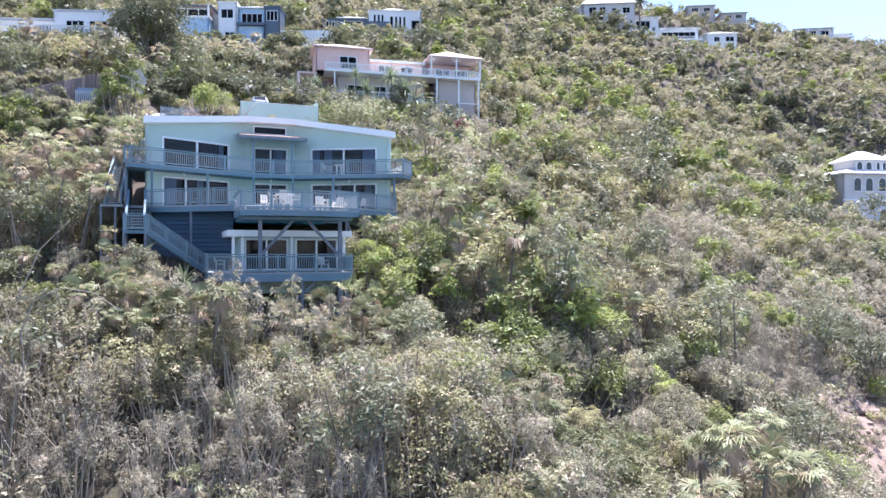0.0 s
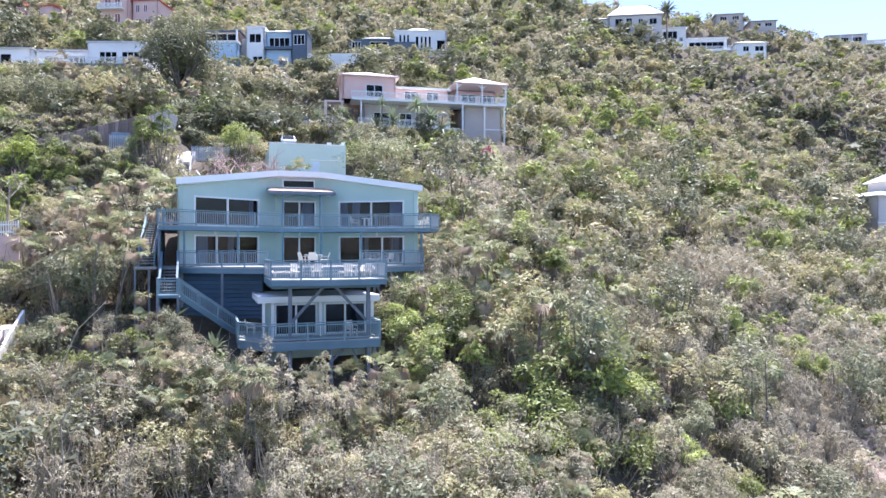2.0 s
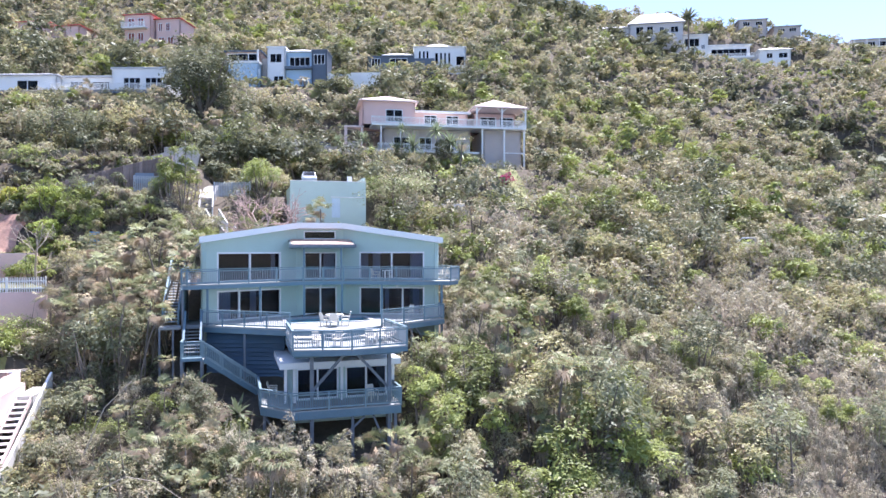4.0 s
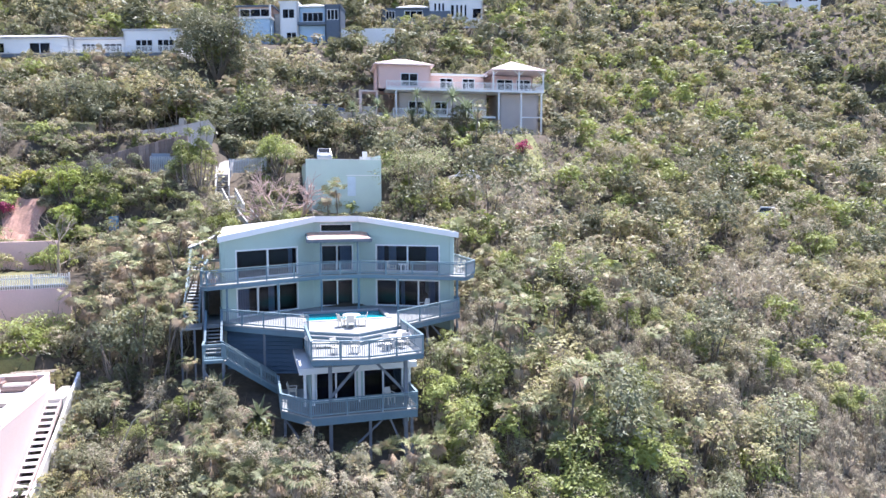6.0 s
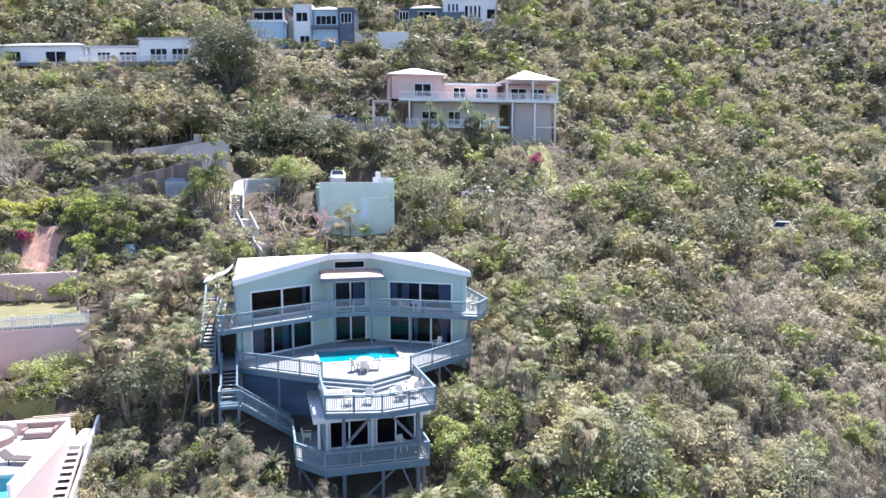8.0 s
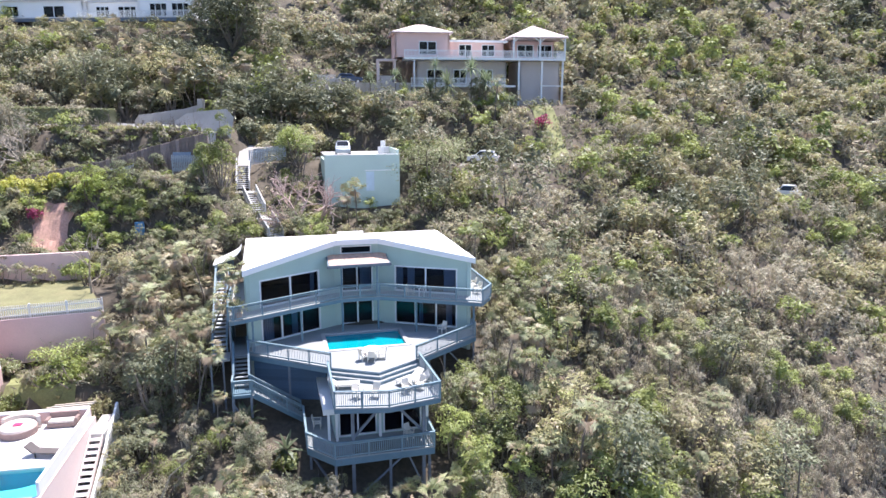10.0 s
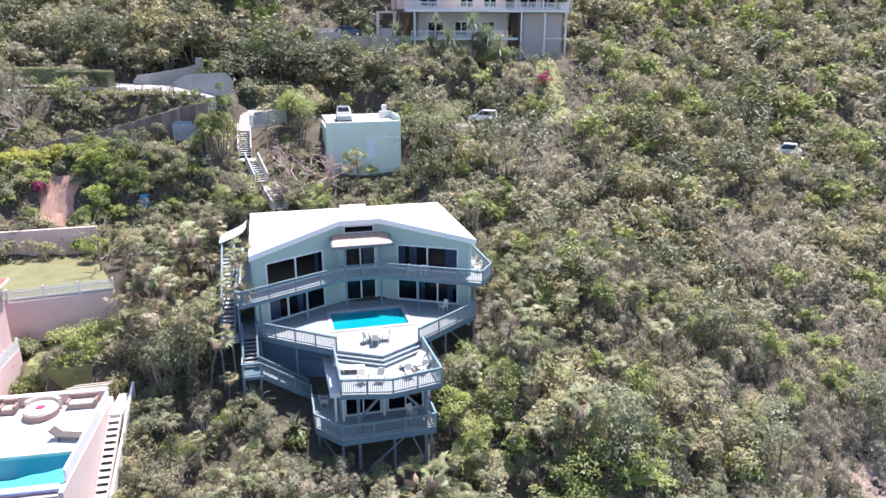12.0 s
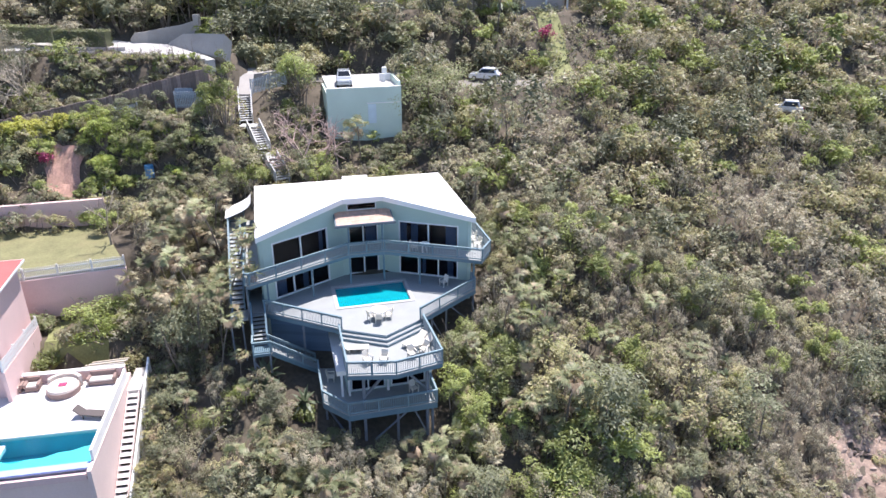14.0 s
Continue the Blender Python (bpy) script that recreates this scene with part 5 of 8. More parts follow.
WFENCE = material("worn white fence paint", (0.76, 0.75, 0.73), 0.7, var=0.1, scale=2, fine=20, dirt=0.25, dirt_color=(0.55, 0.53, 0.5))
picket_fence(pose(-37.0, 42.1, 34.8, 0, 0, 27.8), 7.0, 1.0, WFENCE, "white baluster fence on the pink wall", 0.14, w=0.06)
picket_fence(pose(-50.0, 35.5, 34.8, 0, 0, 27.0), 14.5, 1.0, WFENCE, "white baluster fence on the pink wall", 0.14, w=0.06)
ph = thing("pink_house", local_frame(-36.0, 40.4, 20), "pink house corner with red sheet roof", "house")
bm = bmesh.new()
wall_run(bm, (-9, 0), (0, 0), 29.0, 37.2, 0.25, [(2, 3.2, 34.5, 36.2)])
part("wall", bm, PINK, ph)
window(ph, (-9, 0), (0, 0), (2, 3.2, 34.5, 36.2), 2)
for a, b in (((0, 0), (0, -6)), ((0, -6), (-9, -6)), ((-9, -6), (-9, 0))):
    bm = bmesh.new()
    wall_run(bm, a[::1], b, 29.0, 37.2, -0.25)
    part("wall", bm, PINK, ph)
bm = bmesh.new()
hexa(bm, ((-9.5, -6.5, 37.2), (0.5, -6.5, 37.2), (0.5, 0.5, 37.2), (-9.5, 0.5, 37.2)), ((-6.5, -3.2, 38.4), (-2.8, -3.2, 38.4), (-2.8, -2.8, 38.4), (-6.5, -2.8, 38.4)))
part("roof", bm, REDROOF, ph)
part("eaves", boxes((-9.55, 0.55, -6.55, 0.55, 37.05, 37.2)), WHITE, ph)
PH = local_frame(-36.0, 40.4, 20)
plaster_wall(PH, [(0.25, -6.6, 32.1), (0.7, -0.5, 32.2), (0.25, 0.5, 32.2)], 28.0, 0.25, PINK, "low pink wall beside the pink house")
picket_fence(PH @ pose(0.22, -6.5, 32.15, 0, 0, 85.8), 6.0, 0.85, WHITE, "white baluster fence on the low pink wall", 0.14, w=0.06)
soilp = thing("bare_bank", I4, "patch of bare red brown earth", "soil", kind="structure")
bm = bmesh.new()
rows_s = []
for i in range(12):
    rows_s.append([])
    for j in range(7):
        x, y = -43.6 + i * 0.30 + 0.3 * math.sin(j * 1.3) - 0.10 * j, 54.6 + j * 0.56
        rows_s[-1].append(bm.verts.new((x, y, gz(x, y) + 0.2 + 0.35 * noise.noise(Vector((x * 1.1, y * 1.1, 3.0))))))
for i in range(11):
    for j in range(6):
        bm.faces.new((rows_s[i][j], rows_s[i + 1][j], rows_s[i + 1][j + 1], rows_s[i][j + 1]))
part("earth", bm, SOIL, soilp)
bm = bmesh.new()
gr = []
for i in range(12):
    gr.append([])
    for j in range(14):
        p = PH @ Vector((0.95 + 0.42 * i + 0.15 * math.sin(j), -4.6 + 0.5 * j, 0))
        gr[-1].append(bm.verts.new((p.x, p.y, gz(p.x, p.y) + 0.1)))
for i in range(11):
    for j in range(13):
        bm.faces.new((gr[i][j], gr[i + 1][j], gr[i + 1][j + 1], gr[i][j + 1]))
tagged(new("grass_bank", mesh_of("grass_bank", bm, GRASS)), "dry green grass bank between the pink walls", "grass", kind="structure")

# ---- houses higher on the hill ----
def block(parent, u0, u1, v0, v1, z0, z1, mat, wins=(), roof="flat", roof_mat=None, over=0.4, rise=1.2, glass=None, panes=2, frame_mat=None, thick=0.25):
    """One storey or wing: four walls, windows through the front wall (u0, u1, z0, z1), and its roof."""
    bm = bmesh.new()
    ops = [(a - u0, b - u0, c, d) for a, b, c, d in wins]
    wall_run(bm, (u0, v0), (u1, v0), z0, z1, thick, ops)
    part("wall", bm, mat, parent)
    for o in ops:
        window(parent, (u0, v0), (u1, v0), o, panes, frame_mat, glass or DARKGLASS, bar=0.1, proud=0.05)
    for a, b in (((u1, v0), (u1, v1)), ((u1, v1), (u0, v1)), ((u0, v1), (u0, v0))):
        bm = bmesh.new()
        wall_run(bm, a, b, z0, z1, thick)
        part("wall", bm, mat, parent)
    # added wall across the block, coloured dark as shade behind the windows
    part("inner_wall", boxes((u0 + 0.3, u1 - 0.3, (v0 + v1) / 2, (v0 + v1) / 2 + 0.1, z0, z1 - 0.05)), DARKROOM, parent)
    roof_mat = roof_mat or WHITE
    if roof == "flat":
        part("roof", boxes((u0 - over, u1 + over, v0 - over, v1 + over, z1, z1 + 0.3)), roof_mat, parent)
    elif roof == "hip":
        hip(parent, u0 - over, u1 + over, v0 - over, v1 + over, z1, rise, roof_mat)


def hip(parent, u0, u1, v0, v1, z, rise, mat, eave=0.16):
    bm = bmesh.new()
    box(bm, u0, u1, v0, v1, z, z + eave)
    cu, cv = (u0 + u1) / 2, (v0 + v1) / 2
    hu, hv = max(0.15, (u1 - u0) / 2 - (v1 - v0) / 2), max(0.15, (v1 - v0) / 2 - (u1 - u0) / 2)
    hexa(bm, ((u0, v0, z + eave), (u1, v0, z + eave), (u1, v1, z + eave), (u0, v1, z + eave)), ((cu - hu, cv - hv, z + rise), (cu + hu, cv - hv, z + rise), (cu + hu, cv + hv, z + rise), (cu - hu, cv + hv, z + rise)))
    bmesh.ops.remove_doubles(bm, verts=bm.verts, dist=0.001)
    part("roof", bm, mat, parent)


def far_rail(parent, path, mat=None, h=1.0):
    railing(parent, path, h, mat or WHITE, 2.4, 0.2, bar=0.06)


# pink and white villa with a long deck on posts
vl = thing("villa", local_frame(5.9, 106.6, 15), "pink and white villa with long railed deck on posts", "house")
ZD = 56.6
block(vl, -25.3, -17.3, 1.2, 8, ZD, 60.0, PALEPINK, [(-21.8, -19.2, 57.0, 58.9)], "hip", PALEWALL, 0.5, 1.5)
block(vl, -17.3, -8.6, 3.6, 9, ZD, 59.0, PALEPINK, [(-15.5, -13.5, 57.0, 58.7), (-12.0, -10.0, 57.0, 58.7)], "flat", WHITE, 0.5)
block(vl, -7.4, -0.6, 4.0, 9, ZD, 59.3, PALEPINK, [(-6.4, -3.8, 57.0, 58.8), (-3.2, -0.9, 57.0, 58.8)], "")
hip(vl, -8.4, 0.3, -0.3, 9.5, 59.45, 2.1, PALEWALL)
part("deck", boxes((-24.0, 0.0, 0.0, 4.0, ZD - 0.35, ZD)), WHITE, vl)
far_rail(vl, [(-24.0, 0.1, ZD), (-0.05, 0.1, ZD), (-0.05, 4.0, ZD)])
bars("post", [((u, 0.15, ZD), (u, 0.15, 59.5)) for u in (-7.9, -3.9, -0.1)], WHITE, vl, 0.22)
bars("arch_brace", [((u + s * 0.1, 0.15, 58.9), (u + s * 0.75, 0.15, 59.45)) for u, s in ((-7.9, 1), (-3.9, -1), (-3.9, 1), (-0.1, -1))], WHITE, vl, 0.12)
bars("stilt", [((u, 0.3, 48.5), (u, 0.3, ZD - 0.35)) for u in (-7.0, -3.5, -0.3)], WHITE, vl, 0.24)
bars("stilt", [((u, 0.3, 51.0), (u, 0.3, ZD - 0.35)) for u in (-22.6, -19.6)], WHITE, vl, 0.2)
bars("tie_beam", [((-3.5, 0.3, 52.6), (-0.3, 0.3, 52.6))], WHITE, vl, 0.14)
block(vl, -6.6, -0.4, 1.4, 8.5, 47.5, 56.2, GREYWALL, (), "")
block(vl, -22.0, -8.4, 2.4, 8.5, 49.5, 56.2, GREYWALL, [(-20.5, -18.0, 53.0, 55.0), (-16.5, -14.5, 53.0, 55.0), (-12.5, -10.5, 53.0, 55.0)], "")
part("lower_deck", boxes((-23.0, -7.4, 0.6, 2.4, 52.4, 52.7)), WHITE, vl)
far_rail(vl, [(-23.0, 0.65, 52.7), (-9.0, 0.65, 52.7)])
part("garden_wall", boxes((-37.5, -23.0, 1.0, 1.4, 47.0, 53.0)), GREYWALL, vl)
part("car_stand", boxes((-37.5, -24.2, 1.403, 6.5, 52.5, 52.9)), PALECONC, vl)
part("gate_roof", boxes((-27.9, -25.0, 1.7, 3.9, 56.1, 56.35)), PALEWALL, vl)
for u in (-27.7, -25.3):
    part("gate_pier", boxes((u - 0.16, u + 0.16, 1.8, 3.8, 52.9, 56.098)), PALEWALL, vl)
part("gate_step", boxes((-27.4, -25.6, 1.9, 3.6, 52.903, 54.0)), GREYWALL, vl)
far_rail(vl, [(-37.4, 1.2, 53.0), (-34.0, 1.2, 53.0)])

CARBLUE = material("dark blue car paint", (0.03, 0.05, 0.10), 0.25, var=0.03, bump=0.0)
car(local_frame(5.9, 106.6, 15) @ pose(-32.0, 3.6, 52.9, 0, 0, 4), CARBLUE, "dark blue car parked above the garden wall", 0.95)

# white flat-roofed house behind the dark trees
wc = thing("white_house", local_frame(-59.0, 105.0, 3), "long white flat-roofed house with railed terrace", "house")
# the lower storey's shade is mixed into this tan
SHADED_TAN = material("tan render in shade", (0.46, 0.38, 0.29), 0.85, var=0.1, scale=0.5, fine=10, dirt=0.3, dirt_color=(0.34, 0.28, 0.22))
block(wc, -0.8, 8.1, 0, 6, 63.0, 66.5, WHITE, [(1.0, 3.8, 63.2, 65.2), (4.5, 7.3, 63.2, 65.2)], "flat", PALEROOF, 0.15, panes=3)
block(wc, -10.0, -0.8, 1.8, 6, 63.0, 65.6, WHITE, [(-8.6, -6.4, 63.2, 65.0), (-5.0, -2.0, 63.2, 65.0)], "flat", PALEROOF, 0.4, panes=3)
block(wc, -24.0, -10.0, 0.6, 6, 63.0, 65.7, WHITE, [(-22.5, -20.5, 63.4, 65.0), (-16.5, -13.0, 63.2, 65.0)], "hip", PALEROOF, 0.4, 1.0)
part("terrace_slab", boxes((-24.6, 8.3, -1.3, 6.0, 62.6, 62.98)), PALECONC, wc)
# added dark strip, paints the shade below the slab's front
part("terrace_edge", boxes((-24.6, 8.3, -1.38, -1.303, 62.35, 62.85)), NAVY, wc, "dark strip painted as the shade along the terrace edge")
far_rail(wc, [(-10.0, -1.2, 62.98), (8.2, -1.2, 62.98)])
# lower storey, its wall colour already darkened by shade
block(wc, -23.6, 7.4, -0.2, 5.5, 57.0, 62.35, SHADED_TAN, [(-21.0, -18.0, 59.8, 61.6), (-8.0, -6.0, 59.6, 61.6)], "")

# pale blue and white modern house
bh = thing("blue_white_house", local_frame(-43.2, 132.0, 2), "pale blue and white modern house with terraces", "house")
block(bh, -9.0, -2.0, 0, 6, 67.5, 74.6, SKYBLUE, (), "")
part("slab", boxes((-9.2, -1.8, -0.2, 6, 74.6, 75.0)), WHITE, bh)
block(bh, -9.0, -2.0, 1.5, 6, 75.0, 77.2, TERRA, [(-8.6, -2.4, 75.3, 76.9)], "flat", NAVY, 0.3, panes=3)
bars("post", [((-2.1, 0.0, 75.0), (-2.1, 0.0, 77.2))], WHITE, bh, 0.3)
block(bh, -2.0, -0.2, 2.0, 6, 68.0, 76.0, CONCRETE, (), "")
block(bh, -0.2, 3.3, 0, 6, 68.0, 77.5, WHITE, [(0.3, 2.7, 74.6, 76.4), (1.0, 3.0, 70.0, 72.0)], "flat", WHITE, 0.15)
block(bh, 3.3, 8.6, 1.2, 6, 73.8, 76.9, SKYBLUE, [(3.9, 8.0, 74.2, 76.0)], "hip", WHITE, 0.5, 1.2, panes=4)
block(bh, 3.3, 8.6, 0.6, 6, 68.0, 73.3, SKYBLUE, (), "")
part("balcony", boxes((3.3, 8.8, -0.3, 1.2, 73.3, 73.8)), NAVY, bh)
block(bh, 8.6, 11.6, 0, 5, 68.0, 76.8, NAVY, [(9.0, 11.2, 74.2, 76.2)], "flat", NAVY, 0.1, panes=3)
part("boundary_wall", boxes((11.6, 22.0, 0.5, 0.9, 68.5, 72.6)), WHITE, bh)

# white house with hipped roofs
wh = thing("hip_roof_house", local_frame(-16.3, 150.0, 3), "white house with hipped roofs and dark screens", "house")
block(wh, 0, 11.5, 0, 7, 75.0, 82.3, WHITE, [(1.0, 1.6, 79.9, 81.6), (1.9, 2.5, 79.9, 81.6), (2.7, 3.3, 79.9, 81.6), (4.6, 5.4, 78.6, 81.2), (5.7, 6.3, 78.6, 81.2), (6.6, 7.2, 78.6, 81.2), (7.5, 8.1, 78.6, 81.2), (9.3, 11.2, 78.3, 80.4)], "", panes=1)
part("parapet", boxes((-0.2, 11.7, -0.2, 7.2, 82.3, 82.5)), WHITE, wh)
hip(wh, 1.5, 9.0, 1.2, 6.5, 82.5, 1.6, WHITE)
block(wh, -10.5, 0, 1.0, 6, 74.5, 80.8, NAVY, [(-9.5, -7.5, 78.5, 80.3), (-5.5, -1.5, 78.5, 80.3)], "", panes=3)
hip(wh, -7.2, -0.2, 0.6, 6.4, 80.8, 1.2, WHITE)
part("screen", boxes((-0.2, 4.6, -1.2, -1.0, 75.5, 79.6)), NAVY, wh)

# pink houses with red roofs at the top left
SHUTTER = material("dark red window shutters", (0.26, 0.075, 0.06), 0.7, var=0.15)
for x, w, z in ((-82.3, 12.6, 91.0), (-107.6, 14.2, 90.0)):
    k = thing("pink_villa", local_frame(x, 150.0, -4), "pale pink two-storey villa with red hipped roof", "house", "pink villas")
    block(k, 0, w * 0.5, 0, 8, z - 8, z, PALEPINK, [(0.8, 2.4, z - 2.6, z - 0.7), (3.2, 4.6, z - 2.6, z - 0.7), (0.8, 2.4, z - 6, z - 4), (3.2, 4.6, z - 6, z - 4)], "hip", REDROOF, 0.4, 0.9, glass=SHUTTER)
    block(k, w * 0.5 + 0.3, w, 1.5, 8, z - 8, z - 0.8, PALEPINK, [(w * 0.5 + 1, w * 0.5 + 2.0, z - 3.4, z - 1.6), (w * 0.5 + 2.8, w * 0.5 + 3.8, z - 3.4, z - 1.6), (w * 0.5 + 1, w * 0.5 + 2.4, z - 6.6, z - 4.8), (w * 0.5 + 3.2, w * 0.5 + 4.6, z - 6.6, z - 4.8)], "hip", REDROOF, 0.4, 0.9, glass=SHUTTER)
    part("balcony", boxes((0, w * 0.45, -1.4, 0, z - 3.3, z - 3.0)), WHITE, k)
    far_rail(k, [(0, -1.35, z - 3.0), (w * 0.45, -1.35, z - 3.0)])

# large white mansion at the right edge with round-headed windows
mn = thing("mansion", local_frame(68.5, 117.0, 8), "white mansion with round-headed windows and pyramid roofs", "house")


def arch_window(parent, u, w, z0, z1, v):
    """A dark round-headed window: a pane in a raised white surround."""
    n = 12
    def outline(r, lo):
        return [(u - r, lo), (u + r, lo)] + [(u + r * math.cos(math.pi * k / n), z1 - w / 2 + r * math.sin(math.pi * k / n)) for k in range(n + 1)]
    for nm, r, lo, a, b, m in (("window", w / 2 + 0.14, z0 - 0.14, v - 0.08, v - 0.004, WHITE), ("pane", w / 2, z0, v - 0.10, v - 0.085, DARKGLASS)):
        bm = bmesh.new()
        o = outline(r, lo)
        fr = [bm.verts.new((x, a, z)) for x, z in o]
        bk = [bm.verts.new((x, b, z)) for x, z in o]
        bm.faces.new(fr)
        bm.faces.new(bk[::-1])
        for i in range(len(o)):
            bm.faces.new((fr[i], fr[(i + 1) % len(o)], bk[(i + 1) % len(o)], bk[i]))
        if nm == "window":
            f = part(nm, bm, m, parent)
        else:
            part(nm, bm, m, f)


DARKPANE = material("dark recessed window", (0.02, 0.025, 0.035), 0.08, bump=0.0)
DARKGLASS_KEEP, DARKGLASS = DARKGLASS, DARKPANE
MANS = material("cream white render", (0.62, 0.58, 0.56), 0.85, var=0.05, scale=0.4, fine=10, dirt=0.2, dirt_color=(0.5, 0.46, 0.42))
block(mn, 0, 26, 0, 9, 30.0, 42.9, MANS, (), "")
hip(mn, -0.6, 26.6, -0.6, 9.6, 42.9, 1.5, WHITE)
part("string_course", boxes((-0.1, 26.1, -0.12, 0, 38.3, 38.55)), WHITE, mn)
for u in (2.7, 4.9, 7.4, 11.4, 15.0, 18.6, 22.2):
    arch_window(mn, u, 1.25, 40.0, 42.2, 0.0)
for u in (7.6, 11.4, 15.0, 18.6, 22.2):
    arch_window(mn, u, 1.25, 34.6, 36.9, 0.0)
block(mn, 3.6, 10.4, 2.0, 7.0, 43.0, 45.5, MANS, (), "")
hip(mn, 3.0, 11.0, 1.4, 7.6, 45.5, 1.9, WHITE)
for u in (4.7, 6.5, 8.3, 9.5):
    arch_window(mn, u, 0.95 if u < 8 else 0.55, 43.9, 45.2, 2.0)
block(mn, 11.8, 19.0, 2.0, 7.0, 43.0, 45.9, MANS, (), "")
hip(mn, 11.2, 19.6, 1.4, 7.6, 45.9, 1.9, WHITE)
DARKGLASS = DARKGLASS_KEEP

# houses along the ridge
r1 = thing("ridge_house", local_frame(67.0, 243.0, -3), "white ridge house with open galleries", "house", "ridge houses")
block(r1, 0, 9.5, 0, 8, 93, 112.0, WHITE, [(1.6, 6.5, 108.2, 111.0), (1.6, 6.5, 103.5, 106.5), (7.2, 8.4, 107.3, 108.8)], "flat", WHITE, 0.6, panes=3)
block(r1, 9.5, 24.0, 2, 9, 103.5, 108.6, WHITE, [(11, 23, 104.8, 107.5)], "flat", WHITE, 0.6, panes=6)
part("gallery_floor", boxes((9.5, 24.5, -1.0, 2, 103.5, 104.1)), WHITE, r1)
far_rail(r1, [(9.5, -0.9, 104.1), (24.4, -0.9, 104.1)])
block(r1, 10.5, 23.5, 0.5, 9, 93, 103.5, SKYBLUE, (), "")
block(r1, 27.0, 37.5, 2, 9, 93, 106.6, WHITE, [(29.5, 31.5, 103.8, 105.6), (33.5, 36.5, 103.8, 105.6)], "hip", WHITE, 0.5, 1.6)
r2 = thing("ridge_house", local_frame(35.0, 230.0, -6), "white ridge house with gabled wing below palms", "house", "ridge houses")
block(r2, 12, 29, 1, 9, 101, 112.0, MANS, [(14, 16.5, 108.4, 111.2), (17.5, 19.5, 108.4, 111.2), (21.5, 23, 108.8, 110.8), (25, 27.5, 108.8, 110.8), (21.5, 23, 105.4, 107.2)], "hip", PALEROOF, 0.7, 4.4, panes=2)
block(r2, -0.5, 12.0, 1.5, 8, 103, 111.2, MANS, [(1.5, 4, 108.6, 110.4), (6, 10, 108.6, 110.4)], "hip", PALEROOF, 0.6, 1.6, panes=3)
r3 = thing("ridge_house", Matrix.Translation((0, 0, -2.4)) @ local_frame(145.0, 290.0, -8), "pale ridge villa with curved gallery", "house", "ridge houses")
block(r3, 4, 19, 0, 9, 110, 125.3, MANS, [(5.5, 8.5, 121.6, 124.4), (9.5, 12.5, 121.6, 124.4), (13.5, 17.5, 121.6, 124.4), (5.5, 8.5, 118.6, 120.4), (10, 17.5, 118.6, 120.4)], "hip", PALEROOF, 0.8, 1.6, panes=3)
part("gallery_floor", boxes((4, 27, -1.4, 0, 120.7, 121.1)), WHITE, r3)
far_rail(r3, [(4.0, -1.3, 121.1), (26.9, -1.3, 121.1)])
bars("post", [((u, -1.2, 115.0), (u, -1.2, 125.2)) for u in (4.3, 9.0, 13.5, 18.8)], WHITE, r3, 0.35)
block(r3, 19, 27, 2, 9, 110, 123.0, MANS, [(20, 26, 119.0, 121.8)], "flat", PALEROOF, 0.6, panes=4)
block(r3, -1, 4, 1, 9, 110, 123.6, PALEPINK, [(1, 2.6, 120.0, 122.2)], "flat", PALEROOF, 0.4)
r4 = thing("ridge_house", local_frame(192.0, 300.0, -6), "low white house on the ridge", "house", "ridge houses")
block(r4, 0, 18, 0, 8, 104, 118.4, MANS, [(2, 6, 115.4, 117.4), (9, 14, 115.4, 117.4)], "flat", PALEROOF, 0.8, panes=3)
r5 = thing("ridge_house", local_frame(96.0, 268.0, -6), "low grey ridge house with flat roof", "house", "ridge houses")
block(r5, 0, 10, 0, 8, 114, 125.0, GREYWALL, [(1.5, 4, 122.8, 124.4), (6, 8.5, 122.8, 124.4)], "flat", CONCRETE, 0.5, panes=3)
r6 = thing("ridge_house", local_frame(109.0, 268.0, -6), "low grey ridge house with flat roof", "house", "ridge houses")
block(r6, 0, 9.5, 0, 8, 112, 122.2, GREYWALL, [(1.5, 4, 120.2, 121.7), (5.5, 8, 120.2, 121.7)], "flat", CONCRETE, 0.5, panes=3)

# ---- plants ----
np.random.RandomState(11)


def unit(v):
    return v / np.maximum(np.linalg.norm(v, axis=-1, keepdims=True), 1e-6)


def leaves(r, cen, out, size, narrow=0.5, lift=0.5, wild=0.45):
    """Lozenge leaves at the centres, facing more or less outwards."""
    n = len(cen)
    nor = unit(out * 0.95 + np.array([0, 0, lift]) + r.normal(size=(n, 3)) * wild)
    tan = unit(np.cross(nor, r.normal(size=(n, 3))))
    bit = np.cross(nor, tan)
    s = (size * r.uniform(0.6, 1.7, n))[:, None]
    narrow = narrow * r.uniform(0.6, 1.0, n)[:, None]
    v = np.stack([cen - tan * s + bit * s * narrow, cen - tan * s * 0.6 - bit * s * narrow, cen + tan * s], 1).reshape(-1, 3)
    return v, np.arange(n * 3).reshape(n, 3)


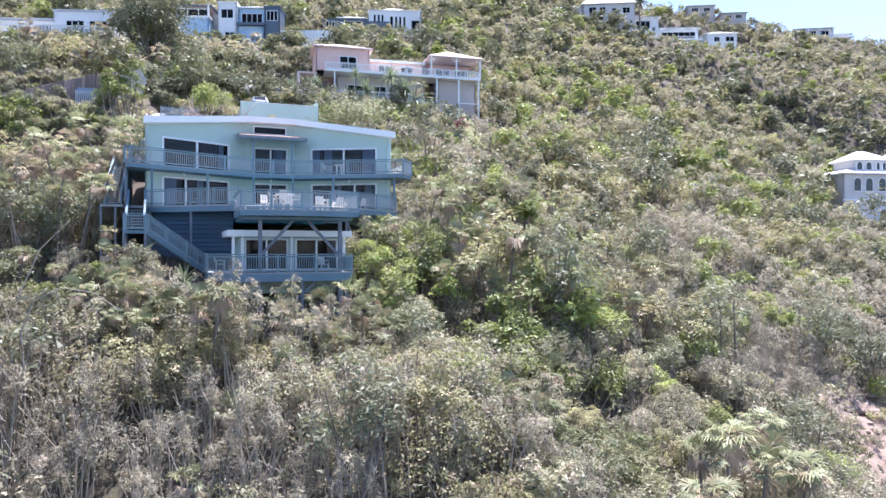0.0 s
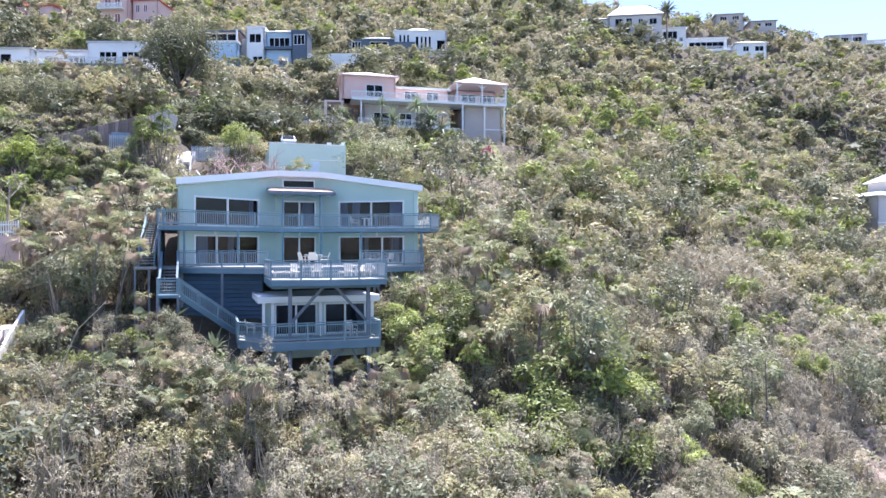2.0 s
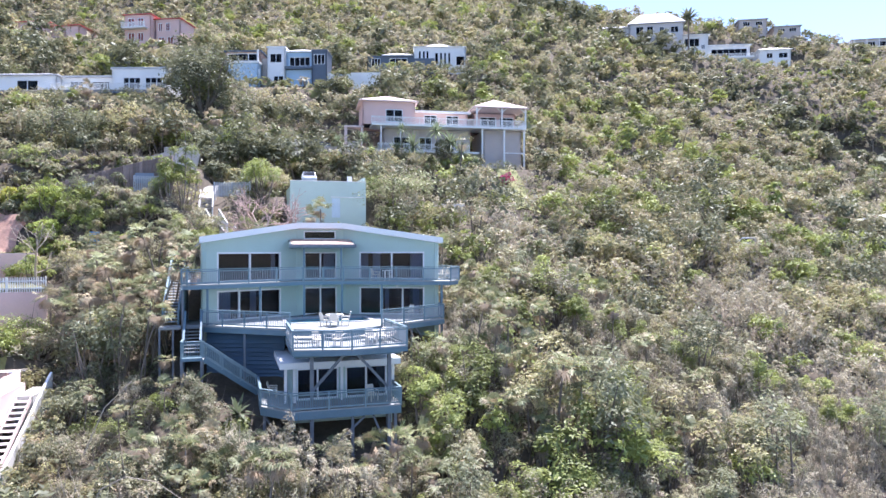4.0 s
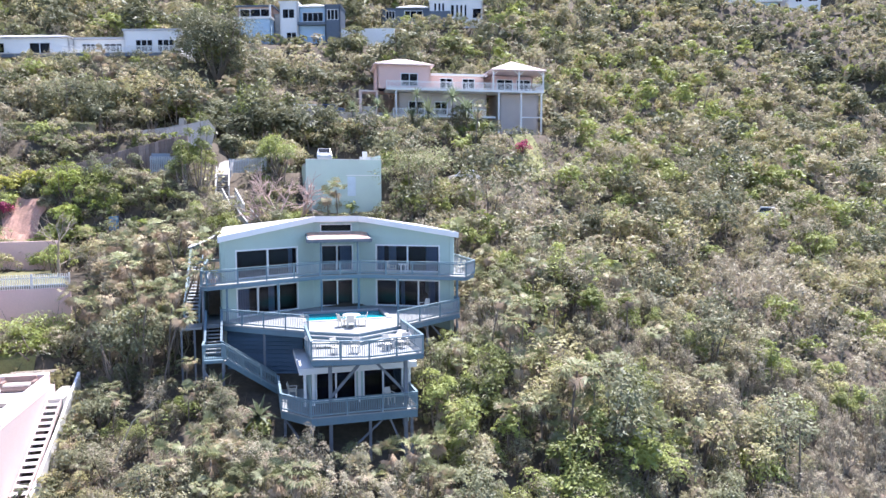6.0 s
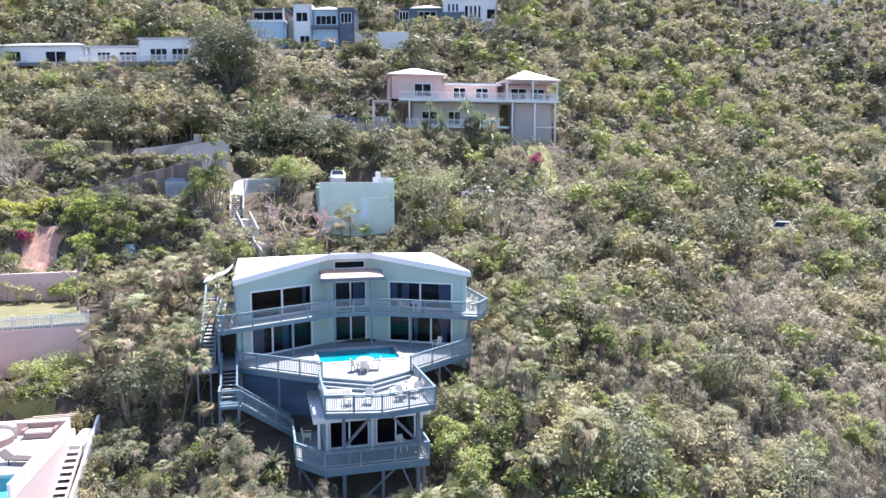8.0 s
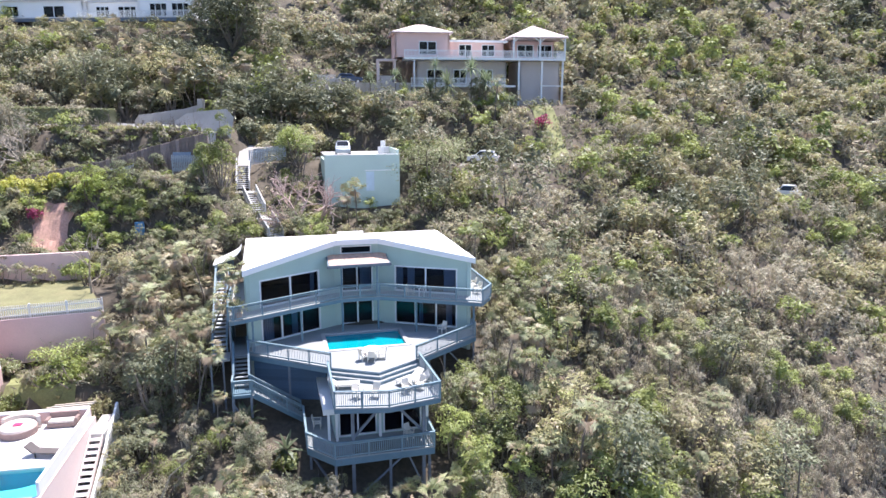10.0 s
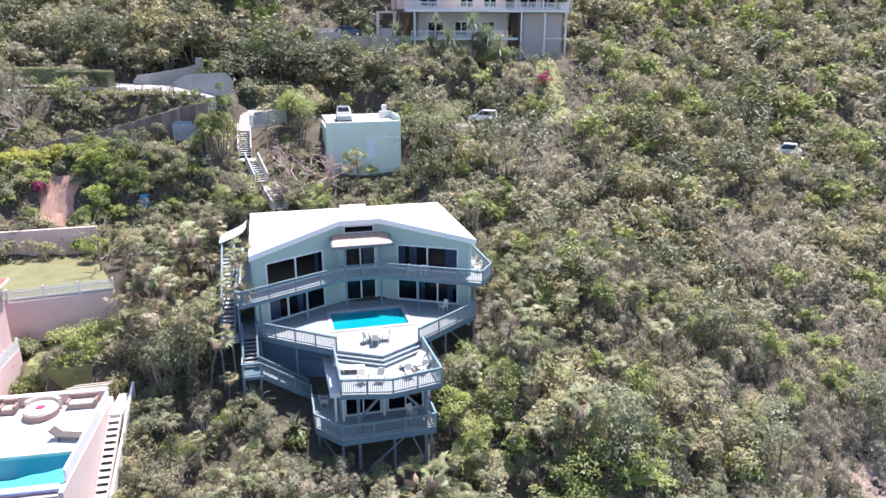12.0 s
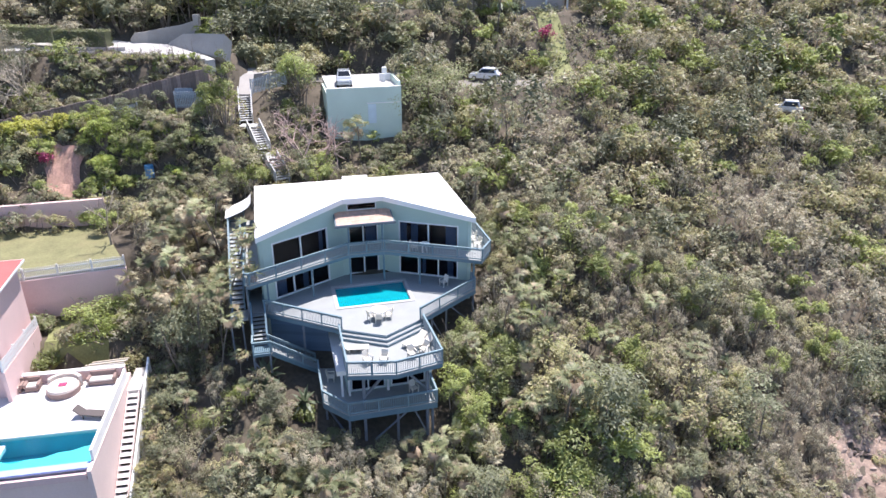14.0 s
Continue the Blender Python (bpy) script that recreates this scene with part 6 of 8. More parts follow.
def crown(r, h, rad, clumps, n, size, base=0.35, narrow=0.5, loose=0.14, fill=0.8, tall=1.0, per_tuft=34, tuft=0.62):
    """Leaves in small umbrella tufts on the shells of uneven clumps; gives vertices, faces and the clumps' centres."""
    a = r.uniform(0, 2 * math.pi, clumps)
    q = rad * np.sqrt(r.uniform(0.02, 1, clumps)) * fill
    top = 1 - 0.55 * (q / rad) ** 2
    cz = h * (base + (1 - base) * top * r.uniform(0.45, 1.0, clumps)) - 0.25 * rad
    cc = np.stack([np.cos(a) * q, np.sin(a) * q, np.maximum(cz, 0.3)], 1)
    cr = rad * r.uniform(0.2, 0.46, clumps)
    m = max(clumps, n // per_tuft)
    k = r.choice(clumps, m, p=cr ** 2 / (cr ** 2).sum())
    d = unit(r.normal(size=(m, 3)) + np.array([0, 0, 0.5]))
    squash = np.array([1.1 / tall, 1.1 / tall, 0.8 * tall])
    tc = cc[k] + d * (cr[k] * r.uniform(1 - loose * 2, 1.0 + loose, m))[:, None] * squash
    ax = unit(d + np.array([0, 0, 0.7]))
    tr = cr[k] * tuft * r.uniform(0.6, 1.4, m)
    t = r.randint(0, m, n)
    e = r.normal(size=(n, 3))
    e = unit(e - ax[t] * (e * ax[t]).sum(1, keepdims=True))
    u = (np.sqrt(r.uniform(0, 1, n)) * (1 + 0.35 * r.exponential(size=n)))[:, None]
    rr = tr[t][:, None]
    cen = tc[t] + e * u * rr * squash - ax[t] * (0.5 * u ** 2 - 0.16 * r.normal(size=(n, 1))) * rr
    cen[:, 2] = np.maximum(cen[:, 2], 0.08)
    v, f = leaves(r, cen, unit(ax[t] + e * u * 0.7), size, narrow)
    return v, f, cc


def stick(p, q, r0, r1, n=4):
    p, q = np.asarray(p, float), np.asarray(q, float)
    d = unit(q - p)
    s = unit(np.cross(d, [0.31, 0.17, 0.93]))
    u = np.cross(d, s)
    a = np.arange(n) * 2 * math.pi / n
    ring = np.cos(a)[:, None] * s + np.sin(a)[:, None] * u
    v = np.concatenate([p + ring * r0, q + ring * r1])
    i = np.arange(n)
    return v, np.stack([i, (i + 1) % n, (i + 1) % n + n, i + n], 1)


def merge(parts):
    vs, fs, k = [], [], 0
    for v, f in parts:
        vs.append(v)
        fs.append(f + k)
        k += len(v)
    return np.concatenate(vs), np.concatenate(fs)


def limbs(r, ends, spread, r0, stems=1, twigs=0, sides=4):
    """Stems from the ground with bent limbs to the crown's clumps."""
    out = []
    base = [np.array([*(r.normal(size=2) * spread), -0.5]) for _ in range(stems)]
    for i, e in enumerate(ends):
        b = base[i % stems]
        mid = b * 0.45 + e * 0.55 + np.append(r.normal(size=2) * 0.18, -0.15 * e[2])
        out.append(stick(b, mid, r0, r0 * 0.6, sides))
        out.append(stick(mid, e, r0 * 0.6, r0 * 0.2, sides))
        for _ in range(twigs):
            d = unit(r.normal(size=3) + np.array([0, 0, 0.5])) * r.uniform(0.5, 1.1)
            out.append(stick(e, e + d * np.array([0.75, 0.75, 1.5]), r0 * 0.26, r0 * 0.08, 3))
    return merge(out)


def fan_palm(r, h, n_fans, blades, dead):
    lean = r.normal(size=2) * 0.12 * h
    pts_t = [np.array([lean[0] * t * t, lean[1] * t * t, h * t - (0.5 if t == 0 else 0)]) for t in (0, 0.35, 0.7, 1)]
    trunk = merge([stick(a, b, 0.06, 0.05, 6) for a, b in zip(pts_t, pts_t[1:])])
    green, brown = [], []
    for i in range(n_fans + dead):
        old = i >= n_fans
        az = r.uniform(0, 2 * math.pi)
        el = r.uniform(-1.35, -0.7) if old else r.uniform(-0.45, 1.45)
        d = np.array([math.cos(az) * math.cos(el), math.sin(az) * math.cos(el), math.sin(el)])
        side = unit(np.cross(d, [0, 0, 1.0]) + r.normal(size=3) * 0.1)
        up = np.cross(side, d)
        tip = pts_t[-1] + d * r.uniform(0.35, 0.85) * (0.6 if old else 1)
        rad = r.uniform(0.46, 0.72)
        for b in range(blades):
            t = (b / (blades - 1) - 0.5) * 3.2
            bd = unit(d * math.cos(t) + side * math.sin(t))
            m = tip + bd * rad * 0.55 + up * r.uniform(-0.02, 0.10)
            e = tip + bd * rad * r.uniform(0.85, 1.15) - np.array([0, 0, r.uniform(0.0, 0.45) * rad])
            w = np.cross(bd, up) * 0.036
            (brown if old else green).append((np.stack([tip, m + w, e, m - w]), np.arange(4)[None]))
    return trunk, merge(green), merge(brown) if brown else None


def rosette(r, n, length, width, el0=0.2, el1=1.35, trunk_h=0.0):
    out = []
    for i in range(n):
        az = i * 2.4 + r.uniform(-0.3, 0.3)
        el = el0 + (el1 - el0) * i / n
        d = np.array([math.cos(az) * math.cos(el), math.sin(az) * math.cos(el), math.sin(el)])
        side = unit(np.cross(d, [0, 0, 1.0]))
        L = length * r.uniform(0.8, 1.1)
        p = np.array([0, 0, trunk_h])
        m = p + d * L * 0.55
        e = p + d * L - np.array([0, 0, 0.22 * L * math.cos(el)])
        a, b = p + side * width * 0.3, p - side * width * 0.3
        out.append((np.stack([a, b, m - side * width * 0.5, m + side * width * 0.5]), np.arange(4)[None]))
        out.append((np.stack([m + side * width * 0.5, m - side * width * 0.5, e, e + np.array([0, 0, 0.01])]), np.arange(4)[None]))
    return merge(out)


# each kind: leaf material, height, radius, clumps, leaves, leaf size, base, stems, bark, twigs, label, name
KINDS = {
    "green": dict(mat=LEAF_GREEN, h=(2.3, 4.2), rad=(1.1, 1.9), clumps=12, n=1500, size=0.080, base=0.25, bark=BARK, twigs=0, name="shrub", label="green broad-leaved shrub on the slope", cat="shrub"),
    "olive": dict(tall=1.25, mat=LEAF_OLIVE, h=(2.3, 4.2), rad=(1.0, 1.7), clumps=13, n=1400, size=0.072, base=0.28, bark=BARK, twigs=2, name="olive_shrub", label="olive green scrub bush with thin stems", cat="shrub"),
    "dry": dict(tall=1.6, narrow=0.36, mat=LEAF_DRY, h=(2.3, 4.0), rad=(0.9, 1.6), clumps=15, n=1050, size=0.060, base=0.3, bark=PALEBARK, twigs=5, name="dry_shrub", label="grey half-bare dry scrub with pale twigs", cat="shrub"),
    "bright": dict(mat=LEAF_BRIGHT, h=(2.4, 4.3), rad=(1.1, 1.8), clumps=11, n=1500, size=0.082, base=0.25, bark=BARK, twigs=0, name="bright_shrub", label="bright yellow green leafy shrub", cat="shrub"),
    "gold": dict(tall=1.1, mat=LEAF_GOLD, h=(2.2, 3.8), rad=(1.1, 1.8), clumps=12, n=1400, size=0.074, base=0.25, bark=BARK, twigs=1, name="yellowish_shrub", label="yellowish olive leafy shrub on the slope", cat="shrub"),
    "dark": dict(mat=LEAF_DARK, h=(3.6, 5.8), rad=(1.7, 2.7), clumps=18, n=1800, size=0.100, base=0.3, bark=BARK, twigs=0, name="tree", label="dense dark green broad-leaved tree", cat="tree"),
}


def variant(kind, seed, share_n=1.0, grow=1.0, full=False):
    k = KINDS[kind]
    r = np.random.RandomState(seed)
    h, rad = r.uniform(*k["h"]), r.uniform(*k["rad"])
    v, f, cc = crown(r, h, rad, k["clumps"], int(k["n"] * share_n), k["size"] * grow, k["base"], narrow=k.get("narrow", 0.5), tall=k.get("tall", 1.0), per_tuft=34 if share_n > 0.5 else 10, tuft=0.62 if share_n > 0.2 else 0.85)
    ends = cc[: (8 if share_n > 0.75 else 4 if share_n > 0.4 else 2)]
    t = limbs(r, ends, 0.18, 0.05 if kind != "dark" else 0.10, 3 if kind in ("dry", "olive") else 2, k["twigs"] if share_n > 0.75 else min(1, k["twigs"]), 4 if share_n > 0.75 else 3)
    return v, f, t


def mesh_from(name, vf, mat):
    me = raw_mesh(name, *vf)
    me.materials.append(mat)
    return me


# where plants may stand
road_y = lambda x: 81.0 + 0.32 * np.maximum(0, np.minimum(x, -4) + 24) + 0.05 * np.maximum(0, x + 4)


def frame_uv(x, y, fx, fy, turn):
    a = math.radians(turn)
    return (x - fx) * math.cos(a) + (y - fy) * math.sin(a), -(x - fx) * math.sin(a) + (y - fy) * math.cos(a)


def free_ground(x, y, grow=0.0):
    """False where a building, path, pool or lawn lies."""
    ok = np.ones(np.shape(x), bool)

    def cut(fx, fy, turn, u0, u1, v0, v1):
        u, v = frame_uv(x, y, fx, fy, turn)
        ok[(u > u0 - grow) & (u < u1 + grow) & (v > v0 - grow) & (v < v1 + grow)] = False

    cut(HX, HY, HTURN, -10.6, 9.4, 3.2, 18.6)
    cut(HX, HY, HTURN, -9.6, 3.6, 0.9, 3.5)
    cut(HX, HY, HTURN, -5.6, 3.6, -4.6, 3.5)
    cut(HX, HY, HTURN, -7.2, -4.5, -2.5, 2.0)
    cut(HX, HY, HTURN, 3.0, 6.0, 1.6, 4.0)
    cut(-20.2, 68.2, 20.3, -0.6, 8.2, -0.5, 12.5)
    cut(-29.6, 69.8, 20.5, -0.9, 0.9, -2.4, 8.0)
    cut(-26.75, 65.3, 35, -0.8, 0.8, -2.6, 2.4)
    cut(-23.3, 60.4, 37, -0.8, 0.8, -2.2, 2.4)
    cut(-27.0, 38.3, 17.0, -26, 0.7, -12.0, 1.4)
    cut(-27.0, 38.3, 17.0, -26, -0.4, -22.0, -9.0)
    cut(-36.0, 40.4, 20, -10, 3.5, -7, 1)
    cut(-37.0, 42.0, 27, -22, 7.2, -0.5, 9.0)
    cut(-34.7, 57.2, 0, -1.3, 1.1, -2.3, 1.0)
    cut(-42.0, 56.2, 0, -2.0, 1.9, -2.0, 2.0)
    cut(5.9, 106.6, 15, -27.5, 0.8, -0.8, 9.5)
    cut(-59.0, 105.0, 3, -21, 9, -2, 7)
    cut(-43.2, 132.0, 2, -10, 23, -1, 7)
    cut(-16.3, 150.0, 3, -11, 12.5, -1.8, 8)
    cut(-82.0, 150.0, -4, -1, 13.5, -2, 9)
    cut(-107.0, 150.0, -4, -1, 15, -2, 9)
    cut(68.5, 117.0, 8, -1, 27, -1, 10)
    cut(67.0, 243.0, -3, -1, 38, -2, 10)
    cut(35.0, 230.0, -6, -1, 30, 0, 10)
    cut(145.0, 290.0, -8, -2, 28, -1, 10)
    cut(192.0, 300.0, -6, -1, 19, -1, 9)
    cut(104.0, 268.0, -6, -1, 35, -1, 10)
    cut(-46.5, 75.0, -4, -15, 13.0, -5.2, 5.0)
    cut(-45.0, 82.5, 0, -6, 5, -2.0, 1.5)
    cut(-42.5, 63.2, 14, -12, 11, -0.8, 0.8)
    cut(-39.9, 62.6, 12.8, 0, 7.4, -0.5, 0.5)
    u, v = frame_uv(x, y, 30.3, 48.2, -29)
    ok[(u / (2.4 + 0.7 * np.sin(v * 1.3))) ** 2 + (v / 8.2) ** 2 < 1] = False
    ok[(np.abs(y - road_y(x)) < 2.4 + grow * 0.5) & (x > -32) & (x < 1)] = False
    return ok


def height_limit(x, y):
    """Plants below a building's front stay low, so that its wall shows above them."""
    lim = np.full(np.shape(x), 99.0)

    def low(fx, fy, turn, u0, u1, v0, v1, h):
        u, v = frame_uv(x, y, fx, fy, turn)
        m = (u > u0) & (u < u1) & (v > v0) & (v < v1)
        lim[m] = np.minimum(lim[m], h)

    low(-20.2, 68.2, 20.3, -1, 9, -7, 0, 1.9)
    low(-26.75, 65.3, 33, -1.8, 1.8, -11, 8, 1.5)
    low(HX, HY, HTURN, -10, 7, -9, 0, 3.0)
    low(HX, HY, HTURN, -13, 11, -4, 18, 3.2)
    low(HX, HY, HTURN, -9, 9, 17, 24, 2.6)
    low(5.9, 106.6, 15, -27, 1, -9, 0, 2.2)
    low(5.9, 106.6, 15, -35, -22, -9, 0.5, 1.8)
    low(5.9, 106.6, 15, -8, 1.5, -14, 0, 1.0)
    low(-59.0, 105.0, 3, -24, 9, -8, 0, 2.2)
    low(-43.2, 132.0, 2, -10, 13, -16, 0, 1.2)
    low(-16.3, 150.0, 3, -11, 12.5, -9, 0, 3.0)
    low(-82.0, 150.0, -4, -28, 14, -14, 0, 1.8)
    low(68.5, 117.0, 8, -3, 27, -12, 0, 1.5)
    low(67.0, 243.0, -3, -2, 38, -15, 0, 2.4)
    low(-42.5, 63.2, 14, -12, 11, -7, 6, 2.0)
    low(-22.8, 64.6, 0, -2.2, 2.6, -2.6, 2.2, 1.2)
    low(-34.7, 57.8, 0, -1.7, 1.6, -4.2, 0.9, 0.6)
    low(-27.6, 70.5, 0, -2.5, 4.5, -4.5, 5.0, 0.9)
    low(-30.5, 60.0, 0, -5, 4, -4.5, 5, 1.4)
    low(-28.2, 73.0, 51, -3.5, 4.0, -2.6, 0.6, 0.8)
    low(-38.7, 58.6, 0, -1.3, 1.3, -4.5, 2.6, 0.9)
    low(67.0, 243.0, -3, -2, 38, -45, -15, 2.3)
    low(145.0, 290.0, -8, -3, 29, -40, 0, 1.6)
    low(145.0, 290.0, -8, -2, 28, -12, 0, 3.0)
    low(-46.5, 75.0, -4, -15, 14, -9, -5, 2.3)
    low(-35.5, 62.6, 10.2, 0, 3.2, -4, 0, 1.2)
    low(-46.0, 60.0, 18, -9, 6, -1, 2.5, 1.6)
    low(-37.0, 42.0, 27, -22, 8.0, -4.0, 0, 1.7)
    low(-37.0, 42.0, 27, -22, 8.0, 8.0, 16, 2.2)
    low(-27.0, 38.3, 17.0, -26, 2.0, 0, 3, 1.2)
    low(-27.0, 38.3, 17.0, 0.5, 3.5, -12, 1, 2.6)
    low(-31.2, 73.2, 0, -5.0, 4.6, -6.2, 5.0, 0.5)
    low(-30.0, 98.0, 0, -5.5, 5.0, -8.0, 8.0, 0.8)
    low(-45.0, 58.2, 17, -1.5, 3, -1.5, 1.5, 0.8)
    low(-4.5, 86.0, 0, -4, 11, -9, 0.5, 0.55)
    low(35.4, 96.4, 0, -2.5, 2.5, -4, 0.5, 1.3)
    low(4.3, 94.0, 98.5, -10, 10, -3.2, 3.0, 0.35)
    return lim


def scatter(y0, y1, step, r):
    """A loose even spread over the part of the slope that the valley side shows."""
    xs, ys = np.meshgrid(np.arange(-0.84 * y1 - 14, 0.72 * y1 + 16, step), np.arange(y0, y1, step))
    x = (xs + r.uniform(-0.5, 0.5, xs.shape) * step).ravel()
    y = (ys + r.uniform(-0.5, 0.5, ys.shape) * step).ravel()
    m = (x > -0.84 * y - 5) & (x < 0.66 * y + 6) & free_ground(x, y, 0.35)
    return x[m], y[m]


def drift(x, y, s, o):
    return 0.5 + 0.25 * (np.sin(x / s + o + 1.7 * np.sin(y / s * 0.7 + o)) + np.sin(y / s * 1.1 + 2.1 * o + 1.3 * np.sin(x / s * 0.8)))


def kind_of(x, y, r):
    """Which plant grows where: dry on the lower right and on the foot of the slope, lush round the gardens."""
    n = len(x)
    fresh = np.exp(-((x - 3) / 10.0) ** 2 - ((y - 38) / 9.0) ** 2)
    dry = 0.17 + 0.58 * smooth(12, 25, x) * (1 - smooth(64, 102, y)) + 0.16 * smooth(28, 50, x) * (1 - smooth(105, 135, y)) + 0.36 * smooth(33, 27, y) * (1 - smooth(-1, 9, x)) * smooth(-24, -15, x) + 0.10 * smooth(105, 135, y) * smooth(40, 70, x)
    dry = dry * (0.3 + 1.4 * drift(x, y, 4.0, 0.4)) * (1 - 0.8 * fresh)
    lush = smooth(-14, -24, x) * smooth(52, 62, y) * (1 - smooth(118, 140, y))
    dry = dry * (1 - 0.6 * lush)
    dark = 0.05 + 0.12 * lush + 0.14 * smooth(-13, -18, x) * (1 - smooth(42, 48, y)) + 0.08 * smooth(-12, -22, x) * smooth(82, 88, y) * (1 - smooth(122, 132, y)) + 0.75 * np.exp(-((x - 79 + 0.95 * (y - 190)) / 14.0) ** 2) * smooth(120, 145, y)
    grove = np.exp(-((x - 4.0) / 7.5) ** 2 - ((y - 45) / 10.0) ** 2) + np.exp(-((x + 23.5) / 3.5) ** 2 - ((y - 43) / 9.0) ** 2) + 0.45 * np.exp(-((x + 12) / 8.0) ** 2 - ((y - 33) / 3.5) ** 2)
    palm = np.where(y < 70, 0.08, 0.05) * np.where((x > -26) & (x < 14), 1.2, 0.4) + 0.36 * np.minimum(grove, 1)
    sunny = smooth(6, 18, x) * (1 - smooth(38, 55, x)) * smooth(76, 92, y) * (1 - smooth(130, 150, y))
    bright = (0.08 + 0.14 * (drift(x, y, 7.0, 2.2) > 0.62)) * smooth(29, 40, y) + 0.36 * fresh * smooth(31, 37, y) + 0.14 * sunny
    gold = 0.13 + 0.14 * (drift(x, y, 5.0, 4.4) > 0.6) + 0.2 * sunny
    olive = (0.33 + 0.22 * smooth(10, 30, x) * (1 - smooth(56, 88, y))) * (0.4 + 1.2 * drift(x, y, 3.3, 3.1))
    names = ["dry", "dark", "palm", "bright", "gold", "olive"]
    u = r.uniform(size=n)
    out = np.full(n, "green", dtype=object)
    acc = np.zeros(n)
    for nm, p in zip(names, (dry, dark, palm, bright, gold, olive)):
        p = np.minimum(p * 1.0, 1)
        out[(u >= acc) & (u < acc + p)] = nm
        acc = acc + p
    return out


# single plants: built once, then copied
PROTO, LOOSE = {}, {}
for kd in KINDS:
    PROTO[kd] = []
    for s in range(4):
        v, f, t = variant(kd, 100 + 7 * s + len(kd))
        ob = thing(KINDS[kd]["name"], Matrix.Translation((0, -400, -60)), KINDS[kd]["label"], KINDS[kd]["cat"], KINDS[kd]["name"] + "s of the slope")
        share("trunk", mesh_from("trunk", t, KINDS[kd]["bark"]), ob)
        share("crown", mesh_from("crown", (v, f), KINDS[kd]["mat"]), ob)
        PROTO[kd].append((ob, v[:, 2].max()))
for kd in ("green", "olive", "dry", "gold", "bright"):
    PROTO[kd + "_fine"] = []
    for s in range(3):
        v, f, t = variant(kd, 700 + 11 * s + len(kd), 1.45, 0.76)
        ob = thing(KINDS[kd]["name"], Matrix.Translation((0, -400, -60)), KINDS[kd]["label"].replace("shrub", "small-leaved shrub"), KINDS[kd]["cat"], KINDS[kd]["name"] + "s of the slope")
        share("trunk", mesh_from("trunk", t, KINDS[kd]["bark"]), ob)
        share("crown", mesh_from("crown", (v, f), KINDS[kd]["mat"]), ob)
        PROTO[kd + "_fine"].append((ob, v[:, 2].max()))
PROTO["palm"] = []
for s in range(5):
    t, g, b = fan_palm(np.random.RandomState(40 + s), (3.0, 3.9, 4.6, 3.4, 6.6)[s], 15, 15, (7, 4, 9, 3, 10)[s])
    ob = thing("thatch_palm", Matrix.Translation((0, -400, -60)), "slender thatch palm with fan leaves and dead skirt", "palm", "thatch palms")
    share("trunk", mesh_from("trunk", t, BARK), ob)
    share("crown", mesh_from("crown", g, PALM_LEAF), ob)
    share("dead_fronds", mesh_from("dead_fronds", b, DEAD_PALM), ob)
    PROTO["palm"].append((ob, g[0][:, 2].max()))
PROTO["pale_palm"] = []
for s in range(4):
    t, g, b = fan_palm(np.random.RandomState(60 + s), (3.2, 4.4, 5.4, 2.4)[s], 15, 15, (8, 9, 11, 5)[s])
    ob = thing("thatch_palm", Matrix.Translation((0, -400, -60)), "thatch palm with sun-bleached tan fans and dead skirt", "palm", "bleached thatch palms")
    share("trunk", mesh_from("trunk", t, BARK), ob)
    share("crown", mesh_from("crown", g, PALE_PALM), ob)
    share("dead_fronds", mesh_from("dead_fronds", b, DEAD_PALM), ob)
    PROTO["pale_palm"].append((ob, g[0][:, 2].max()))
USED = set()
COUNT = {k: 0 for k in PROTO}


def plant(kind, x, y, scale, r, force=None):
    i = r.randint(len(PROTO[kind])) if force is None else force
    ob, top = PROTO[kind][i]
    m = Matrix.Translation((x, y, gz(x, y))) @ Matrix.Rotation(r.uniform(0, 6.28), 4, "Z") @ Matrix.Rotation(r.normal() * 0.06, 4, "X")
    if id(ob) not in USED:
        USED.add(id(ob))
        ob.matrix_basis = m @ Matrix.Diagonal((scale, scale, scale, 1))
    else:
        c = copy_thing(ob, m)
        c.scale = (scale, scale, scale)
    COUNT[kind] += 1


# the rest of the scrub is joined by kind
BANDS = [(24, 64, 1.6, 0.62, 1.25, 0.85, 1.3), (64, 104, 2.1, 0.29, 1.85, 0.95, 1.45), (104, 165, 2.7, 0.165, 2.6, 1.0, 1.55), (165, 305, 3.5, 0.07, 4.2, 1.0, 1.5)]
heap = {}


def add_to_heap(key, vf, x, y, z, turn, scale):
    v, f = vf
    n = len(x)
    c, s = np.cos(turn)[:, None], np.sin(turn)[:, None]
    X = (v[None, :, 0] * c - v[None, :, 1] * s) * scale[:, None] + x[:, None]
    Y = (v[None, :, 0] * s + v[None, :, 1] * c) * scale[:, None] + y[:, None]
    Z = v[None, :, 2] * scale[:, None] + z[:, None]
    heap.setdefault(key, []).append((np.stack([X, Y, Z], -1).reshape(-1, 3), (f[None] + (np.arange(n) * len(v))[:, None, None]).reshape(-1, f.shape[1])))


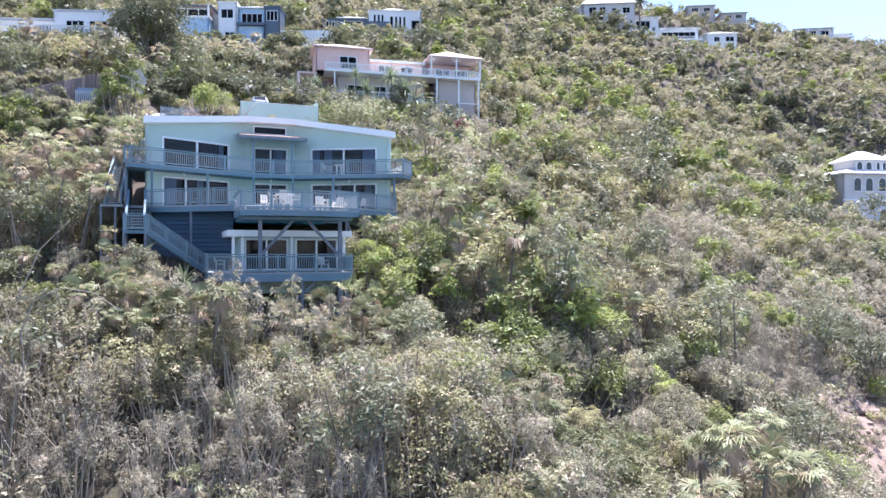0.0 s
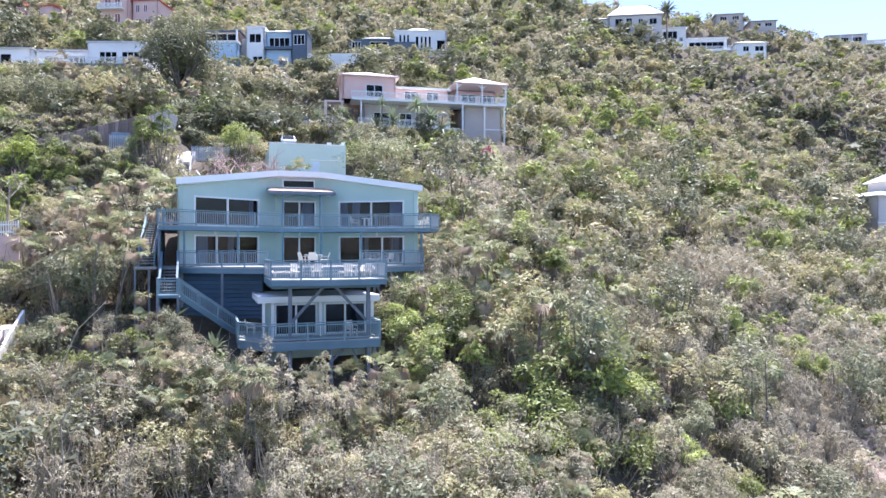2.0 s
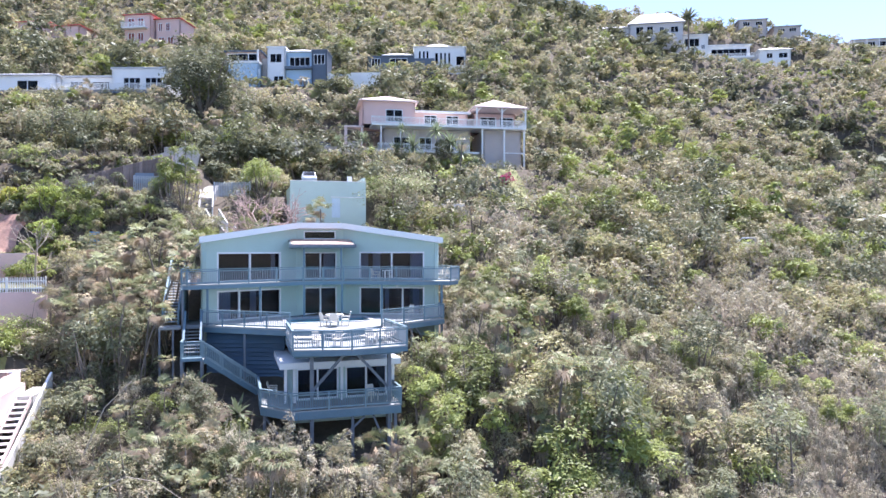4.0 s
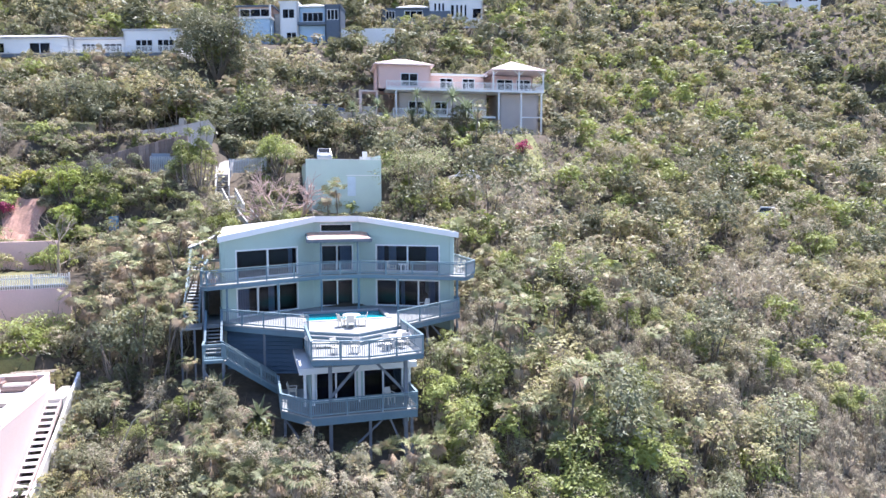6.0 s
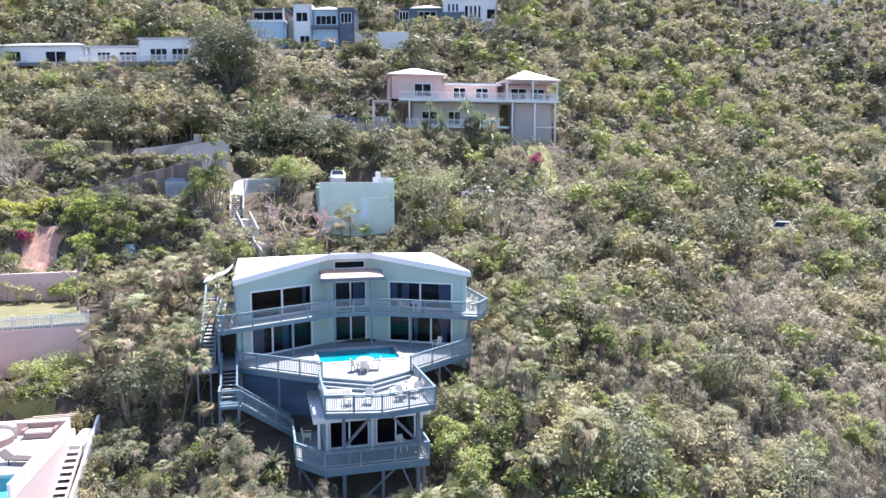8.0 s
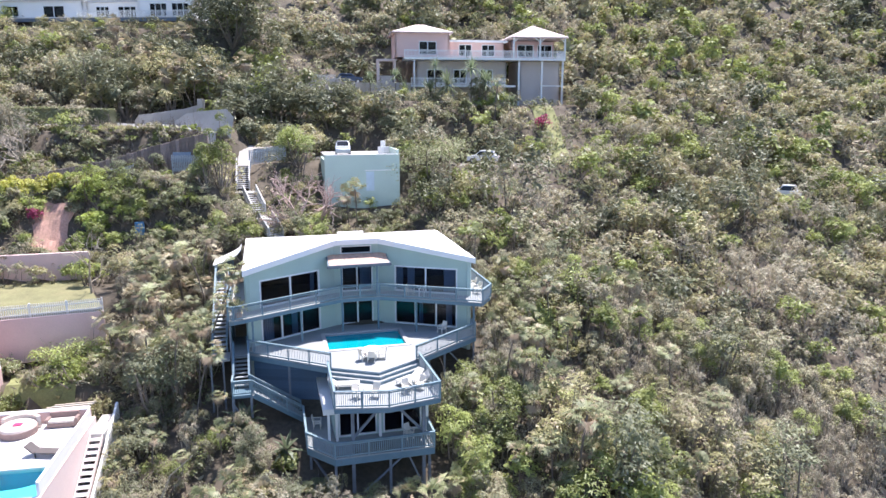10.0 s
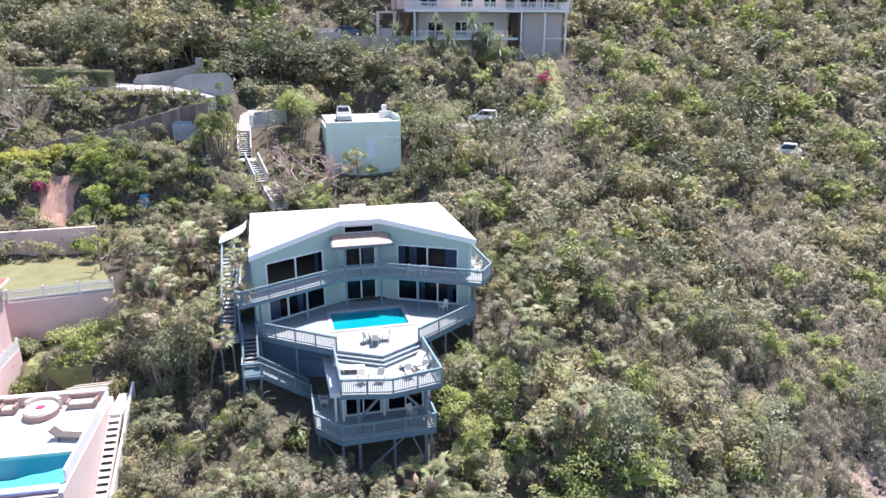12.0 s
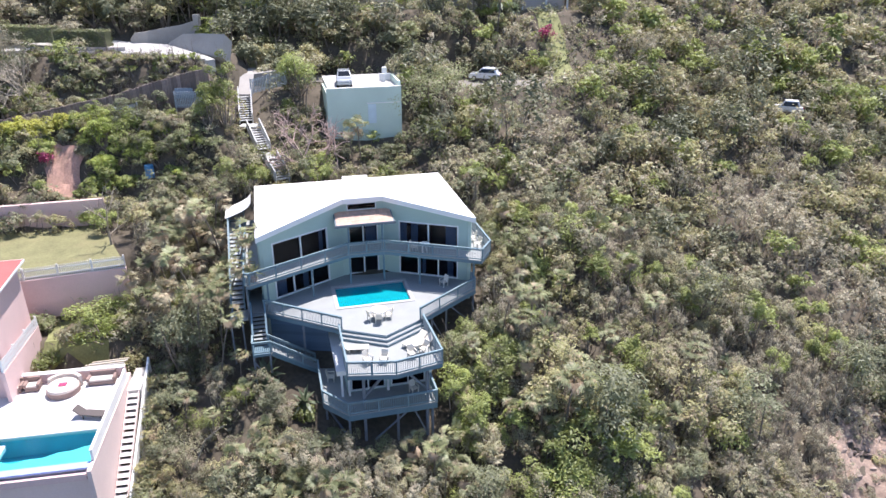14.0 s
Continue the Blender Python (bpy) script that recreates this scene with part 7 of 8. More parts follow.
for b, (y0, y1, step, share_n, grow, s0, s1) in enumerate(BANDS):
    r = np.random.RandomState(70 + b)
    x, y = scatter(y0, y1, step, r)
    kinds = kind_of(x, y, r)
    scale = r.uniform(s0, s1, len(x)) * (0.62 + 0.75 * drift(x, y, 2.6, 1.0))
    lim = height_limit(x, y)
    z = ground_height(x, y)
    turn = r.uniform(0, 6.28, len(x))
    near = (y < 64) & (y > 24) & (x > -0.62 * y - 2) & (x < 0.52 * y + 2) & (b == 0)
    for kd in list(KINDS) + ["palm"]:
        idx = np.where(kinds == kd)[0]
        singles = [i for i in idx if near[i]][: {"palm": 120, "dark": 40, "bright": 70}.get(kd, 190)]
        chosen = set(singles)
        for i in singles:
            pk = kd + "_fine" if (y[i] < 37 and kd + "_fine" in PROTO) else kd
            j = r.randint(3)
            sc = min(scale[i] * (0.82 if kd == "palm" else 1.0), lim[i] / PROTO[pk][j][1])
            if sc > 0.25:
                plant(pk, x[i], y[i], sc, r, j)
        rest = np.array([i for i in idx if i not in chosen], int)
        if not len(rest):
            continue
        for s in range(5):
            sub = rest[s::5]
            if not len(sub):
                continue
            if kd == "palm":
                t, g, d = fan_palm(np.random.RandomState(300 + s + 9 * b), r.uniform(2.4, 4.4), 12 if b == 0 else 9, 9 if b == 0 else 6, 4)
                top = g[0][:, 2].max()
                sets = (("palm_trunks", t, BARK), ("palm_fans", g, PALM_LEAF), ("palm_dead_fans", d, DEAD_PALM))
            else:
                v, f, t = variant(kd, 500 + 31 * s + 7 * b + len(kd), share_n, grow)
                top = v[:, 2].max()
                sets = ((kd + "_stems", t, KINDS[kd]["bark"]), (kd + "_leaves", (v, f), KINDS[kd]["mat"]))
            sc = np.minimum(scale[sub], lim[sub] / top)
            keep = sc > 0.2
            sub, sc = sub[keep], sc[keep]
            for nm, vf, m in sets:
                add_to_heap((nm, m), vf, x[sub], y[sub], z[sub], turn[sub], sc)
# low undergrowth in the gaps
r = np.random.RandomState(88)
x, y = scatter(20, 66, 1.45, r)
x2, y2 = scatter(66, 112, 2.2, r)
x3, y3 = scatter(112, 300, 3.3, r)
x, y = np.concatenate([x, x2, x3]), np.concatenate([y, y2, y3])
kinds = kind_of(x, y, r)
for s in range(4):
    for kd, mat in (("dry", LEAF_DRY), ("green", LEAF_GREEN), ("olive", LEAF_OLIVE)):
        m = np.where((kinds == kd) if kd != "green" else ~np.isin(kinds, ["dry", "olive"]))[0][s::4]
        rr = np.random.RandomState(800 + s)
        for far in (False, True):
            mm = m[(y[m] > 112) == far]
            v, f, cc = crown(rr, 0.9, 0.85, 5, 26 if far else 90, 0.26 if far else 0.105, 0.2, tall=1.1, per_tuft=8, tuft=0.9)
            add_to_heap((kd + "_leaves", mat), (v, f), x[mm], y[mm], ground_height(x[mm], y[mm]), r.uniform(0, 6.28, len(mm)), np.where(y[mm] < 66, 1.0, np.where(far, 2.3, 1.6)) * r.uniform(0.7, 1.25, len(mm)))
# dry grass and seedlings between the shrubs
r = np.random.RandomState(99)
x, y = scatter(19, 100, 1.15, r)
tv, tf = [], []
for k in range(9):
    a, l = r.uniform(0, 6.28), r.uniform(0.3, 0.75)
    d = np.array([math.cos(a) * 0.6, math.sin(a) * 0.6, 1.0]) * l
    w = np.array([-math.sin(a), math.cos(a), 0]) * 0.07
    tv.append((np.stack([w, -w, d * 0.6 - w * 0.8, d * 0.6 + w * 0.8]), np.arange(4)[None]))
tuft = merge(tv)
m = r.uniform(size=len(x)) < 0.6
for mm, mat in ((m, LEAF_DRY), (~m, LEAF_OLIVE)):
    add_to_heap(("grass_" + mat.name.split()[0], mat), tuft, x[mm], y[mm], ground_height(x[mm], y[mm]), r.uniform(0, 6.28, mm.sum()), r.uniform(0.5, 1.5, mm.sum()))
LABELS = {"stems": "thin grey stems of the hillside scrub", "leaves": "dense mixed scrub covering the hillside", "palm": "fan palms scattered through the scrub", "grass": "dry grass tufts between the shrubs"}
for (nm, mat), lst in heap.items():
    ob = new("scrub_" + nm, mesh_from("scrub_" + nm, merge(lst), mat))
    key = "palm" if "palm" in nm else "grass" if "grass" in nm else "stems" if "stems" in nm else "leaves"
    tagged(ob, LABELS[key], "scrub", kind="stuff")

# ---- plants and stones that stand out ----
rp = np.random.RandomState(17)


def lone_tree(name, label, x, y, h, rad, n, size, leaf, bark=None, clumps=16, base=0.35, cat="tree", flat=1.0, lift=0.0, stems=2, r0=0.1, group=""):
    rr = np.random.RandomState(int(abs(x * 31 + y * 17)) % 9973)
    v, f, cc = crown(rr, h, rad, clumps, int(n * 1.6), size * 0.74, base, tall=flat)
    t = limbs(rr, cc[:9], 0.15, r0, stems, 1)
    ob = thing(name, Matrix.Translation((x, y, gz(x, y) + lift)), label, cat, group)
    share("trunk", mesh_from("trunk", t, bark or BARK), ob)
    share("crown", mesh_from("crown", (v, f), leaf), ob)
    return ob


lone_tree("tree", "spreading layered green tree beside the parking deck", -10.0, 75.5, 6.4, 4.0, 3400, 0.15, LEAF_GREEN, clumps=22, base=0.3, r0=0.16, flat=0.62)
lone_tree("tree", "rounded bright green tree above the steps", -29.2, 63.5, 7.9, 1.7, 2800, 0.12, LEAF_BRIGHT, clumps=16, base=0.15)
lone_tree("tree", "rounded bright green tree above the steps", -30.1, 62.2, 4.6, 1.6, 2000, 0.12, LEAF_BRIGHT, clumps=14, base=0.15)
lone_tree("tree", "rounded yellow green tree beside the parking deck", -24.4, 73.0, 5.4, 2.3, 2200, 0.14, LEAF_BRIGHT, clumps=16, base=0.25)
lone_tree("tree", "large dense dark tree beside the white house", -43.3, 101.0, 12.8, 6.4, 6400, 0.24, LEAF_DARK, clumps=64, base=0.02, r0=0.28)
for x, y, h, rad, lf in ((-6.2, 99.2, 5.2, 1.8, LEAF_DARK), (-23.6, 92.9, 3.6, 1.8, LEAF_GREEN), (-23.6, 86.8, 3.2, 1.8, LEAF_DARK), (-19.7, 89.4, 2.6, 1.6, LEAF_OLIVE), (-17.3, 88.3, 2.6, 1.6, LEAF_DARK), (-26.3, 88.4, 3.2, 1.7, LEAF_BRIGHT), (-8.2, 93.7, 3.4, 1.7, LEAF_GREEN), (-4.1, 96.4, 2.6, 1.3, LEAF_GREEN), (-12.7, 92.5, 2.2, 1.5, LEAF_OLIVE), (-15.3, 89.9, 2.2, 1.4, LEAF_GREEN)):
    lone_tree("garden_tree", "leafy tree on the bank below the villa", x, y, h, rad, 1300, 0.17, lf, clumps=16, base=0.15, group="trees below the villa")
for u, v, h, rad, lf in ((4.7, -2.6, 4.2, 1.5, LEAF_BRIGHT), (5.0, -0.2, 4.4, 1.4, LEAF_GREEN), (6.8, 0.8, 3.6, 1.5, LEAF_BRIGHT), (7.0, -2.4, 3.8, 1.6, LEAF_GREEN), (5.8, -6.2, 3.4, 1.5, LEAF_OLIVE), (8.6, 2.0, 3.2, 1.4, LEAF_GREEN), (9.0, -0.6, 3.6, 1.6, LEAF_BRIGHT), (2.6, -6.2, 2.4, 1.2, LEAF_GREEN)):
    p = HM @ Vector((u, v, 0))
    lone_tree("bright_tree", "light green leafy tree beside the lower deck", p.x, p.y, h, rad, 2000, 0.10, lf, clumps=16, base=0.12, group="light green trees")
for x, y, h, rad in ((-2.2, 39.6, 4.2, 1.5), (-1.2, 42.6, 5.0, 1.7), (6.4, 38.2, 3.6, 1.7), (9.0, 41.5, 3.4, 1.5), (4.6, 33.5, 3.0, 1.6), (12.0, 36.0, 3.2, 1.6)):
    lone_tree("bright_tree", "light green leafy tree among the scrub", x, y, h, rad, 1700 if y > 36.5 else 2600, 0.11 if y > 36.5 else 0.075, LEAF_BRIGHT if x < 5 and y > 36.5 else LEAF_GREEN if y > 36.5 else LEAF_OLIVE, clumps=18, base=0.2, group="light green trees")
for x, y, h, rad, lf in ((-32.2, 42.2, 2.9, 2.1, LEAF_BRIGHT), (-30.9, 41.0, 2.4, 1.7, LEAF_LIME), (-32.6, 40.6, 1.9, 1.3, LEAF_OLIVE), (-30.6, 43.6, 2.9, 1.7, LEAF_BRIGHT), (-29.3, 45.2, 2.8, 1.6, LEAF_GOLD), (-36.0, 41.5, 1.7, 1.1, LEAF_GREEN), (-34.2, 39.0, 1.7, 1.25, LEAF_BRIGHT), (-29.2, 42.6, 2.8, 1.6, LEAF_OLIVE), (-28.4, 40.2, 2.4, 1.4, LEAF_GOLD)):
    lone_tree("garden_bush", "rounded leafy bush below the lawn wall", x, y, h, rad, 1300, 0.11, lf, clumps=18, base=0.1, cat="bush", group="garden bushes")
lone_tree("garden_bush", "clipped bright green bush on the lawn edge", -35.6, 51.4, 2.9, 1.3, 1100, 0.11, LEAF_BRIGHT, clumps=12, base=0.1, cat="bush")
for k in range(11):
    lone_tree("yellow_shrub", "yellow green garden shrub below the board wall", -50.6 + 1.05 * k + rp.uniform(-0.3, 0.3), 57.3 + 0.38 * k + rp.uniform(-0.4, 0.2), 2.1, 1.15, 900, 0.14, LEAF_YELLOW, clumps=10, base=0.15, cat="shrub", group="yellow green shrubs")
for x, y, h, rad, lf in ((-37.6, 61.6, 4.2, 1.6, LEAF_DARK), (-34.2, 62.2, 1.3, 0.9, LEAF_GREEN), (-41.6, 61.4, 3.4, 1.4, LEAF_GREEN), (-39.4, 58.4, 3.6, 1.4, LEAF_BRIGHT), (-40.6, 60.0, 3.4, 1.4, LEAF_BRIGHT), (-38.0, 61.6, 3.0, 1.8, LEAF_GREEN), (-38.2, 60.6, 2.6, 1.3, LEAF_DARK), (-33.6, 61.0, 1.7, 1.2, LEAF_OLIVE), (-31.4, 60.0, 2.6, 1.6, LEAF_GREEN), (-48.6, 57.0, 3.2, 1.8, LEAF_GREEN), (-50.6, 57.6, 3.4, 1.8, LEAF_GREEN), (-47.2, 55.6, 2.4, 1.6, LEAF_DARK), (-49.2, 54.8, 2.0, 1.4, LEAF_GREEN),
                        (-29.6, 57.4, 2.8, 1.8, LEAF_OLIVE), (-44.4, 55.2, 1.1, 0.8, LEAF_OLIVE), (-40.2, 55.4, 1.0, 0.8, LEAF_GREEN), (-44.2, 57.4, 1.2, 0.8, LEAF_GREEN), (-40.6, 57.6, 1.1, 0.8, LEAF_OLIVE), (-42.4, 54.4, 0.8, 0.7, LEAF_OLIVE), (-42.8, 58.6, 1.2, 0.9, LEAF_DARK), (-14.6, 65.0, 1.8, 1.2, LEAF_GREEN), (-18.6, 66.0, 1.6, 1.1, LEAF_OLIVE), (-16.0, 67.0, 1.5, 1.0, LEAF_GREEN), (-13.2, 68.2, 1.9, 1.2, LEAF_GREEN), (-32.6, 56.2, 2.4, 1.6, LEAF_OLIVE), (-37.6, 54.9, 1.6, 1.3, LEAF_GOLD), (-31.0, 62.6, 2.4, 1.3, LEAF_DARK), (-32.6, 62.8, 1.3, 0.9, LEAF_OLIVE), (-35.6, 62.3, 1.6, 0.9, LEAF_GREEN), (-39.4, 62.4, 2.6, 1.4, LEAF_OLIVE), (-36.8, 63.2, 1.5, 1.0, LEAF_OLIVE), (-39.8, 61.0, 2.2, 1.4, LEAF_GREEN), (-37.4, 60.6, 2.0, 1.3, LEAF_GREEN), (-34.8, 61.0, 1.8, 1.2, LEAF_OLIVE), (-40.1, 58.2, 2.0, 1.2, LEAF_BRIGHT), (-39.1, 57.3, 1.7, 1.2, LEAF_BRIGHT), (-37.5, 58.4, 2.0, 1.3, LEAF_GREEN), (-36.7, 57.0, 1.6, 1.1, LEAF_GREEN), (-37.9, 56.4, 1.6, 1.2, LEAF_BRIGHT), (-36.4, 55.4, 1.5, 1.1, LEAF_OLIVE), (-35.6, 59.2, 1.6, 1.1, LEAF_GREEN), (-33.6, 56.4, 1.6, 1.2, LEAF_GREEN), (-24.6, 69.4, 1.9, 1.2, LEAF_GREEN), (-23.0, 68.6, 1.8, 1.2, LEAF_DARK), (-25.6, 70.8, 1.6, 1.0, LEAF_BRIGHT), (-22.4, 70.4, 2.4, 1.3, LEAF_DARK), (-21.6, 66.6, 1.6, 1.1, LEAF_OLIVE), (-24.0, 66.6, 1.5, 1.1, LEAF_GREEN), (-14.6, 38.2, 0.9, 0.8, LEAF_BRIGHT), (-16.4, 37.2, 1.0, 0.8, LEAF_GREEN), (-12.6, 37.2, 0.9, 0.8, LEAF_GREEN), (-33.0, 59.4, 2.2, 1.3, LEAF_GREEN), (-38.2, 57.0, 2.0, 1.3, LEAF_GREEN), (-41.9, 59.6, 2.4, 1.2, LEAF_BRIGHT), (-39.4, 56.0, 1.6, 1.1, LEAF_GREEN), (-43.6, 60.4, 1.8, 1.1, LEAF_GREEN), (-25.4, 61.0, 2.8, 1.6, LEAF_GREEN), (-22.4, 60.4, 2.6, 1.5, LEAF_GOLD)):
    lone_tree("garden_shrub", "leafy garden shrub on the slope below the drive", x, y, h, rad, 1000, 0.12, LEAF_LIME if lf is LEAF_BRIGHT and x < -34 else LEAF_BRIGHT if lf is LEAF_GREEN and x < -34 else lf, clumps=14, base=0.12, cat="shrub", group="garden shrubs")
for x, y, h, rad in ((-53.5, 83.2, 4.4, 2.2), (-50.0, 82.6, 5.2, 2.4), (-47.5, 82.4, 4.6, 2.0), (-44.2, 83.6, 5.0, 2.2), (-37.2, 84.4, 5.0, 2.2), (-34.0, 84.4, 5.2, 2.2), (-30.6, 80.6, 4.4, 1.9), (-33.2, 82.6, 4.0, 2.0), (-32.2, 77.6, 3.0, 1.6), (-30.4, 77.8, 3.4, 1.7), (-31.4, 79.4, 4.4, 2.0), (-28.6, 78.0, 3.2, 1.6), (-26.6, 77.6, 3.2, 1.5), (-29.0, 80.0, 5.0, 2.4), (-26.4, 80.6, 5.0, 2.4), (-51.5, 85.6, 6.5, 3.2), (-47.0, 86.6, 7.5, 3.4), (-42.0, 87.6, 7.0, 3.4), (-36.5, 85.8, 6.5, 3.2), (-56.5, 84.6, 7.0, 3.6), (-31.6, 83.0, 5.6, 2.4), (-31.2, 84.5, 6.0, 3.2)):
    lone_tree("tree", "dense green tree behind the drive", x, y, h, rad, 1500, 0.21, (LEAF_DARK, LEAF_GREEN, LEAF_OLIVE, LEAF_DARK, LEAF_GOLD)[int(abs(x) * 7) % 5], clumps=22, base=0.08, r0=0.16, group="trees behind the drive")
for x, y, h, rad, lf in ((-52.6, 67.5, 3.4, 1.4, LEAF_DARK), (-47.6, 68.2, 1.5, 1.2, LEAF_GREEN), (-44.6, 67.8, 1.3, 1.2, LEAF_GREEN), (-42.0, 66.8, 1.5, 1.3, LEAF_GOLD), (-39.6, 67.4, 1.5, 1.1, LEAF_GREEN), (-37.0, 67.2, 1.3, 1.1, LEAF_OLIVE), (-35.0, 67.6, 1.2, 0.7, LEAF_DARK), (-40.4, 62.4, 2.5, 1.0, LEAF_GREEN), (-38.9, 62.7, 2.4, 1.0, LEAF_OLIVE), (-37.5, 63.0, 2.2, 0.9, LEAF_GREEN), (-42.0, 62.0, 2.0, 0.9, LEAF_OLIVE), (-45.4, 64.8, 2.2, 1.5, LEAF_OLIVE), (-48.6, 63.4, 2.6, 1.6, LEAF_GREEN)):
    lone_tree("garden_shrub", "leafy garden shrub between the drive and the board wall", x, y, h, rad, 900, 0.13, lf, clumps=14, base=0.12, cat="shrub", group="garden shrubs")
for k in range(120):
    x = rp.uniform(-57, -33.5)
    y0 = np.interp(x, [-57, -50.5, -46.4, -41.0, -36.8, -33.0], [58.4, 61.0, 63.0, 64.6, 65.7, 66.4])
    y = y0 + 0.9 + (np.interp(x, [-52, -43.6, -38.6, -34], [73.4, 72.8, 71.1, 70.0]) - y0 - 1.5) * rp.uniform() ** 0.7
    hh = rp.uniform(1.1, 2.1) * (0.4 if y > 68.4 else 0.62 if y > 66.5 else 0.9)
    lone_tree("garden_shrub", "leafy garden shrub between the drive and the board wall", x, y, hh, hh * rp.uniform(0.5, 0.7), 800, 0.115, (LEAF_BRIGHT, LEAF_OLIVE, LEAF_GOLD, LEAF_GREEN, LEAF_DRY, LEAF_LIME)[k % 6], clumps=11, base=0.12, cat="shrub", group="garden shrubs")
for k in range(9):
    x = -44.2 + 1.05 * k
    y = np.interp(x, [-46.4, -41.0, -36.8], [62.0, 63.5, 64.5]) - 0.9 - 0.5 * (k % 2)
    hh = np.interp(x, [-46.4, -41.0, -36.8], [43.3, 44.4, 45.7]) - gz(x, y) - (0.2, 0.7, 0.0)[k % 3]
    lone_tree("garden_shrub", "tall leafy shrub against the board wall", x, y, hh, 0.85, 800, 0.115, (LEAF_GREEN, LEAF_OLIVE, LEAF_DARK)[k % 3], clumps=13, base=0.12, cat="shrub", group="garden shrubs")
for k in range(70):
    x = rp.uniform(-50, -33.6)
    y0 = np.interp(x, [-52, -46.4, -41.0, -36.8, -33.0], [60.5, 63.0, 64.6, 65.7, 66.4])
    y = y0 + 0.6 + (70.2 - y0) * rp.uniform()
    lone_tree("garden_shrub", "low leafy plant on the bank below the kerb", x, y, rp.uniform(0.5, 0.95), rp.uniform(0.6, 0.95), 330, 0.115, (LEAF_GOLD, LEAF_BRIGHT, LEAF_LIME, LEAF_DRY)[k % 4], clumps=8, base=0.3, cat="shrub", group="garden shrubs")
for k in range(34):
    x, y = rp.uniform(-39.5, -29.5), rp.uniform(55.8, 61.2)
    if abs(x + 34.7) < 1.2 and y < 58.3:
        continue
    lone_tree("garden_shrub", "low leafy garden shrub on the slope below the drive", x, y, rp.uniform(0.9, 1.7), rp.uniform(0.8, 1.2), 800, 0.105, (LEAF_LIME, LEAF_BRIGHT, LEAF_GOLD, LEAF_GREEN)[k % 4], clumps=10, base=0.25, cat="shrub", group="garden shrubs")
for x, y, h, rad in ((-61.0, 85.5, 4.2, 2.0), (-55.0, 79.8, 3.6, 1.7), (-58.2, 80.4, 4.0, 1.9), (-61.5, 80.8, 4.2, 2.0), (-56.0, 68.6, 3.4, 1.5), (-58.0, 86.8, 4.6, 2.1), (-62.5, 89.0, 4.4, 2.2), (-56.0, 89.5, 4.0, 2.0), (-59.0, 92.0, 4.0, 2.1), (-64.0, 93.0, 4.4, 2.2), (-52.5, 91.0, 3.6, 1.8)):
    lone_tree("dry_tree", "cream coloured half-dry tree above the drive", x, y, h, rad, 1500, 0.13, LEAF_DRY, PALEBARK, clumps=18, base=0.15, stems=3, r0=0.07, group="tall dry trees")
for k in range(9):
    p = EM @ Vector((1.55 + rp.uniform(-0.15, 0.3), 1.2 - 1.3 * k, 0))
    lone_tree("garden_bush", "green bush beside the white stair wall", p.x, p.y, rp.uniform(1.7, 2.4), 0.95, 700, 0.10, (LEAF_GREEN, LEAF_GOLD, LEAF_OLIVE)[k % 3], clumps=12, base=0.1, cat="bush", group="stair bushes")
for k in range(16):
    x = -48.0 + 0.85 * k + rp.uniform(-0.3, 0.3)
    y = 58.4 + rp.uniform(-0.9, 0.9) + 0.05 * k
    if (x - -35.2) ** 2 + (y - 57.2) ** 2 < 3.2 or abs(x + 42.2) < 1.3:
        continue
    lone_tree("bank_shrub", "fresh green shrub on the garden bank", x, y - 0.8, rp.uniform(0.9, 1.5), 1.1, 800, 0.11, (LEAF_LIME, LEAF_BRIGHT, LEAF_GREEN, LEAF_LIME)[k % 4], clumps=12, base=0.1, cat="shrub", group="bank shrubs")
for u, v, h in ((1.5, -6.6, 2.9), (1.3, -8.2, 3.2), (1.6, -9.8, 3.4), (0.9, -11.6, 3.0)):
    p = EM @ Vector((u, v, 0))
    lone_tree("garden_bush", "tall green bush beside the lower stair flight", p.x, p.y, h, 1.25, 900, 0.10, LEAF_GREEN if v < -8 else LEAF_GOLD, clumps=14, base=0.1, cat="bush", group="stair bushes")
lone_tree("flowering_shrub", "magenta flowering shrub near the villa", 2.6, 96.6, 2.4, 1.3, 500, 0.16, FLOWER, clumps=9, base=0.2, cat="shrub")
lone_tree("flowering_shrub", "deep red flowering shrub beside bare earth", -44.2, 56.6, 1.7, 0.9, 450, 0.12, FLOWER, clumps=8, base=0.2, cat="shrub")

# tall dry growth and palms below the lower deck, and palms beside the house
for x, y, h, rad in ((-11.6, 32.6, 5.2, 1.2), (-10.2, 33.3, 5.6, 1.2), (-8.9, 32.2, 5.3, 1.1), (-7.5, 33.0, 5.6, 1.2), (-6.2, 32.0, 5.2, 1.1), (-5.2, 33.4, 5.0, 1.1), (-13.2, 33.4, 5.0, 1.2), (-9.4, 30.6, 4.6, 1.2), (-6.8, 30.2, 4.4, 1.2), (-12.2, 30.4, 4.4, 1.2)):
    lone_tree("dry_tree", "tall grey dry tree with thin upright twigs", x, y, h, rad, 1100, 0.07, LEAF_DRY if rp.uniform() < 0.5 else LEAF_OLIVE, PALEBARK, clumps=20, base=0.3, flat=1.7, stems=4, r0=0.04, group="tall dry trees")
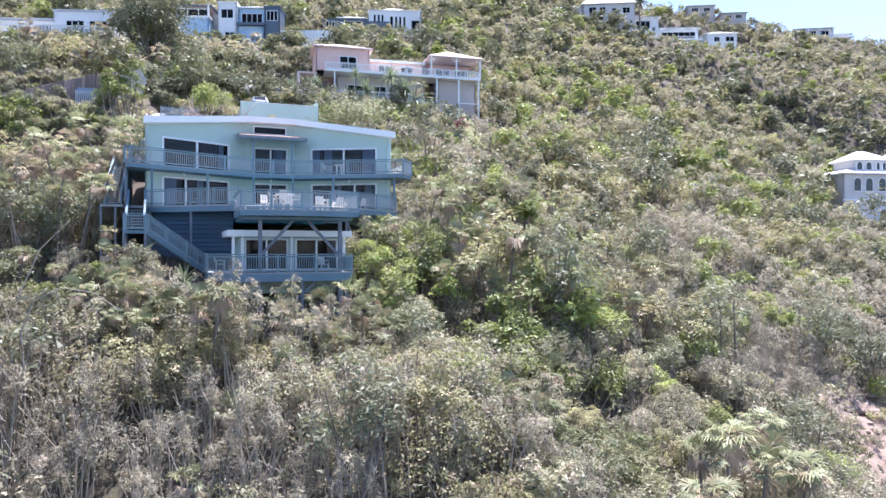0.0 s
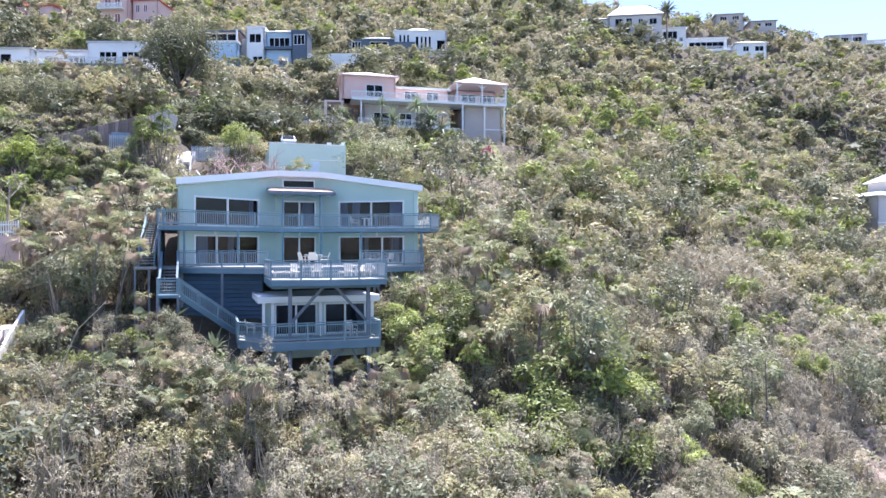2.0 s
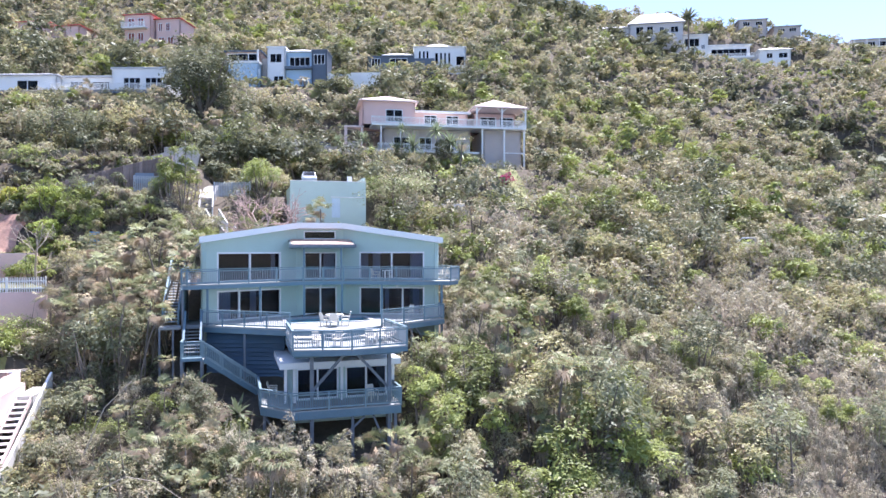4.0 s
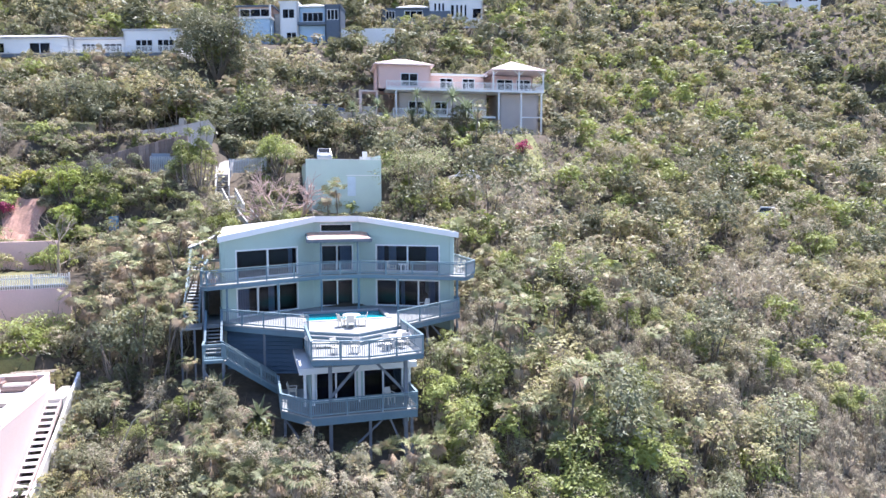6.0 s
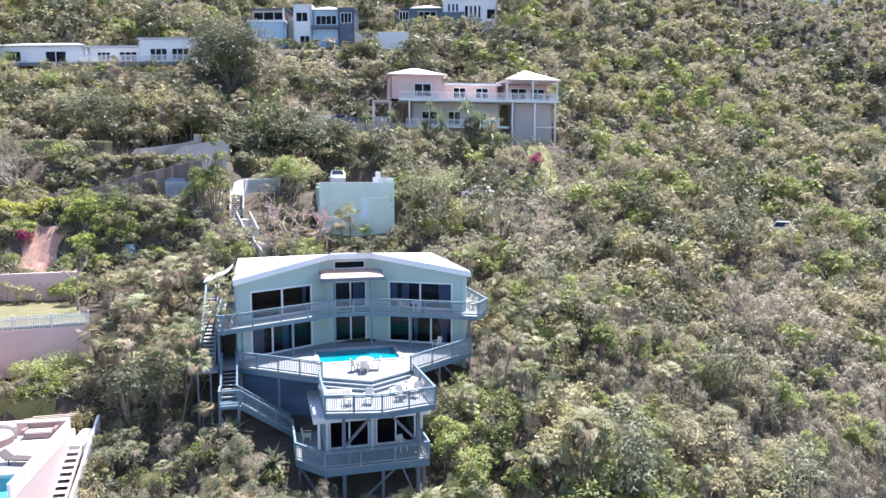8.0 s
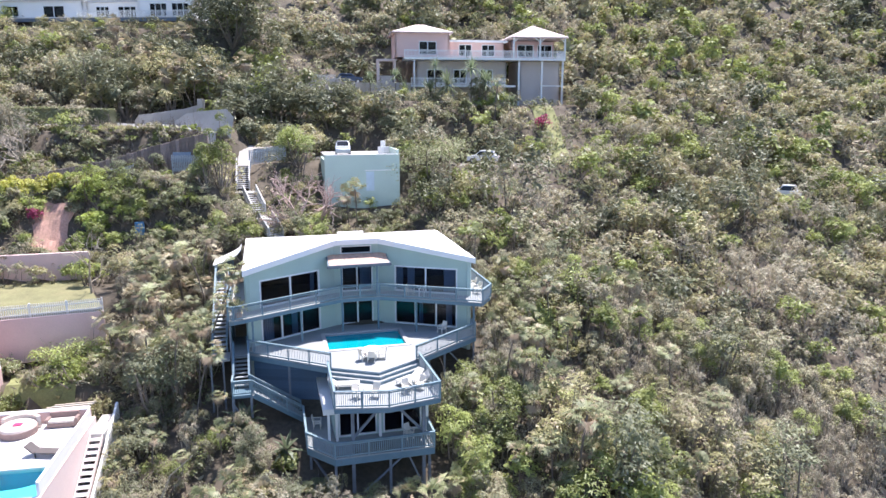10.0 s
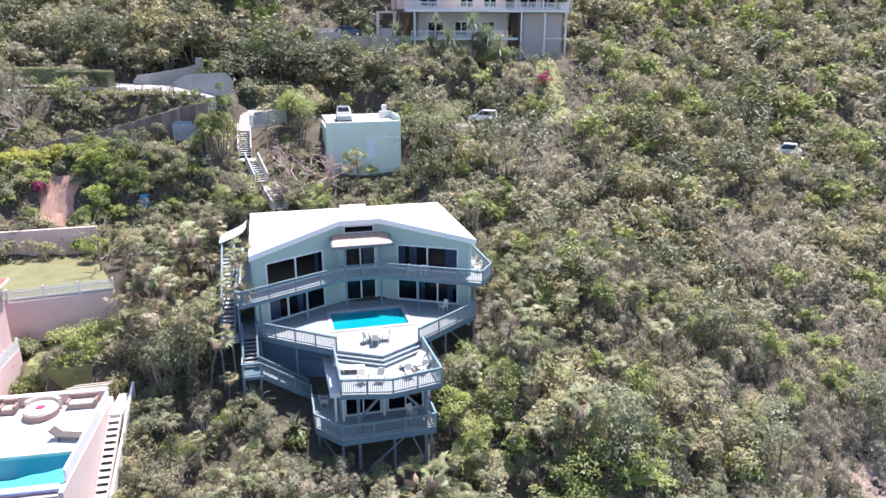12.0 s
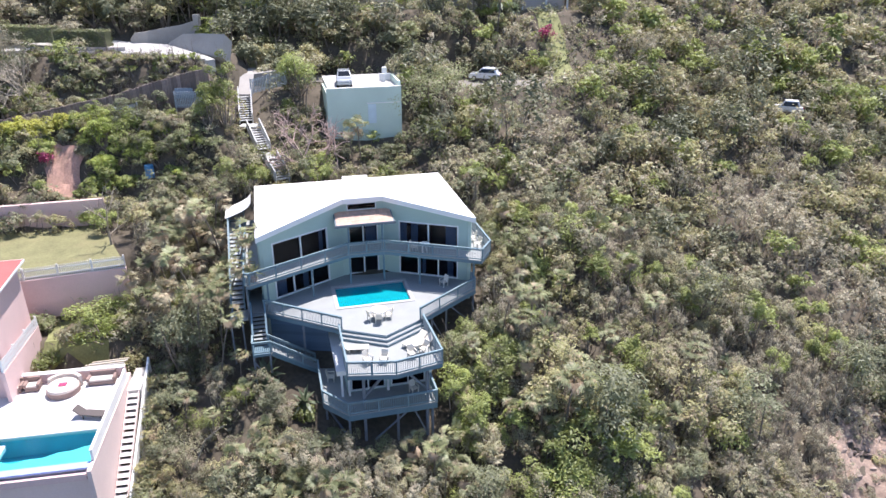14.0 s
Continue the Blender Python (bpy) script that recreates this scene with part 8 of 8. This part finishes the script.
for x, y, s, j in ((-16.4, 33.8, 0.9, 0), (-14.9, 32.2, 0.85, 1), (-13.6, 31.2, 0.8, 3), (-6.6, 36.2, 0.85, 0), (-4.2, 34.6, 0.85, 1), (-1.0, 45.6, 0.8, 4), (0.2, 44.4, 1.05, 2), (-2.4, 43.0, 0.6, 4), (1.2, 46.4, 1.1, 2), (0.8, 42.2, 1.0, 1), (2.2, 44.4, 1.0, 0), (-22.0, 42.0, 0.95, 4), (-22.6, 44.0, 1.05, 4), (-21.2, 39.6, 0.85, 4), (-22.4, 46.5, 1.1, 4), (-23.0, 41.0, 0.95, 4), (-24.6, 44.2, 1.0, 4), (-16.4, 65.8, 1.05, 1), (-24.5, 49.5, 1.0, 4), (-29.4, 46.6, 0.75, 2), (-17.4, 66.4, 1.0, 0), (-26.2, 52.0, 0.9, 4), (-28.0, 47.0, 1.0, 4)):
    plant("palm", x, y, s, rp, j)

for k in range(34):
    x, y = rp.uniform(-29.6, -20.8), rp.uniform(42.0, 53.0)
    if free_ground(np.array([x]), np.array([y]), 0.4)[0]:
        plant("pale_palm" if k % 3 else "palm", x, y, rp.uniform(0.75, 1.1) , rp, (0, 1, 3, 2)[k % 4] if x < -23.5 else k % 2)
for x, y, sc in ((-45.0, 83.4, 1.0), (-43.2, 84.6, 1.25), (-41.4, 84.0, 1.1), (-40.0, 85.2, 1.3), (-38.4, 85.0, 1.1), (-49.0, 88.0, 1.2), (-36.0, 88.6, 1.3), (-53.0, 90.0, 1.2), (-46.0, 93.0, 1.3), (-57.0, 94.5, 1.3)):
    plant("pale_palm", x, y, sc, rp, 1)
lone_tree("tree", "dense dark tree between the lawn and the house", -31.2, 52.4, 4.4, 1.9, 1900, 0.11, LEAF_DARK, clumps=18, base=0.15)
for k, (x, y) in enumerate(((-16.4, 35.0), (-14.6, 34.4), (-13.2, 32.6), (-11.4, 31.6), (-10.0, 33.4), (-8.4, 34.6), (-7.0, 31.4), (-5.0, 35.4), (-3.8, 37.6), (-1.6, 37.2), (-2.8, 35.0), (0.2, 39.4), (1.6, 41.6), (-0.6, 34.0), (2.6, 38.4), (4.4, 41.0), (-17.6, 33.0), (-3.2, 40.6))):
    plant("pale_palm" if k % 4 == 1 else "palm", x, y, rp.uniform(0.7, 0.95), rp, 3 if k % 4 == 1 else (0, 3, 0, 1)[k % 4])


def bare_tree(name, label, m, h, reach, n, mat, seed, r0=0.1):
    """A leafless tree with forking crooked limbs."""
    rr = np.random.RandomState(seed)
    bits = []

    def grow(p, d, length, rad, depth):
        q = p + d * length
        bits.append(stick(p, q, rad, rad * 0.7, 4))
        if depth == 0:
            return
        for _ in range(3 if depth > 1 else 2):
            nd = unit(d + rr.normal(size=3) * 0.55 + np.array([0, 0, 0.08]))
            grow(q - d * length * rr.uniform(0, 0.35), nd, length * rr.uniform(0.6, 0.85), rad * 0.58, depth - 1)

    for _ in range(n):
        d = unit(np.array([rr.normal() * reach, rr.normal() * reach, 1.0]))
        grow(np.array([0, 0, -0.4]), d, h * 0.42, r0, 4)
    ob = thing(name, m, label, "tree")
    share("branch_work", mesh_from("branch_work", merge(bits), mat), ob)
    return ob


PINKWOOD = material("pinkish dead wood", (0.46, 0.34, 0.30), 0.9, var=0.2, scale=4, fine=30, bump=0.4)
bare_tree("dead_tree", "leafless pinkish dead tree with tangled branches", pose(-20.6, 63.2, gz(-20.6, 63.2), 0, -12, 0), 5.8, 0.75, 4, PINKWOOD, 3, 0.2)
bare_tree("dead_tree", "leafless pinkish dead tree with tangled branches", pose(-23.2, 66.8, gz(-23.2, 66.8), -10, 12, 0), 4.6, 0.8, 3, PINKWOOD, 8, 0.17)
bare_tree("bare_tree", "pale bare tree on the garden slope", pose(-50.2, 64.8, gz(-50.2, 64.8), 0, -14, 0), 5.2, 0.45, 3, PALEBARK, 12, 0.12)
for x, y, h in ((-54.0, 68.2, 4.6), (-56.5, 66.8, 4.2), (-52.6, 66.4, 3.4)):
    lone_tree("dry_tree", "pinkish grey half-bare tree on the garden slope", x, y, h, 1.6, 1500, 0.08, LEAF_DRY, PALEBARK, clumps=18, base=0.25, flat=1.3, stems=3, r0=0.06, group="tall dry trees")
bare_tree("bare_tree", "tall pale bare tree beside the lawn", pose(-34.0, 49.0, 34.9), 4.6, 0.25, 1, PALEBARK, 21, 0.12)
bare_tree("bare_tree", "grey bare shrub among the scrub", pose(15.5, 49.5, gz(15.5, 49.5)), 2.6, 0.6, 3, PALEBARK, 30, 0.06)
bare_tree("bare_tree", "grey bare shrub among the scrub", pose(-1.5, 36.0, gz(-1.5, 36.0)), 2.4, 0.6, 3, PALEBARK, 33, 0.05)
cp = thing("coconut_palm", Matrix.Translation((68.2, 237.0, gz(68.2, 237.0))), "tall dark palm with drooping crown behind the ridge house", "palm")
share("crown", mesh_from("crown", merge([rosette(np.random.RandomState(5), 70, 4.6, 0.7, -0.5, 1.3, 19.5)]), LEAF_DARK), cp)
share("trunk", mesh_from("trunk", stick((0, 0, -0.5), (0, 0, 19.6), 0.3, 0.2, 8), BARK), cp)
# fallen pale trunk below the villa and a bowed bare stem at the left
for nm, lab, path_pts, rad, mat in (("fallen_trunk", "pale broken trunk leaning below the villa", [(-21.6, 90.8, 47.0), (-22.0, 91.2, 49.0), (-22.6, 91.6, 51.2)], 0.16, PALEBARK),
                               ("bowed_stem", "long pale bowed stem arching over the scrub", [(-16.2, 26.5, 24.5), (-16.3, 26.4, 26.8), (-15.8, 26.4, 28.0), (-14.8, 26.5, 28.5), (-13.6, 26.6, 28.3), (-12.6, 26.7, 27.6)], 0.035, PALEBARK),
                               ("leaning_stem", "long thin leaning bare stem below the house", [(-19.9, 31.9, 27.6), (-18.8, 31.9, 30.0), (-17.4, 31.8, 31.3)], 0.03, PALEBARK)):
    bm = bmesh.new()
    tube(bm, path_pts, [rad * (1 - 0.12 * i) for i in range(len(path_pts))], 6)
    me = mesh_of(nm, bm, mat)
    tagged(new(nm, me), lab, "trunk")
# rosette plants
for i, (x, y, L, w, n, th, lab) in enumerate(((-17.9, 39.9, 1.7, 0.40, 18, 1.2, "broad-leaved banana-like plant below the landing"), (-17.2, 39.2, 1.4, 0.34, 16, 0.8, "broad-leaved banana-like plant below the landing"), (-14.8, 38.9, 1.4, 0.22, 26, 0.5, "broad-leaved banana-like plant below the deck"),
                                         (-15.5, 98.5, 2.4, 0.20, 60, 0.6, "spiky rosette plant on a trunk below the villa"), (-13.4, 98.5, 2.7, 0.22, 60, 1.7, "spiky rosette plant on a trunk below the villa"), (-10.9, 98.5, 2.8, 0.22, 60, 2.7, "spiky rosette plant on a trunk below the villa"), (-17.0, 98.5, 1.9, 0.16, 60, 2.1, "spiky rosette plant on a trunk below the villa"), (-3.9, 98.5, 2.4, 0.20, 60, 2.7, "spiky rosette plant on a trunk below the villa"), (-18.3, 98.5, 1.7, 0.14, 60, 4.1, "spiky rosette plant on a trunk below the villa"), (-12.6, 98.5, 1.5, 0.12, 60, 5.2, "spiky rosette plant on a trunk below the villa"), (-1.9, 98.5, 1.6, 0.14, 60, 2.1, "spiky rosette plant on a trunk below the villa"), (-22.0, 98.5, 1.6, 0.14, 60, 3.7, "spiky rosette plant on a trunk below the villa"), (-7.5, 98.5, 2.2, 0.18, 60, 5.3, "spiky rosette plant on a trunk below the villa"), (-5.5, 98.5, 2.4, 0.20, 60, 3.9, "spiky rosette plant on a trunk below the villa"))):
    ob = thing("rosette_plant", Matrix.Translation((x, y, gz(x, y))), lab, "plant", "rosette plants")
    share("leaf_rosette", mesh_from("leaf_rosette", rosette(np.random.RandomState(60 + i), n, L, w, -0.6, 1.35, th), AGAVE_LEAF), ob)
    share("stem", mesh_from("stem", stick((0, 0, -0.3), (0, 0, th), 0.1, 0.08, 6), BARK), ob)
for i in range(16):
    x, y = rp.uniform(-2, 30), rp.uniform(31, 60)
    if not free_ground(np.array([x]), np.array([y]), 0.3)[0]:
        continue
    ob = thing("agave", Matrix.Translation((x, y, gz(x, y) + 0.9)), "pale grey green agave rosette on the slope", "plant", "agaves")
    share("leaf_rosette", mesh_from("leaf_rosette", rosette(np.random.RandomState(90 + i), 18, 0.9, 0.14, 0.05, 1.4, 0.0), AGAVE_LEAF), ob)
    share("stem", mesh_from("stem", stick((0, 0, -1.2), (0, 0, 0.05), 0.08, 0.08, 5), BARK), ob)


# bright garden shrubs up the bank beside the bare soil
for x, y, s in ((-38.7, 55.6, 0.6), (-38.4, 57.0, 0.65), (-38.9, 58.4, 0.7), (-38.5, 59.7, 0.65), (-39.3, 60.6, 0.6), (-38.0, 60.9, 0.55)):
    lone_tree("garden_shrub", "bright green leafy shrub beside bare earth", x, y, 3.6 * s, 1.8 * s, 800, 0.11, LEAF_LIME, clumps=11, base=0.1, cat="shrub", group="bank shrubs")
# clipped hedges by the drive
def hedge(x, y, turn, L, d, h, z, label):
    rr = np.random.RandomState(int(L * 10))
    n = int(L * (2 * h + d) * 55)
    face = rr.uniform(size=n) * (2 * h + d)
    u = rr.uniform(-L / 2, L / 2, n)
    j = rr.normal(size=(n, 3)) * 0.05
    cen = np.where((face < h)[:, None], np.stack([u, -d / 2 + 0 * u, face], 1), np.where((face < h + d)[:, None], np.stack([u, face - h - d / 2, h + 0 * u], 1), np.stack([u, d / 2 + 0 * u, face - h - d], 1))) + j
    out = np.where((face < h)[:, None], np.array([0, -1.0, 0]), np.where((face < h + d)[:, None], np.array([0, 0, 1.0]), np.array([0, 1.0, 0])))
    ob = thing("hedge", pose(x, y, z, 0, 0, turn), label, "hedge", "clipped hedges")
    share("foliage", mesh_from("foliage", leaves(rr, cen, out, 0.11, 0.6, 0.3, 0.5), LEAF_GREEN), ob)
    part("core", boxes((-L / 2 + 0.1, L / 2 - 0.1, -d / 2 + 0.12, d / 2 - 0.12, -0.3, h - 0.12)), LEAF_DARK, ob)


hedge(-50.5, 75.6, 2, 6.3, 1.5, 1.7, 47.6, "clipped box hedge beside the pale drive")
hedge(-58.5, 77.0, -3, 8.0, 1.4, 1.5, 48.0, "clipped box hedge beside the pale drive")
# eroded bank with bare rocks on the lower right slope
BANK = local_frame(30.3, 48.2, -29)
PALESOIL = material("pale pinkish eroded earth", (0.32, 0.235, 0.185), 0.95, var=0.35, scale=0.9, fine=6, bump=0.9, dirt=0.6, dirt_color=(0.21, 0.155, 0.12))
bm = bmesh.new()
grid = []
for i in range(27):
    grid.append([])
    for j in range(49):
        p = BANK @ Vector((-4.4 + i * 0.34, -9.4 + j * 0.39, 0))
        rut = 0.34 * noise.noise(Vector((p.x * 1.6, p.y * 0.7, 3))) + 0.42 * noise.noise(Vector((p.x * 0.55, p.y * 0.55, 0)))
        grid[-1].append(bm.verts.new((p.x, p.y, gz(p.x, p.y) + 0.14 + rut)))
for i in range(26):
    for j in range(48):
        u, v = -4.4 + i * 0.34, -9.4 + j * 0.39
        if (u / 3.9) ** 2 + (v / 9.2) ** 2 < 1 + 0.3 * noise.noise(Vector((u, v, 5))):
            bm.faces.new((grid[i][j], grid[i + 1][j], grid[i + 1][j + 1], grid[i][j + 1]))
bmesh.ops.delete(bm, geom=[v for v in bm.verts if not v.link_faces], context="VERTS")
tagged(new("eroded_bank", mesh_of("eroded_bank", bm, PALESOIL)), "eroded bank of pale pinkish earth", "soil", kind="structure")
for i in range(110):
    v0 = rp.uniform(-7.5, 8.5)
    p = BANK @ Vector(((rp.normal() * 0.9 - 1.6 + 0.12 * v0) if i < 70 else rp.normal() * 2.4, v0, 0))
    s = 0.12 + 0.42 * rp.uniform() ** 2.6
    bm = bmesh.new()
    bmesh.ops.create_icosphere(bm, subdivisions=2, radius=1.0)
    cuts = [(unit(rp.normal(size=3)), rp.uniform(0.45, 0.8)) for _ in range(9)]
    for v in bm.verts:
        c = np.array(v.co)
        for nrm, d in cuts:
            c = c - nrm * max(0.0, float(c @ nrm) - d)
        c = c * (1 + 0.18 * noise.noise(v.co * 2.3 + Vector((i * 3.1, 0, 0))))
        v.co = Vector((c[0] * 1.9, c[1] * 0.9, c[2] * 0.6)) * s
    rk = new("rock", mesh_of("rock", bm, ROCK))
    rk.matrix_basis = pose(p.x, p.y, gz(p.x, p.y) + 0.16 + 0.15 * s, rp.uniform(-30, 30), rp.uniform(-30, 30), rp.uniform(20, 90))
    tagged(rk, "weathered brown rock on the bare slope", "rock", "slope rocks")

for i in range(46):
    p = BANK @ Vector((rp.normal() * 1.9, rp.uniform(-8, 8), 0))
    h = rp.uniform(0.4, 1.2)
    lone_tree("dry_shrub", "low dry bush on the eroded bank", p.x, p.y, h, h * 0.8, 260, 0.085, (LEAF_DRY, LEAF_OLIVE, LEAF_DRY, LEAF_GOLD)[i % 4], PALEBARK, clumps=8, base=0.1, cat="shrub", r0=0.025, group="dry bank shrubs")

# small palm in a pot on the balcony corner
pp = thing("potted_palm", HM @ pose(-8.75, 4.55, Z_UP), "small potted palm on the balcony corner", "plant")
bm = bmesh.new()
disc(bm, 0, 0, 0, 0.4, 0.16, 0.22, 18)
part("pot", bm, TERRA, pp)
share("fronds", mesh_from("fronds", rosette(np.random.RandomState(7), 26, 0.95, 0.11, -0.2, 1.35, 0.75), PALM_LEAF), pp)
share("stem", mesh_from("stem", stick((0, 0, 0.3), (0, 0, 0.8), 0.04, 0.035, 6), BARK), pp)
